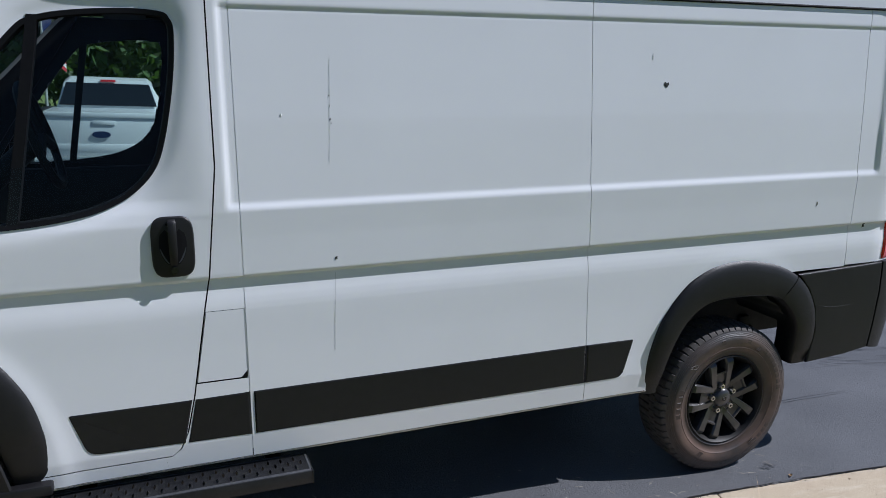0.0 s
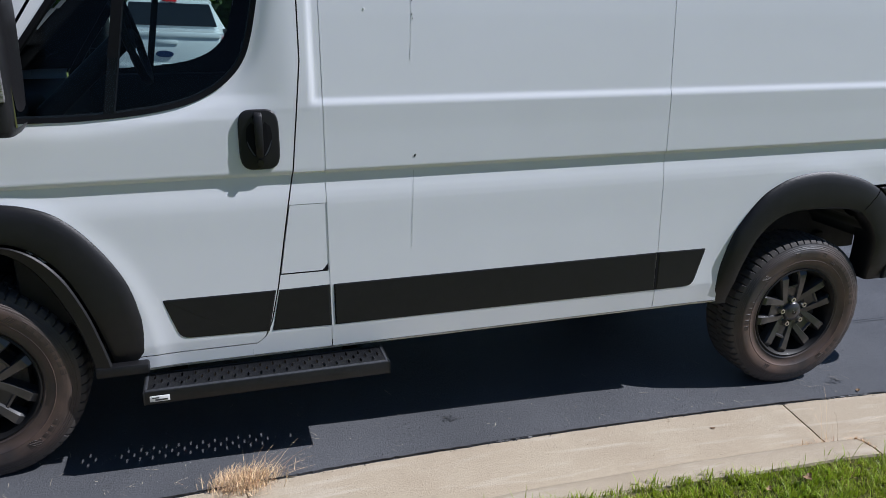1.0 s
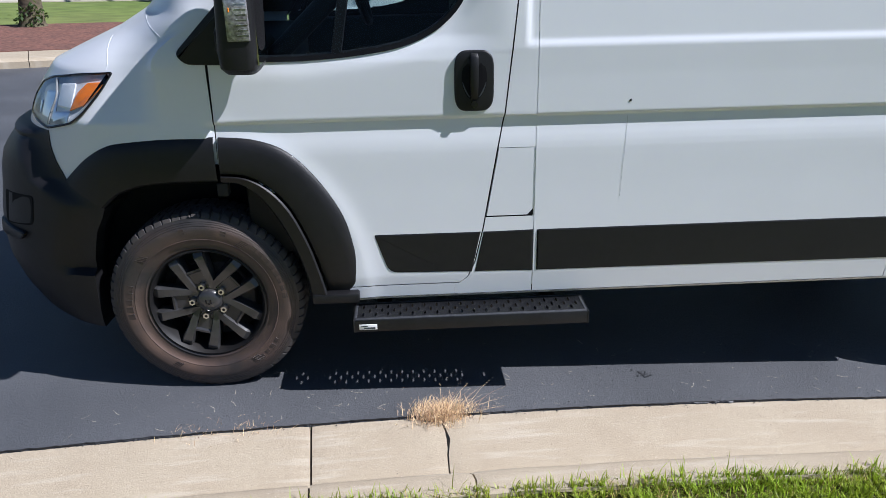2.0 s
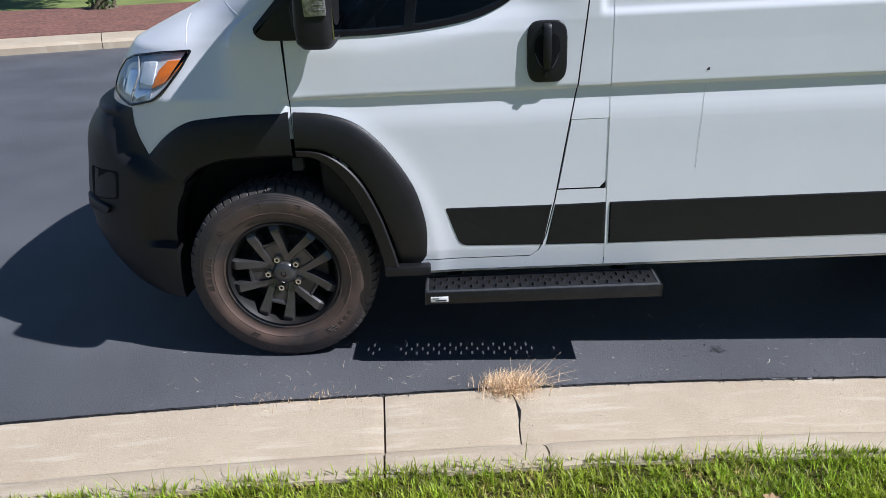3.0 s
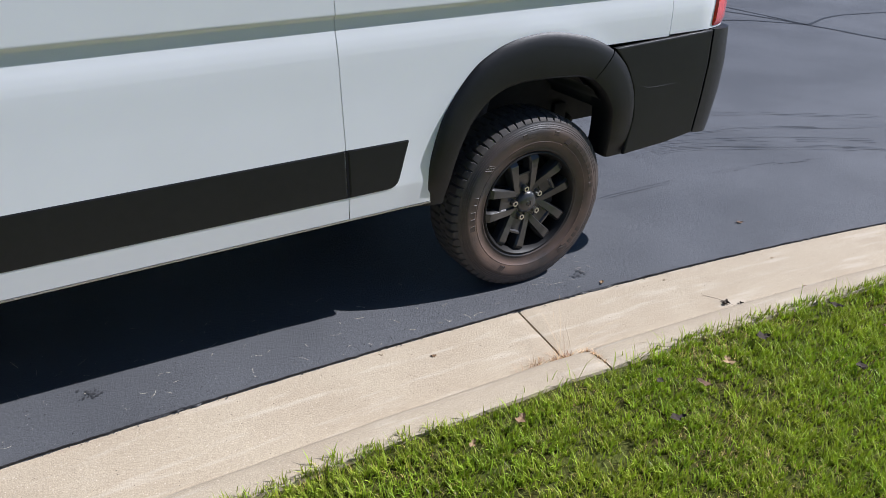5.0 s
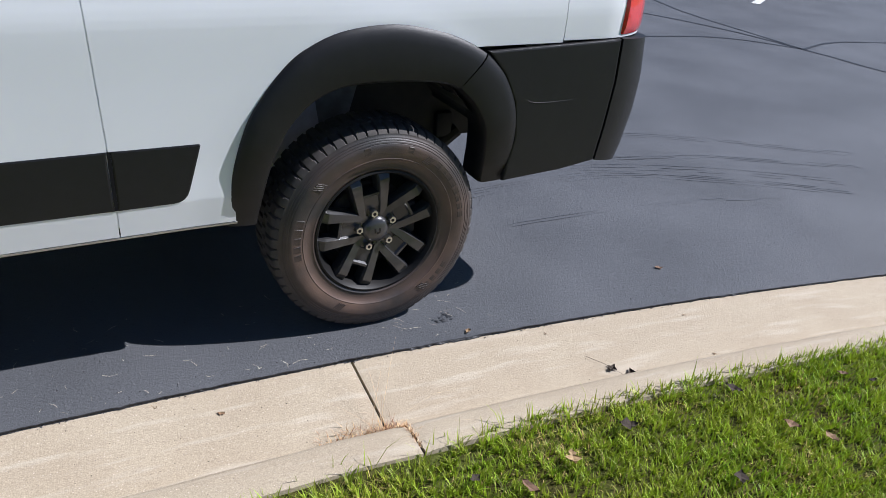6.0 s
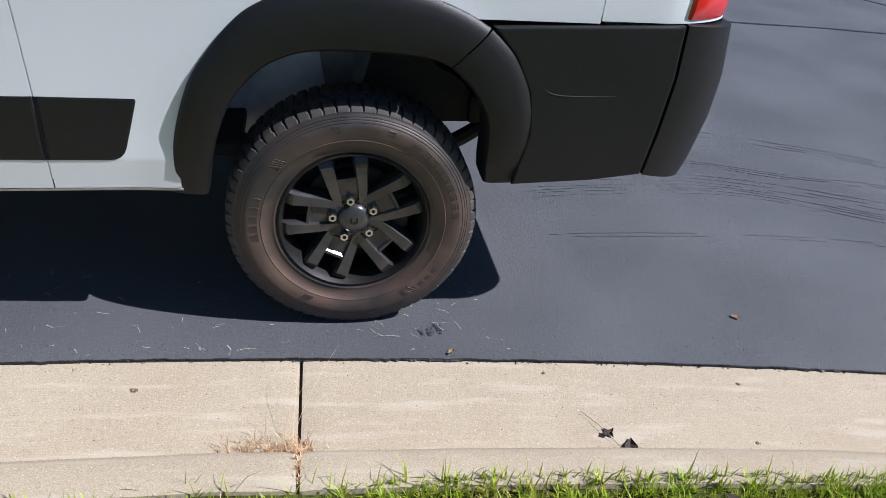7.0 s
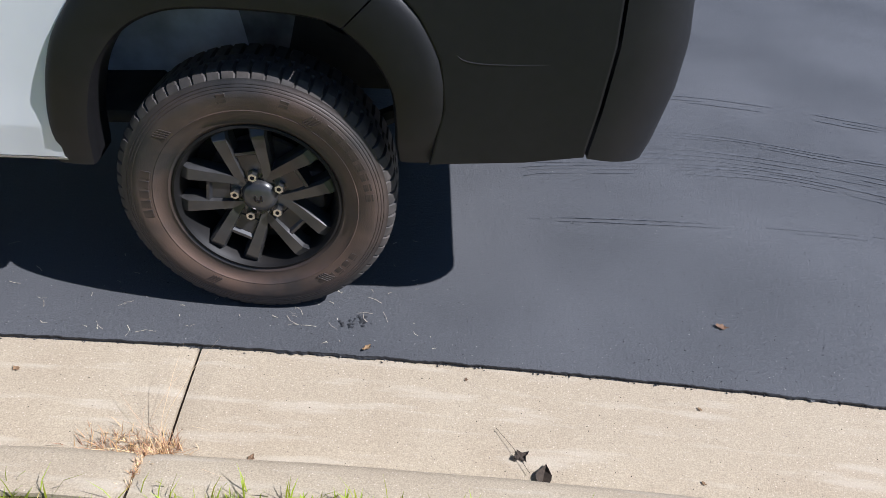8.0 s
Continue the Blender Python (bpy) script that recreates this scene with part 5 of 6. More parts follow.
    lathe([(0.108, 0.080), (0.100, 0.056), (0.092, 0.050), (0.05, 0.047), (0.02, 0.046)], 40, "hub_plate", RIM, rim)
    cap = lathe([(0.050, 0.05), (0.046, 0.034), (0.040, 0.028), (0.034, 0.024), (0.020, 0.021), (0.0, 0.020)], 40, "centre_cap", RIM, rim, "black centre cap")
    emb = bmesh.new()
    for dx in (-0.008, 0.008):
        box(emb, dx - 0.003, dx + 0.003, 0.0195, 0.023, -0.008, 0.010, 0.001, 1)
    box(emb, -0.004, 0.004, 0.0195, 0.023, -0.012, -0.002, 0.001, 1)
    part("cap_badge", emb, GLOSSBLACK, cap, sharp=0)
    return hub


fx, fz = B(0.0, 0.366)
rx, rz = B(3.454, 0.366)
NEAR = 0.006
wheel("front_wheel", pose(fx, NEAR, fz), math.radians(37), "black alloy wheel with dusty tyre, front")
wheel("rear_wheel", pose(rx, NEAR, rz), math.radians(28), "black alloy wheel with dusty tyre, rear")
wheel("front_wheel", pose(fx, 2 * MID - NEAR, fz, 0, 0, 180), 0.3, "black alloy wheel with dusty tyre, front")
wheel("rear_wheel", pose(rx, 2 * MID - NEAR, rz, 0, 0, 180), 0.8, "black alloy wheel with dusty tyre, rear")

# underbody
part("rear_axle", rod(bmesh.new(), (rx, 0.2, rz), (rx, 1.8, rz), 0.045, 14), UNDER, van, "rear beam axle")
for y in (0.42, 1.58):
    part("leaf_spring", tube([tuple(p) for p in smooth_line([(rx - 0.62, y, 0.42), (rx - 0.3, y, 0.30), (rx, y, 0.24), (rx + 0.3, y, 0.30), (rx + 0.50, y, 0.42)], 6)], 0.028, 8), UNDER, van, "leaf spring")
block("spring_hanger", rx + 0.40, rx + 0.47, 0.40, 0.46, 0.40, 0.50, UNDER, van, bevel=0.01)
block("chassis_rail", 0.5, 3.30, 0.50, 0.62, 0.36, 0.46, UNDER, van, bevel=0.01)
block("chassis_rail", 0.5, 3.30, 1.38, 1.50, 0.36, 0.46, UNDER, van, bevel=0.01)
block("fuel_tank", 1.2, 2.0, 0.7, 1.3, 0.26, 0.44, UNDER, van, bevel=0.03)
part("exhaust_box", rod(bmesh.new(), (2.6, 1.2, 0.33), (3.1, 1.2, 0.33), 0.09, 16), RUST, van, "dull exhaust silencer")
block("brake_line_clip", B(0.10, 0.85)[0] - 0.02, B(0.10, 0.85)[0] + 0.02, 0.0, 0.04, B(0.1, 0.80)[1], B(0.1, 0.85)[1], UNDER, van, bevel=0.005)

# ---- side step ----
step = new("side_step")
step.parent = van
SX0, SX1, SY0, SY1, SZ0, SZ1 = 0.576, 1.460, -0.106, 0.045, 0.280, 0.328
NX, NY = 36, 3
top = bmesh.new()
ex, ey = 0.020, 0.026
cw, ch = (SX1 - SX0 - 2 * ex) / NX, (SY1 - SY0 - 2 * ey) / NY


def quad(bm, pts):
    bm.faces.new([bm.verts.new(p) for p in pts])


for i in range(NX):
    for j in range(NY):
        x0, y0 = SX0 + ex + i * cw, SY0 + ey + j * ch
        x1, y1 = x0 + cw, y0 + ch
        cx, cy = (x0 + x1) / 2, (y0 + y1) / 2
        if (i + j) % 2:
            quad(top, [(x0, y0, SZ1), (x1, y0, SZ1), (x1, y1, SZ1), (x0, y1, SZ1)])
            continue
        outer_, lip_, hole_ = [], [], []
        for k in range(12):
            a = 2 * math.pi * k / 12 + math.pi / 12
            c, s_ = math.cos(a), math.sin(a)
            mx = max(abs(c), abs(s_))
            outer_.append(top.verts.new((cx + cw / 2 * c / mx, cy + ch / 2 * s_ / mx, SZ1)))
            lip_.append(top.verts.new((cx + 0.0050 * c, cy + 0.0162 * s_, SZ1 + 0.0016)))
            hole_.append(top.verts.new((cx + 0.0036 * c, cy + 0.0152 * s_, SZ1 - 0.001)))
        for k in range(12):
            q = (k + 1) % 12
            top.faces.new((outer_[k], outer_[q], lip_[q], lip_[k]))
            top.faces.new((lip_[k], lip_[q], hole_[q], hole_[k]))
for x0, x1, y0, y1 in ((SX0, SX0 + ex, SY0, SY1), (SX1 - ex, SX1, SY0, SY1), (SX0 + ex, SX1 - ex, SY0, SY0 + ey), (SX0 + ex, SX1 - ex, SY1 - ey, SY1)):
    quad(top, [(x0, y0, SZ1), (x1, y0, SZ1), (x1, y1, SZ1), (x0, y1, SZ1)])
part("tread_plate", top, STEPM, step, "black perforated tread plate", sharp=25)
bm = bmesh.new()
box(bm, SX0, SX1, SY0 - 0.003, SY0 + 0.003, SZ0, SZ1 + 0.001, 0.002)
part("front_rail", bm, STEPM, step)
# grey trims carry the highlight along the step's edges in their colour
block("edge_trim", SX0 + 0.004, SX1 - 0.004, SY0 + 0.001, SY0 + 0.016, SZ1 - 0.001, SZ1 + 0.0022, EDGEGLINT, step, "grey step edge with its highlight painted in", bevel=0.001)
for xa in (SX0 + 0.001, SX1 - 0.010):
    block("edge_trim", xa, xa + 0.009, SY0 + 0.017, SY1 - 0.008, SZ1 - 0.001, SZ1 + 0.002, EDGEGLINT, step, "grey step edge with its highlight painted in", bevel=0.001)
block("edge_trim", SX0 + 0.004, SX1 - 0.004, SY1 - 0.008, SY1 - 0.002, SZ1 - 0.001, SZ1 + 0.002, EDGEGLINT, step, "grey step edge with its highlight painted in", bevel=0.001)
block("rear_rail", SX0, SX1, SY1 - 0.003, SY1 + 0.003, SZ0, SZ1 + 0.001, STEPM, step, bevel=0.002)
for xa in (SX0 - 0.004, SX1 - 0.002):
    block("end_cap", xa, xa + 0.006, SY0 - 0.004, SY1 + 0.004, SZ0 - 0.002, SZ1 + 0.002, STEPM, step, "black end cap", bevel=0.002)
for x0 in (0.655, 1.315):
    block("bracket", x0, x0 + 0.062, SY0 + 0.01, 0.25, SZ0 + 0.002, SZ0 + 0.02, STEPM, step, bevel=0.003)
plate = block("maker_plate", SX0 + 0.018, SX0 + 0.085, SY0 - 0.0055, SY0 - 0.002, SZ0 + 0.010, SZ0 + 0.032, LABELM, step, "small white plate", bevel=0.001)
block("plate_bar", SX0 + 0.036, SX0 + 0.078, SY0 - 0.0062, SY0 - 0.005, SZ0 + 0.014, SZ0 + 0.020, INK, plate, bevel=0)
block("plate_bar", SX0 + 0.026, SX0 + 0.050, SY0 - 0.0062, SY0 - 0.005, SZ0 + 0.023, SZ0 + 0.027, INK, plate, bevel=0)

# ---- cab ----
block("dashboard", -0.20, 0.26, 0.12, 1.88, 0.80, 1.25, CABIN, van, "dark dashboard", bevel=0.05, seg=4)
block("instrument_hood", 0.0, 0.26, 0.30, 0.72, 1.18, 1.30, CABIN, van, bevel=0.04, seg=3)
wc = Vector((0.615, 0.50, 1.53))
tilt = Matrix.Rotation(radians(74), 4, "Y")
ring = [tuple(wc + tilt.to_3x3() @ Vector((0.19 * math.cos(a), 0.19 * math.sin(a), 0))) for a in np.linspace(0, 2 * math.pi, 41)]
sw = part("steering_wheel", tube(ring, 0.016, 8), CABIN, van, "dark steering wheel")
for a in (0.3, 2.84, -1.57):
    e = tuple(wc + tilt.to_3x3() @ Vector((0.18 * math.sin(a), 0.18 * math.cos(a), 0)))
    part("wheel_spoke", rod(bmesh.new(), tuple(wc), e, 0.018, 8), CABIN, sw)
part("steering_column", rod(bmesh.new(), tuple(wc), (0.1, 0.50, 1.05), 0.04, 12), CABIN, van)
for y0, y1 in ((0.22, 0.72), (1.24, 1.78)):
    seat = new("cab_seat")
    seat.parent = van
    tagged(seat, "dark cloth cab seat")
    block("cushion", 0.58, 1.08, y0, y1, 0.72, 0.90, SEATM, seat, bevel=0.05, seg=3)
    bm = box(bmesh.new(), 1.06, 1.20, y0 + 0.02, y1 - 0.02, 0.86, 1.46, 0.05, 3)
    part("backrest", bm, SEATM, seat)
    block("headrest", 1.13, 1.23, (y0 + y1) / 2 - 0.13, (y0 + y1) / 2 + 0.13, 1.50, 1.70, SEATM, seat, bevel=0.04, seg=3)
for y0, y1 in ((0.05, 0.11), (1.89, 1.95)):
    block("door_lining", 0.20, 1.16, y0, y1, 0.55, 1.26, CABIN, van, "dark door lining", bevel=0.02)
block("cab_floor", -0.2, 1.3, 0.1, 1.9, 0.50, 0.56, CABIN, van, bevel=0.01)
block("cab_ceiling", 0.80, 1.33, 0.12, 1.88, 2.04, 2.07, CABIN, van, bevel=0.01)

# ---- chips and scratches on the flank ----
def chip(x, z, r, seed, mat=CHIP, tall=1.0, lift=0.0012):
    g = random.Random(seed)
    xb, zb = B(x, z)
    pts = []
    for k in range(11):
        a = 2 * math.pi * k / 11
        rr = r * g.uniform(0.45, 1.15)
        pts.append((xb + rr * math.cos(a) * (0.8 if tall == 1 else 0.5), zb + rr * tall * math.sin(a)))
    v = [(px, side(px, pz) - lift, pz) for px, pz in pts] + [(xb, side(xb, zb) - lift - 0.0012, zb)]
    mesh("paint_chip", v, [(k, (k + 1) % 11, 11) for k in range(11)], mat, van, "dark chip in the paint", sharp=0)


chip(1.553, 1.157, 0.0075, 1)
chip(2.933, 1.822, 0.0145, 2)
chip(4.158, 1.195, 0.014, 3)
chip(3.827, 1.312, 0.008, 4, tall=1.8)
chip(2.86, 1.93, 0.004, 5, SMEAR, 3)
for k, (x, z, r) in enumerate(((1.526, 1.735, 0.003), (1.528, 1.70, 0.0025), (1.530, 1.655, 0.004), (1.533, 1.640, 0.003), (1.36, 1.665, 0.006))):
    chip(x, z, r, 10 + k, CHIP if k < 4 else LABELM)
for z0, z1, x0 in ((1.50, 1.86, 1.528), (0.80, 1.10, 1.553)):
    n = 26
    secs = []
    for k in range(n):
        z = z0 + (z1 - z0) * k / (n - 1)
        x = x0 + 0.002 * noise.noise((z * 20, 0, 0)) - RAKE * 0
        xb, zb = B(x, z)
        w = 0.0008 + 0.0006 * noise.noise((z * 30, 5, 0))
        secs.append([(xb - w, side(xb, zb) - 0.0008, zb), (xb + w, side(xb, zb) - 0.0008, zb)])
    sweep(secs, SMEAR, "scratch", van, "grey vertical scratch", sharp=0)


# ---- beyond the van ----
VX, VY = 0.736, -2.625             # the far strips lie across this line of sight
DX, DY = -0.405, 0.914


def across(d, lat, dz=0.0):
    x, y = VX + DX * d - DY * -lat, VY + DY * d + -DX * lat
    return (x, y, rise(y) + dz)


def strip(name, d0, d1, l0, l1, dz, mat, label, category, n=24, m=10):
    vs = [across(d0 + (d1 - d0) * i / m, l0 + (l1 - l0) * j / n, dz) for i in range(m + 1) for j in range(n + 1)]
    faces = grid_faces(m + 1, n + 1)
    start = len(vs)
    for j in range(n + 1):
        vs.append(across(d0, l0 + (l1 - l0) * j / n, dz - 0.3))
    for j in range(n):
        faces.append((start + j, start + j + 1, j + 1, j))
    return tagged(mesh(name, vs, faces, mat, sharp=0), label, category, kind="structure")


island = new("island_kerb")
tagged(island, "pale concrete kerb round a planted island", "kerb", kind="structure")
for k in range(10):
    l0 = -25.9 + 2.85 * k
    secs = [[across(d, lat, z) for d, z in ((12.15, -0.1), (12.15, 0.09), (12.2, 0.125), (12.28, 0.13), (13.0, 0.13), (13.05, 0.05))] for lat in np.linspace(l0, l0 + 2.84, 8)]
    sweep(secs, CONCRETE, "kerb_slab", island)
strip("mulch_bed", 13.0, 17.3, -26, 2.4, 0.14, MULCH, "red-brown wood mulch bed on the island", "mulch")
strip("far_lawn", 17.3, 24.3, -60, 60, 0.10, FARGRASS, "mown green lawn beyond the car park", "lawn")
strip("far_road", 24.3, 29.4, -80, 80, 0.13, FARROAD, "pale concrete road crossing beyond the lawn", "road")
strip("far_lawn", 29.4, 110, -120, 120, 0.10, FARGRASS, "green lawn rising beyond the road", "lawn")


def leaf_cloud(name, centre, radii, count, size, seed, parent, mat=None, label="leafy green crown"):
    g = np.random.default_rng(seed)
    clumps = g.normal(size=(60, 3))
    clumps = clumps / np.linalg.norm(clumps, axis=1)[:, None] * g.uniform(0.45, 1.0, (60, 1))
    which = g.integers(0, 60, count)
    p = (clumps[which] + g.normal(scale=0.14, size=(count, 3))) * np.array(radii) + np.array(centre)
    a, b = g.normal(size=(count, 3)), g.normal(size=(count, 3))
    a /= np.linalg.norm(a, axis=1)[:, None]
    b -= (a * b).sum(1)[:, None] * a
    b /= np.linalg.norm(b, axis=1)[:, None]
    s = g.uniform(0.6, 1.2, (count, 1)) * size
    v = np.stack([p - a * s, p - b * s * 0.45, p + a * s, p + b * s * 0.45], 1).reshape(-1, 3)
    me = bpy.data.meshes.new(name)
    me.vertices.add(len(v))
    me.vertices.foreach_set("co", v.reshape(-1))
    me.loops.add(count * 4)
    me.loops.foreach_set("vertex_index", np.arange(count * 4))
    me.polygons.add(count)
    me.polygons.foreach_set("loop_start", np.arange(count) * 4)
    me.update(calc_edges=True)
    me.materials.append(mat or LEAF)
    return link(new(name, me), parent, label)


def tree(x, y, height, radius, seed, trunk_r=0.18, label="broad leafy green tree beyond the car park"):
    z = rise(y)
    t = new("tree")
    t.location = (x, y, z)
    tagged(t, label, "tree")
    g = random.Random(seed)
    bm = tube([(0, 0, -0.1), (0.02, 0, 0.1), (0.05, 0.02, height * 0.25), (0.0, 0.1, height * 0.5), (0.1, 0.05, height * 0.85)], [trunk_r * 1.5, trunk_r, trunk_r * 0.8, trunk_r * 0.5, trunk_r * 0.15], 10)
    trunk = part("trunk", bm, BARK, t, "rough grey-brown trunk")
    for k in range(6):
        a = g.uniform(0, 6.28)
        h = height * g.uniform(0.3, 0.6)
        e = (math.cos(a) * radius * 0.7, math.sin(a) * radius * 0.7, h + height * 0.22)
        part("limb", rod(bmesh.new(), (0.03, 0.05, h), e, trunk_r * 0.35, 7, trunk_r * 0.1), BARK, trunk)
    leaf_cloud("crown", (0, 0, height * 0.50), (radius, radius, height * 0.43), 17000, 0.19, seed, t)
    return t


for k, (x, y, h, r) in enumerate(((-4.6, 23, 8, 3.0), (-0.6, 22, 8.5, 3.2), (3.4, 23, 8, 3.0), (7.6, 24, 8.5, 3.3), (1.4, 27, 9.5, 3.4))):
    tree(x, y, h, r, 20 + k)
tx, ty, tz = across(16.9, -0.17)
mt = new("tree")
mt.location = (tx, ty, tz + 0.12)
tagged(mt, "mossy tree trunk standing in the mulch bed", "tree")
part("trunk", tube([(0, 0, -0.05), (0, 0, 0.08), (0.02, 0, 0.5), (0.05, 0, 2.0), (0, 0.1, 4.0)], [0.32, 0.235, 0.20, 0.17, 0.08], 14), BARK, mt)
leaf_cloud("crown", (0, 0, 5.4), (2.6, 2.6, 2.2), 6000, 0.14, 77, mt)
tagged(leaf_cloud("ground_shoots", (0.10, -0.25, 0.2), (0.32, 0.2, 0.26), 150, 0.05, 78, mt, LEAF, "green shoots at the foot"), kind="stuff")

# sign post and slim pole on the far lawn
px, py, pz = across(39, 3.95)
sp = new("sign_post")
sp.location = (px, py, pz)
tagged(sp, "dark sign post on the far lawn", "sign post")
part("post", rod(bmesh.new(), (0, 0, 0), (0, 0, 2.2), 0.07, 10), BARK, sp)
block("board", -0.25, 0.25, -0.03, 0.03, 1.3, 2.1, UNDER, sp, bevel=0.01)
px, py, pz = across(31.5, 3.65)
pl = new("light_pole")
pl.location = (px, py, pz)
tagged(pl, "slim pale metal pole beside the far road", "pole")
part("post", rod(bmesh.new(), (0, 0, 0), (0, 0, 5), 0.06, 10, 0.04), METALPOLE, pl)
block("arm", -0.05, 0.8, -0.03, 0.03, 4.9, 5.0, METALPOLE, pl, bevel=0.01)


# ---- pickup seen through the cab ----
def pickup():
    t = new("pickup_truck")
    t.location = (0.277, 9.10, 0.0)
    t.scale = (0.92, 0.92, 0.89)
    tagged(t, "white crew-cab pickup parked with its tailgate closed", "pickup")
    prof = []
    for y, w, z0, z1 in ((0.0, 0.98, 0.62, 1.40), (2.0, 1.0, 0.55, 1.42), (5.6, 1.0, 0.45, 1.30), (5.85, 0.9, 0.5, 1.15)):
        prof.append([(-w, y, z0), (-w - 0.02, y, (z0 + z1) / 2), (-w + 0.03, y, z1 - 0.04), (-w + 0.10, y, z1), (w - 0.10, y, z1), (w - 0.03, y, z1 - 0.04), (w + 0.02, y, (z0 + z1) / 2), (w, y, z0)])
    body = sweep(prof, TRUCKPAINT, "body", t, "white pickup body")
    end = prof[0]
    mesh("rear_frame", end, [tuple(range(8))], TRUCKPAINT, body, sharp=0)
    bm = box(bmesh.new(), -0.80, 0.80, -0.035, 0.01, 0.72, 1.40, 0.02, 3)
    gate = part("tailgate", bm, TRUCKPAINT, t, "white tailgate")
    block("gate_ridge", -0.80, 0.80, -0.05, -0.03, 1.33, 1.415, TRUCKPAINT, gate, bevel=0.012)
    bm = box(bmesh.new(), -0.70, 0.70, -0.042, -0.034, 0.80, 0.92, 0.003, 2)
    part("gate_panel", bm, TRUCKPAINT, gate)
    block("gate_handle", -0.16, 0.16, -0.048, -0.034, 1.22, 1.29, TRUCKPAINT, gate, "tailgate handle", bevel=0.008)
    badge = bmesh.new()
    bmesh.ops.create_cone(badge, cap_ends=True, segments=32, radius1=0.5, radius2=0.48, depth=0.02, matrix=Matrix.Translation((-0.04, -0.045, 1.07)) @ Matrix.Diagonal((0.27, 1, 0.11, 1)) @ Matrix.Rotation(radians(90), 4, "X"))
    part("badge", badge, BLUEOVAL, gate, "navy oval badge shape")
    for sx in (-1, 1):
        block("tail_lamp", sx * 0.90 - 0.07, sx * 0.90 + 0.07, -0.03, 0.06, 0.92, 1.36, REDLENS, t, "red tail lamp", bevel=0.015)
    block("bumper", -0.96, 0.96, -0.16, 0.05, 0.48, 0.68, STEEL, t, "bright rear bumper", bevel=0.03)
    cab = []
    for y, w, z in ((1.72, 0.84, 1.40), (1.86, 0.70, 1.90), (2.2, 0.70, 1.96), (3.3, 0.70, 1.95), (4.3, 0.84, 1.38)):
        cab.append([(-0.95 if z < 1.5 else -w - 0.02, y, 1.38), (-w, y, z - 0.06), (-w + 0.08, y, z), (w - 0.08, y, z), (w, y, z - 0.06), (0.95 if z < 1.5 else w + 0.02, y, 1.38)])
    cabin = sweep(cab, TRUCKPAINT, "cab", t, "white cab")
    mesh("rear_window", [(-0.78, 1.712, 1.46), (0.78, 1.712, 1.46), (0.66, 1.815, 1.85), (-0.66, 1.815, 1.85)], [(0, 1, 2, 3)], TRUCKGLASS, cabin, "dark rear window", sharp=0)
    block("stop_lamp", -0.12, 0.12, 1.80, 1.86, 1.875, 1.915, REDLENS, cabin, "red high stop lamp", bevel=0.008)
    for sx in (-1, 1):
        block("bed_rail", sx * 0.93 - 0.06, sx * 0.93 + 0.06, 0.0, 1.75, 1.39, 1.43, PLASTIC, t, bevel=0.012)
        for y in (1.15, 4.75):
            wh = part("wheel", rod(bmesh.new(), (sx * 0.72, y, 0.40), (sx * 1.0, y, 0.40), 0.40, 28), RUBBER, t, "black tyre")
            part("rim", rod(bmesh.new(), (sx * 0.9, y, 0.40), (sx * 1.01, y, 0.40), 0.24, 20), STEEL, wh)
    block("underside", -0.9, 0.9, 0.1, 5.5, 0.40, 0.62, UNDER, t, bevel=0.02)
    return t


pickup()

# flag beyond the pickup
fl = new("flag")
fl.location = (-1.35, 17.0, -0.15)
tagged(fl, "striped flag hanging from a slim pole", "flag")
part("pole", rod(bmesh.new(), (0, 0, 0), (0, 0, 4.2), 0.03, 8), METALPOLE, fl)
for k in range(9):
    secs = []
    for i in range(9):
        x = 0.03 + 0.42 * i / 8
        y = 0.05 * math.sin(i * 0.9)
        z = 3.15 - 0.095 * k - 0.35 * (i / 8) ** 1.3
        secs.append([(x, y, z), (x, y, z - 0.095)])
    sweep(secs, FLAGRED if k % 2 == 0 else FLAGWHITE, "stripe", fl, sharp=0)
block("canton", 0.02, 0.20, -0.02, 0.06, 2.75, 3.15, FLAGBLUE, fl, bevel=0)

# dark parked car at the edge of view and a stall line
car = new("parked_car")
car.location = (17.9, 10.5, 0)
car.rotation_euler[2] = 0.35
tagged(car, "dark parked car across the car park", "car")
secs = []
for x, w, z0, z1 in ((-2.2, 0.6, 0.35, 0.7), (-2.1, 0.85, 0.28, 0.85), (-1.0, 0.9, 0.25, 0.95), (1.2, 0.9, 0.25, 1.0), (2.1, 0.85, 0.3, 0.95), (2.25, 0.6, 0.4, 0.8)):
    secs.append([(x, -w, z0), (x, -w - 0.02, (z0 + z1) / 2), (x, -w + 0.08, z1), (x, w - 0.08, z1), (x, w + 0.02, (z0 + z1) / 2), (x, w, z0), (x, -w, z0)])
sweep(secs, DARKCAR, "body", car)
secs = []
for x, w, z in ((-1.1, 0.8, 0.96), (-0.4, 0.62, 1.42), (0.9, 0.62, 1.44), (1.8, 0.78, 1.0)):
    secs.append([(x, -0.82, 0.95), (x, -w, z - 0.04), (x, -w + 0.1, z), (x, w - 0.1, z), (x, w, z - 0.04), (x, 0.82, 0.95)])
sweep(secs, TRUCKGLASS, "cabin", car)
for sx in (-1.4, 1.4):
    for sy in (-1, 1):
        part("wheel", rod(bmesh.new(), (sx, sy * 0.66, 0.32), (sx, sy * 0.93, 0.32), 0.32, 24), RUBBER, car)
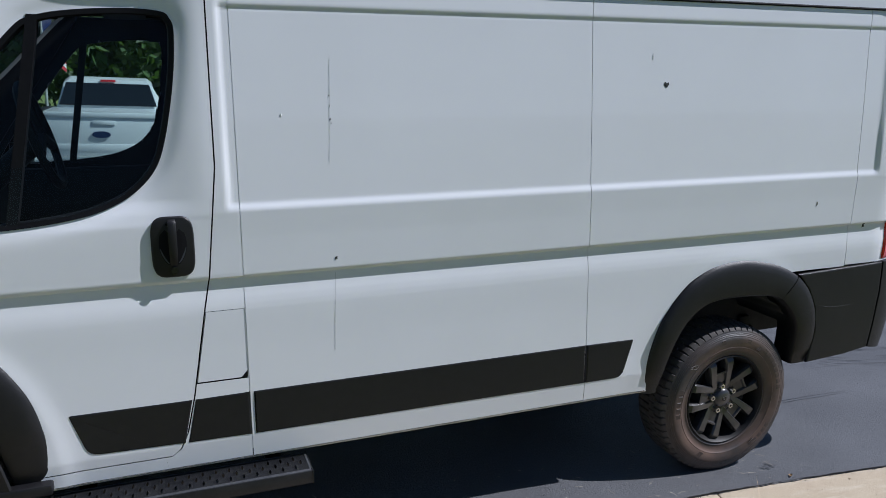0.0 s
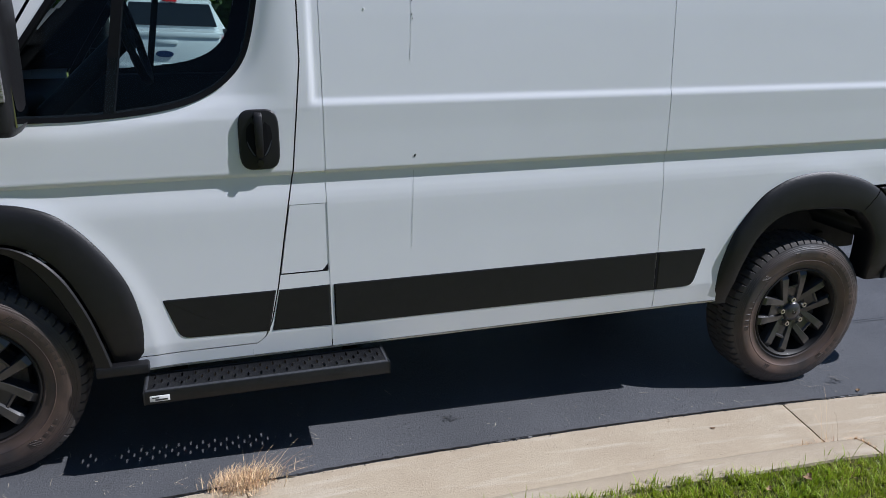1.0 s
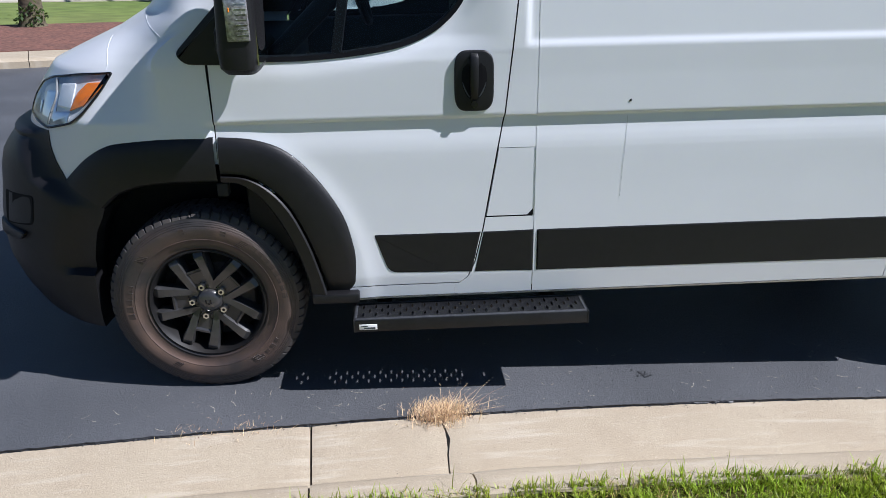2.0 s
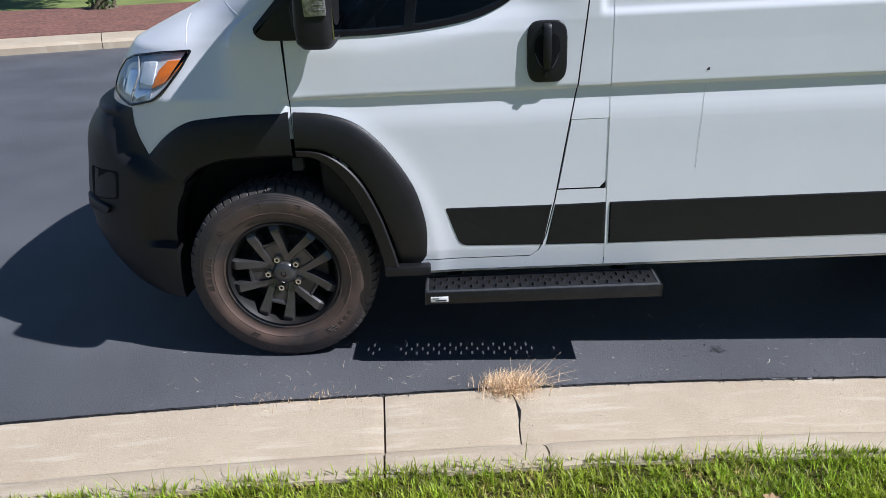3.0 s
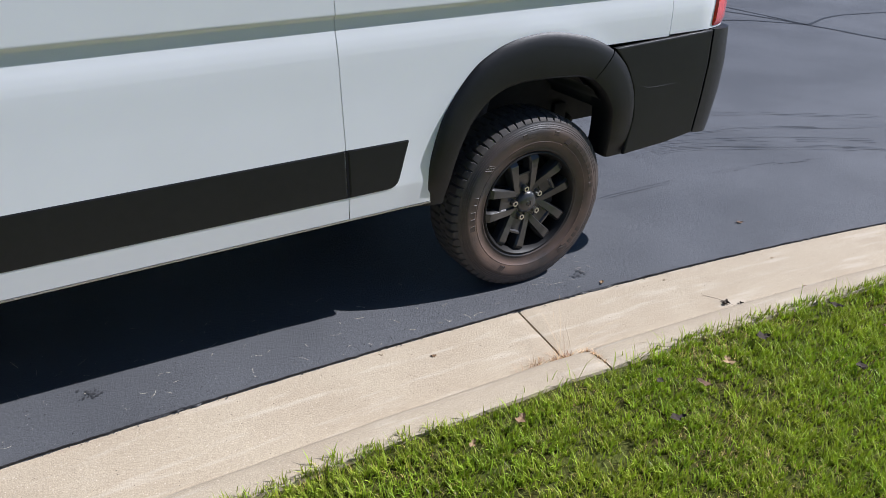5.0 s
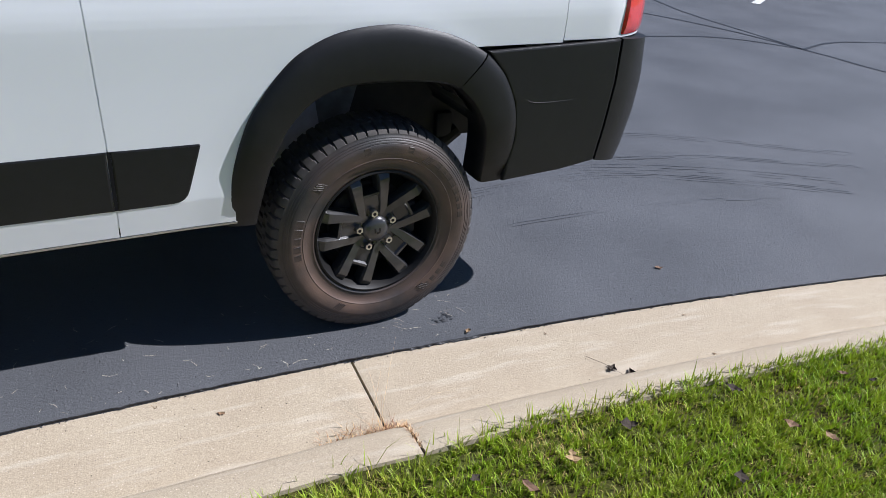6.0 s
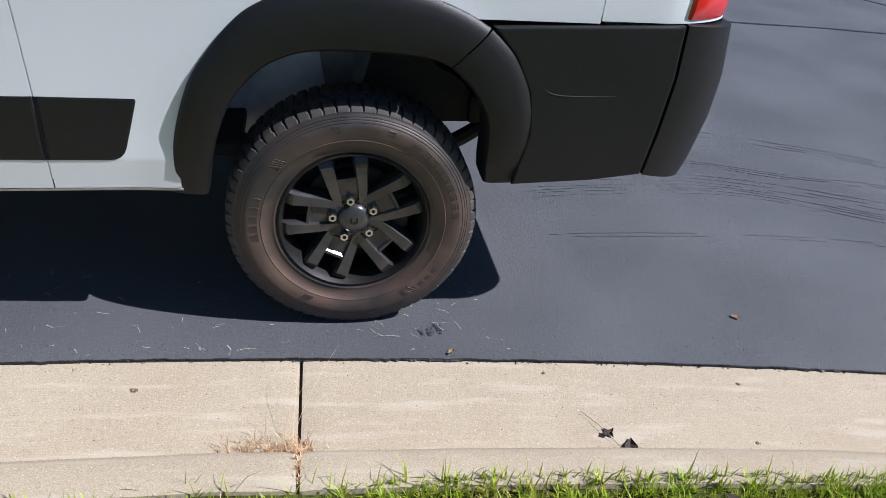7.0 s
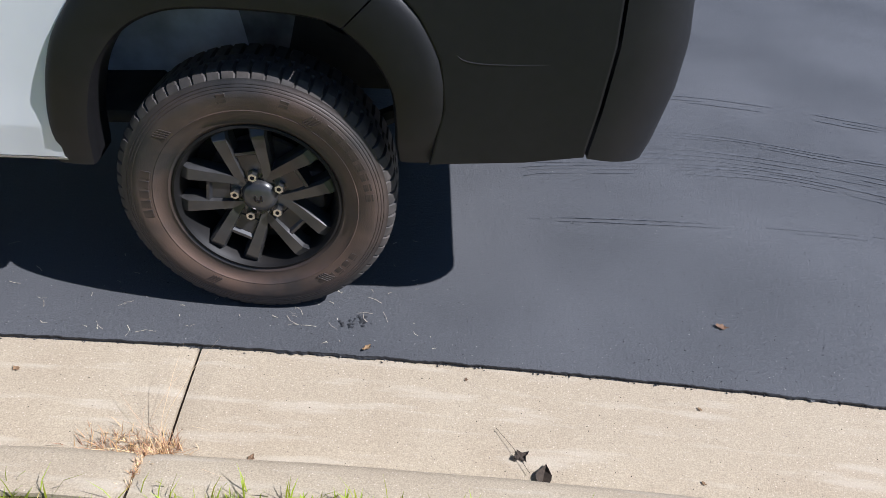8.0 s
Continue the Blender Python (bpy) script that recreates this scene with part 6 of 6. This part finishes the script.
secs = [[(12.8 + 7.5 * s - 0.04, 6.5 + 5.0 * s + 0.05, 0.006), (12.8 + 7.5 * s + 0.04, 6.5 + 5.0 * s - 0.05, 0.006)] for s in np.linspace(0, 1, 12)]
tagged(sweep(secs, LINEPAINT, "stall_line", None, "", sharp=0), "worn white parking line on the asphalt", "road marking", kind="structure")

# ---- sealed cracks in the far asphalt ----
def crack(points, w, seed):
    pts = smooth_line(points, 10)
    secs = []
    for k, (x, y) in enumerate(pts):
        a, b = pts[max(k - 1, 0)], pts[min(k + 1, len(pts) - 1)]
        d = np.array([b[0] - a[0], b[1] - a[1]])
        d /= np.linalg.norm(d)
        o = 0.04 * noise.noise((x * 2, y * 2, seed))
        ww = w * (1 + 0.5 * noise.noise((x * 5, y * 5, seed + 3)))
        cx, cy = x - d[1] * o, y + d[0] * o
        secs.append([(cx - d[1] * ww, cy + d[0] * ww, rise(cy) + 0.004), (cx + d[1] * ww, cy - d[0] * ww, rise(cy) + 0.004)])
    return tagged(sweep(secs, TAR, "asphalt_crack", None, "", sharp=0), "dark sealed crack in the asphalt", "crack", kind="structure")


crack([(9.2, 6.3), (10.1, 4.9), (10.39, 3.667), (10.5, 2.74), (10.9, 1.3)], 0.022, 1)
crack([(10.39, 3.667), (11.6, 4.0), (13.5, 3.7)], 0.02, 2)
crack([(6.5, 4.30), (7.78, 4.33), (9.6, 4.28), (10.39, 3.667)], 0.018, 3)
crack([(10.39, 3.667), (10.57, 6.0), (11.3, 7.8)], 0.018, 4)


# dark rubber scuffs left by turning tyres: thin broken lines
def scuff(points, w, seed, lanes=2):
    pts = smooth_line(points, 26)
    verts_, faces_ = [], []
    for lane in range(lanes):
        o = (lane - (lanes - 1) / 2) * 0.034 + 0.01 * math.sin(seed + lane)
        last = None
        for k, (x, y) in enumerate(pts):
            a, b = pts[max(k - 1, 0)], pts[min(k + 1, len(pts) - 1)]
            d = np.array([b[0] - a[0], b[1] - a[1]])
            d /= np.linalg.norm(d)
            ww = w * (0.55 + 1.5 * noise.noise((x * 4 + lane * 9, y * 4, seed)) + 0.4 * noise.noise((x * 30, y * 30, seed)))
            if ww < 0.0012:
                last = None
                continue
            cx, cy = x - d[1] * o, y + d[0] * o
            i = len(verts_)
            verts_ += [(cx - d[1] * ww, cy + d[0] * ww, 0.0019), (cx + d[1] * ww, cy - d[0] * ww, 0.0019)]
            if last is not None:
                faces_.append((last, last + 1, i + 1, i))
            last = i
    return tagged(mesh("tyre_scuff", verts_, faces_, SCUFF, None, "", sharp=0), "thin dark tyre scuffs curving over the asphalt", "tyre mark", kind="structure")


scuff([(4.30, 0.93), (4.49, 0.973), (5.30, 1.010), (5.995, 0.769), (6.7, 0.40)], 0.0060, 1, 4)
scuff([(4.9, 1.33), (5.254, 1.316), (5.837, 1.161), (6.237, 1.090), (7.2, 0.7)], 0.0060, 2, 3)
scuff([(4.3, 0.57), (4.547, 0.593), (5.081, 0.592), (5.818, 0.534), (6.6, 0.3)], 0.0040, 3, 2)
scuff([(4.6, 1.75), (5.4, 1.72), (6.3, 1.45), (7.4, 0.9)], 0.0060, 4, 3)
scuff([(4.45, 1.12), (5.2, 1.14), (6.0, 0.93), (6.8, 0.55)], 0.0060, 5, 3)


# ---- weeds, leaves and litter ----
def tuft(name, x, u, z, count, length, spread, mat, label, category, seed, lean=(0, 0), width=0.0022):
    g = random.Random(seed)
    verts_, faces_ = [], []
    for k in range(count):
        bx, by, bz = kerb_point(x + g.gauss(0, spread), u + g.gauss(0, spread * 0.55), z)
        L = g.uniform(*length)
        a = g.uniform(0, 6.283)
        t = g.uniform(0.2, 1.0)
        ex, ey = math.cos(a) * L * t + lean[0] * L, math.sin(a) * L * t + lean[1] * L
        h = L * math.sqrt(max(0.06, 1 - min(t, 0.95) ** 2))
        px, py = -math.sin(a) * width / 2, math.cos(a) * width / 2
        i = len(verts_)
        for f, ww in ((0, 1), (0.35, 0.9), (0.7, 0.6), (1, 0.05)):
            cx, cy, cz = bx + ex * f ** 1.4, by + ey * f ** 1.4, bz + h * f - 0.25 * h * f ** 3
            verts_ += [(cx - px * ww, cy - py * ww, cz), (cx + px * ww, cy + py * ww, cz)]
        faces_ += [(i, i + 1, i + 3, i + 2), (i + 2, i + 3, i + 5, i + 4), (i + 4, i + 5, i + 7, i + 6)]
    return tagged(mesh(name, verts_, faces_, mat, sharp=0), label, category, kind="stuff")


tuft("dry_weed", 0.885, -0.012, -0.01, 1500, (0.025, 0.085), 0.052, STRAW, "dry straw-coloured weed growing from the kerb joint", "weed", 31, (0.10, 0.05))
tuft("dry_weed", 0.925, -0.015, -0.01, 40, (0.09, 0.17), 0.03, STRAW, "dry straw-coloured weed growing from the kerb joint", "weed", 32, (0.6, 0.15), 0.0018)
tuft("dead_grass", 3.30, 0.335, -0.048, 230, (0.02, 0.075), 0.03, DRYGRASS, "rusty dead grass clump in the kerb joint", "weed", 33)
tuft("dead_grass", 3.19, 0.325, -0.048, 260, (0.015, 0.065), 0.045, DRYGRASS, "rusty dead grass clump in the gutter", "weed", 34)
tuft("dead_grass", 3.24, 0.33, -0.048, 120, (0.02, 0.05), 0.07, STRAW, "dry straw lying in the gutter", "weed", 39)
for k, u in enumerate((0.40, 0.43, 0.46, 0.49, 0.52)):
    tuft("dead_grass", 3.309, u, 0.02 + 0.05 * min(1, (u - 0.38) / 0.06), 60, (0.01, 0.035), 0.007, DRYGRASS if k % 2 else STRAW, "dead grass packed in the kerb-top joint", "weed", 60 + k)
tuft("tall_weed", 3.29, 0.33, -0.045, 12, (0.22, 0.36), 0.03, STRAW, "thin tall dry weed stems in the gutter", "weed", 36, (0.05, 0.0), 0.0012)
tuft("dry_weed", -0.0, -0.01, -0.01, 60, (0.02, 0.05), 0.06, STRAW, "dry weeds along the kerb edge", "weed", 37)
tuft("dry_weed", 0.18, -0.01, -0.01, 60, (0.02, 0.05), 0.05, STRAW, "dry weeds along the kerb edge", "weed", 38)


def leaf(x, y, z, size, seed, mat=DEADLEAF, label="curled brown dead leaf"):
    g = random.Random(seed)
    a = g.uniform(0, 6.28)
    vs, n = [], 7
    for i in range(n):
        f = i / (n - 1)
        w = g.uniform(0.18, 0.40) * math.sin(math.pi * f) ** 0.8 * (1 + 0.3 * math.sin(i * 2.4))
        for s in (-1, 0, 1):
            lx, ly = (f - 0.5) * size, s * w * size
            vs.append((x + lx * math.cos(a) - ly * math.sin(a), y + lx * math.sin(a) + ly * math.cos(a), z + 0.002 + size * (0.12 * abs(s) * g.uniform(0.2, 1.3) + 0.10 * (f - 0.5) ** 2 * 4)))
    me = mesh("dead_leaf", vs, grid_faces(n, 3), mat, None, label, sharp=0)
    return tagged(me, label, "leaf", "dead leaves")


leaf(3.761, -0.141, 0.0, 0.032, 1)
leaf(4.827, 0.019, 0.0, 0.04, 2)
leaf(2.69, -0.17, -0.01, 0.03, 3)
g = random.Random(9)
for x, y, dark in ((2.399, -1.021, 0), (1.578, -0.949, 0), (3.638, -0.909, 0), (4.354, -1.038, 0), (3.469, -0.954, 0), (2.836, -0.82, 0), (4.318, -0.844, 1), (4.025, -1.142, 1), (3.261, -1.038, 1), (3.874, -0.856, 1)):
    leaf(x, y, 0.112, 0.055, int(x * 1000), DARKLEAF if dark else DEADLEAF, "dark rotten leaf lying on the lawn" if dark else "brown dead leaf lying on the lawn")
for k in range(16):
    x = g.uniform(-0.2, 5.6)
    u = g.uniform(0.66, 1.9)
    px, py, pz = kerb_point(x, u, 0.105 + 0.02 * (u - 0.6))
    leaf(px, py, pz, g.uniform(0.025, 0.05), 40 + k, DEADLEAF if k % 3 else DARKLEAF, "brown dead leaf lying on the lawn" if k % 3 else "dark rotten leaf lying on the lawn")
for k, (x, u, s) in enumerate(((4.237, 0.335, 0.105), (4.185, 0.275, 0.055), (2.86, 0.11, 0.028), (1.35, 0.36, 0.03), (1.45, 0.36, 0.02), (4.04, 0.05, 0.016), (4.67, 0.076, 0.018), (3.52, 0.335, 0.03), (4.64, 0.30, 0.018), (2.647, -0.03, 0.022))):
    px, py, pz = kerb_point(x, u, float(np.interp(u, [p[0] for p in PAN], [p[1] for p in PAN])))
    leaf(px, py, pz, s * 0.8, 90 + k, DARKLEAF if k < 2 else DEADLEAF, "dark leaf scrap on the kerb" if k < 2 else "brown leaf scrap on the kerb")

px, py, pz = kerb_point(4.12, 0.20, -0.022)
qx, qy, qz = kerb_point(4.205, 0.325, -0.036)
tagged(part("twig", tube([(px, py, pz + 0.004), ((px + qx) / 2, (py + qy) / 2 + 0.006, (pz + qz) / 2 + 0.010), (qx, qy, qz + 0.006)], 0.0006, 5), DARKLEAF), "thin dark twig lying on the gutter pan", "twig")


def oil_spot(x, y, r, seed):
    """A small dark blot soaked into the asphalt, with ragged lobes."""
    g = random.Random(seed)
    vs, fs = [], []
    for k in range(34):
        cx, cy, rr = x + g.gauss(0, r * 0.55), y + g.gauss(0, r * 0.40), r * g.uniform(0.05, 0.17)
        i = len(vs)
        vs += [(cx + rr * g.uniform(0.5, 1.2) * math.cos(a), cy + rr * g.uniform(0.5, 1.2) * math.sin(a), 0.0032 + 0.00002 * k) for a in np.linspace(0, 6.283, 9, endpoint=False)]
        fs.append(tuple(range(i, i + 9)))
    tagged(mesh("oil_spot", vs, fs, STAIN, None, "", sharp=0), "small dark oil spot on the asphalt", "stain", kind="structure")


oil_spot(3.726, -0.03, 0.036, 1)
oil_spot(1.75, 0.051, 0.038, 2)

# pale straw clippings scattered over the asphalt
g = random.Random(12)
verts_, faces_ = [], []
for k in range(260):
    x = g.uniform(-0.5, 3.95)
    y = edge_y(x) + abs(g.gauss(0.0, 0.28)) + 0.02
    a, L, w = g.uniform(0, 6.28), g.uniform(0.008, 0.055) * (0.4 if g.random() < 0.6 else 1), g.uniform(0.0004, 0.0008)
    bend = g.uniform(-0.8, 0.8)
    i = len(verts_)
    for s in (0, 0.5, 1):
        cx, cy = x + L * s * math.cos(a + bend * s), y + L * s * math.sin(a + bend * s)
        verts_ += [(cx - w * math.sin(a), cy + w * math.cos(a), 0.004), (cx + w * math.sin(a), cy - w * math.cos(a), 0.004)]
    faces_ += [(i, i + 1, i + 3, i + 2), (i + 2, i + 3, i + 5, i + 4)]
tagged(mesh("straw_clippings", verts_, faces_, CLIPPING, sharp=0), "pale dry clippings scattered over the asphalt", "clippings", kind="stuff")

# grit and crumbs of asphalt along the kerb, and pale specks of stone on the road
def grit(name, count, place, size, mat, label, seed):
    g = random.Random(seed)
    vs, fs = [], []
    for k in range(count):
        x, y, z = place(g)
        s = g.uniform(*size)
        i = len(vs)
        for dx, dy, dz in ((1, 0, 0), (-0.6, 0.8, 0), (-0.5, -0.9, 0), (0.1, 0.1, 0.8)):
            vs.append((x + s * dx * g.uniform(0.6, 1.2), y + s * dy * g.uniform(0.6, 1.2), z + s * dz * g.uniform(0.5, 1.1)))
        fs += [(i, i + 1, i + 3), (i + 1, i + 2, i + 3), (i + 2, i, i + 3)]
    return tagged(mesh(name, vs, fs, mat, sharp=0), label, "grit", kind="stuff")


def by_edge(g):
    while True:
        x = g.uniform(-0.8, 5.9)
        if noise.noise((x * 3.7, 2.0, 0)) + 0.6 * noise.noise((x * 19, 4.0, 0)) > g.uniform(-0.5, 0.5):
            break
    return x, edge_y(x) + g.gauss(-0.001, 0.006) + 0.012 * abs(g.gauss(0, 0.6)), -0.003


def on_road(g):
    x = g.uniform(-0.8, 7.5)
    return x, edge_y(x) + 0.02 + 2.4 * g.random() ** 1.3, 0.001


def on_pan(g):
    x = g.uniform(-0.8, 5.9)
    u = g.uniform(0.01, 0.34)
    return kerb_point(x, u, float(np.interp(u, [p[0] for p in PAN], [p[1] for p in PAN])))


# ragged black strip that paints the dark open gap between asphalt and concrete
secs = []
for x in np.linspace(-1.0, 6.2, 2400):
    lap = max(0.0, 0.0010 + 0.006 * noise.noise((x * 2.3, 8.0, 0)) + 0.005 * noise.noise((x * 37, 9.0, 0)) + 0.003 * noise.noise((x * 140, 3.0, 0)))
    e = -0.005 + 0.004 * noise.noise((x * 9, 0.3, 0)) + 0.004 * noise.noise((x * 31, 1.3, 0)) + 0.003 * noise.noise((x * 90, 2.3, 0))
    secs.append([(x, edge_y(x) + e + 0.006, 0.0042), (x, edge_y(x) + e + 0.002, 0.0040), (x, edge_y(x) + e + 0.003 - lap, 0.0002)])
tagged(sweep(secs, TAR, "edge_gap_strip", None, "", sharp=0), "ragged black strip along the kerb, drawn for the dark open gap", "tar", kind="structure")

grit("asphalt_crumbs", 2600, by_edge, (0.0012, 0.0048), TAR, "dark crumbs of asphalt along the kerb", 51)
grit("kerb_grit", 160, by_edge, (0.001, 0.004), GRITGREY, "pale grit along the kerb", 52)
grit("stone_specks", 5200, on_road, (0.0010, 0.0030), GRITGREY, "pale stone specks on the asphalt", 53)
grit("stone_specks", 3200, on_road, (0.0015, 0.0038), TAR, "dark specks on the asphalt", 54)
grit("kerb_specks", 500, on_pan, (0.001, 0.0028), DARKLEAF, "dark specks on the concrete gutter", 55)
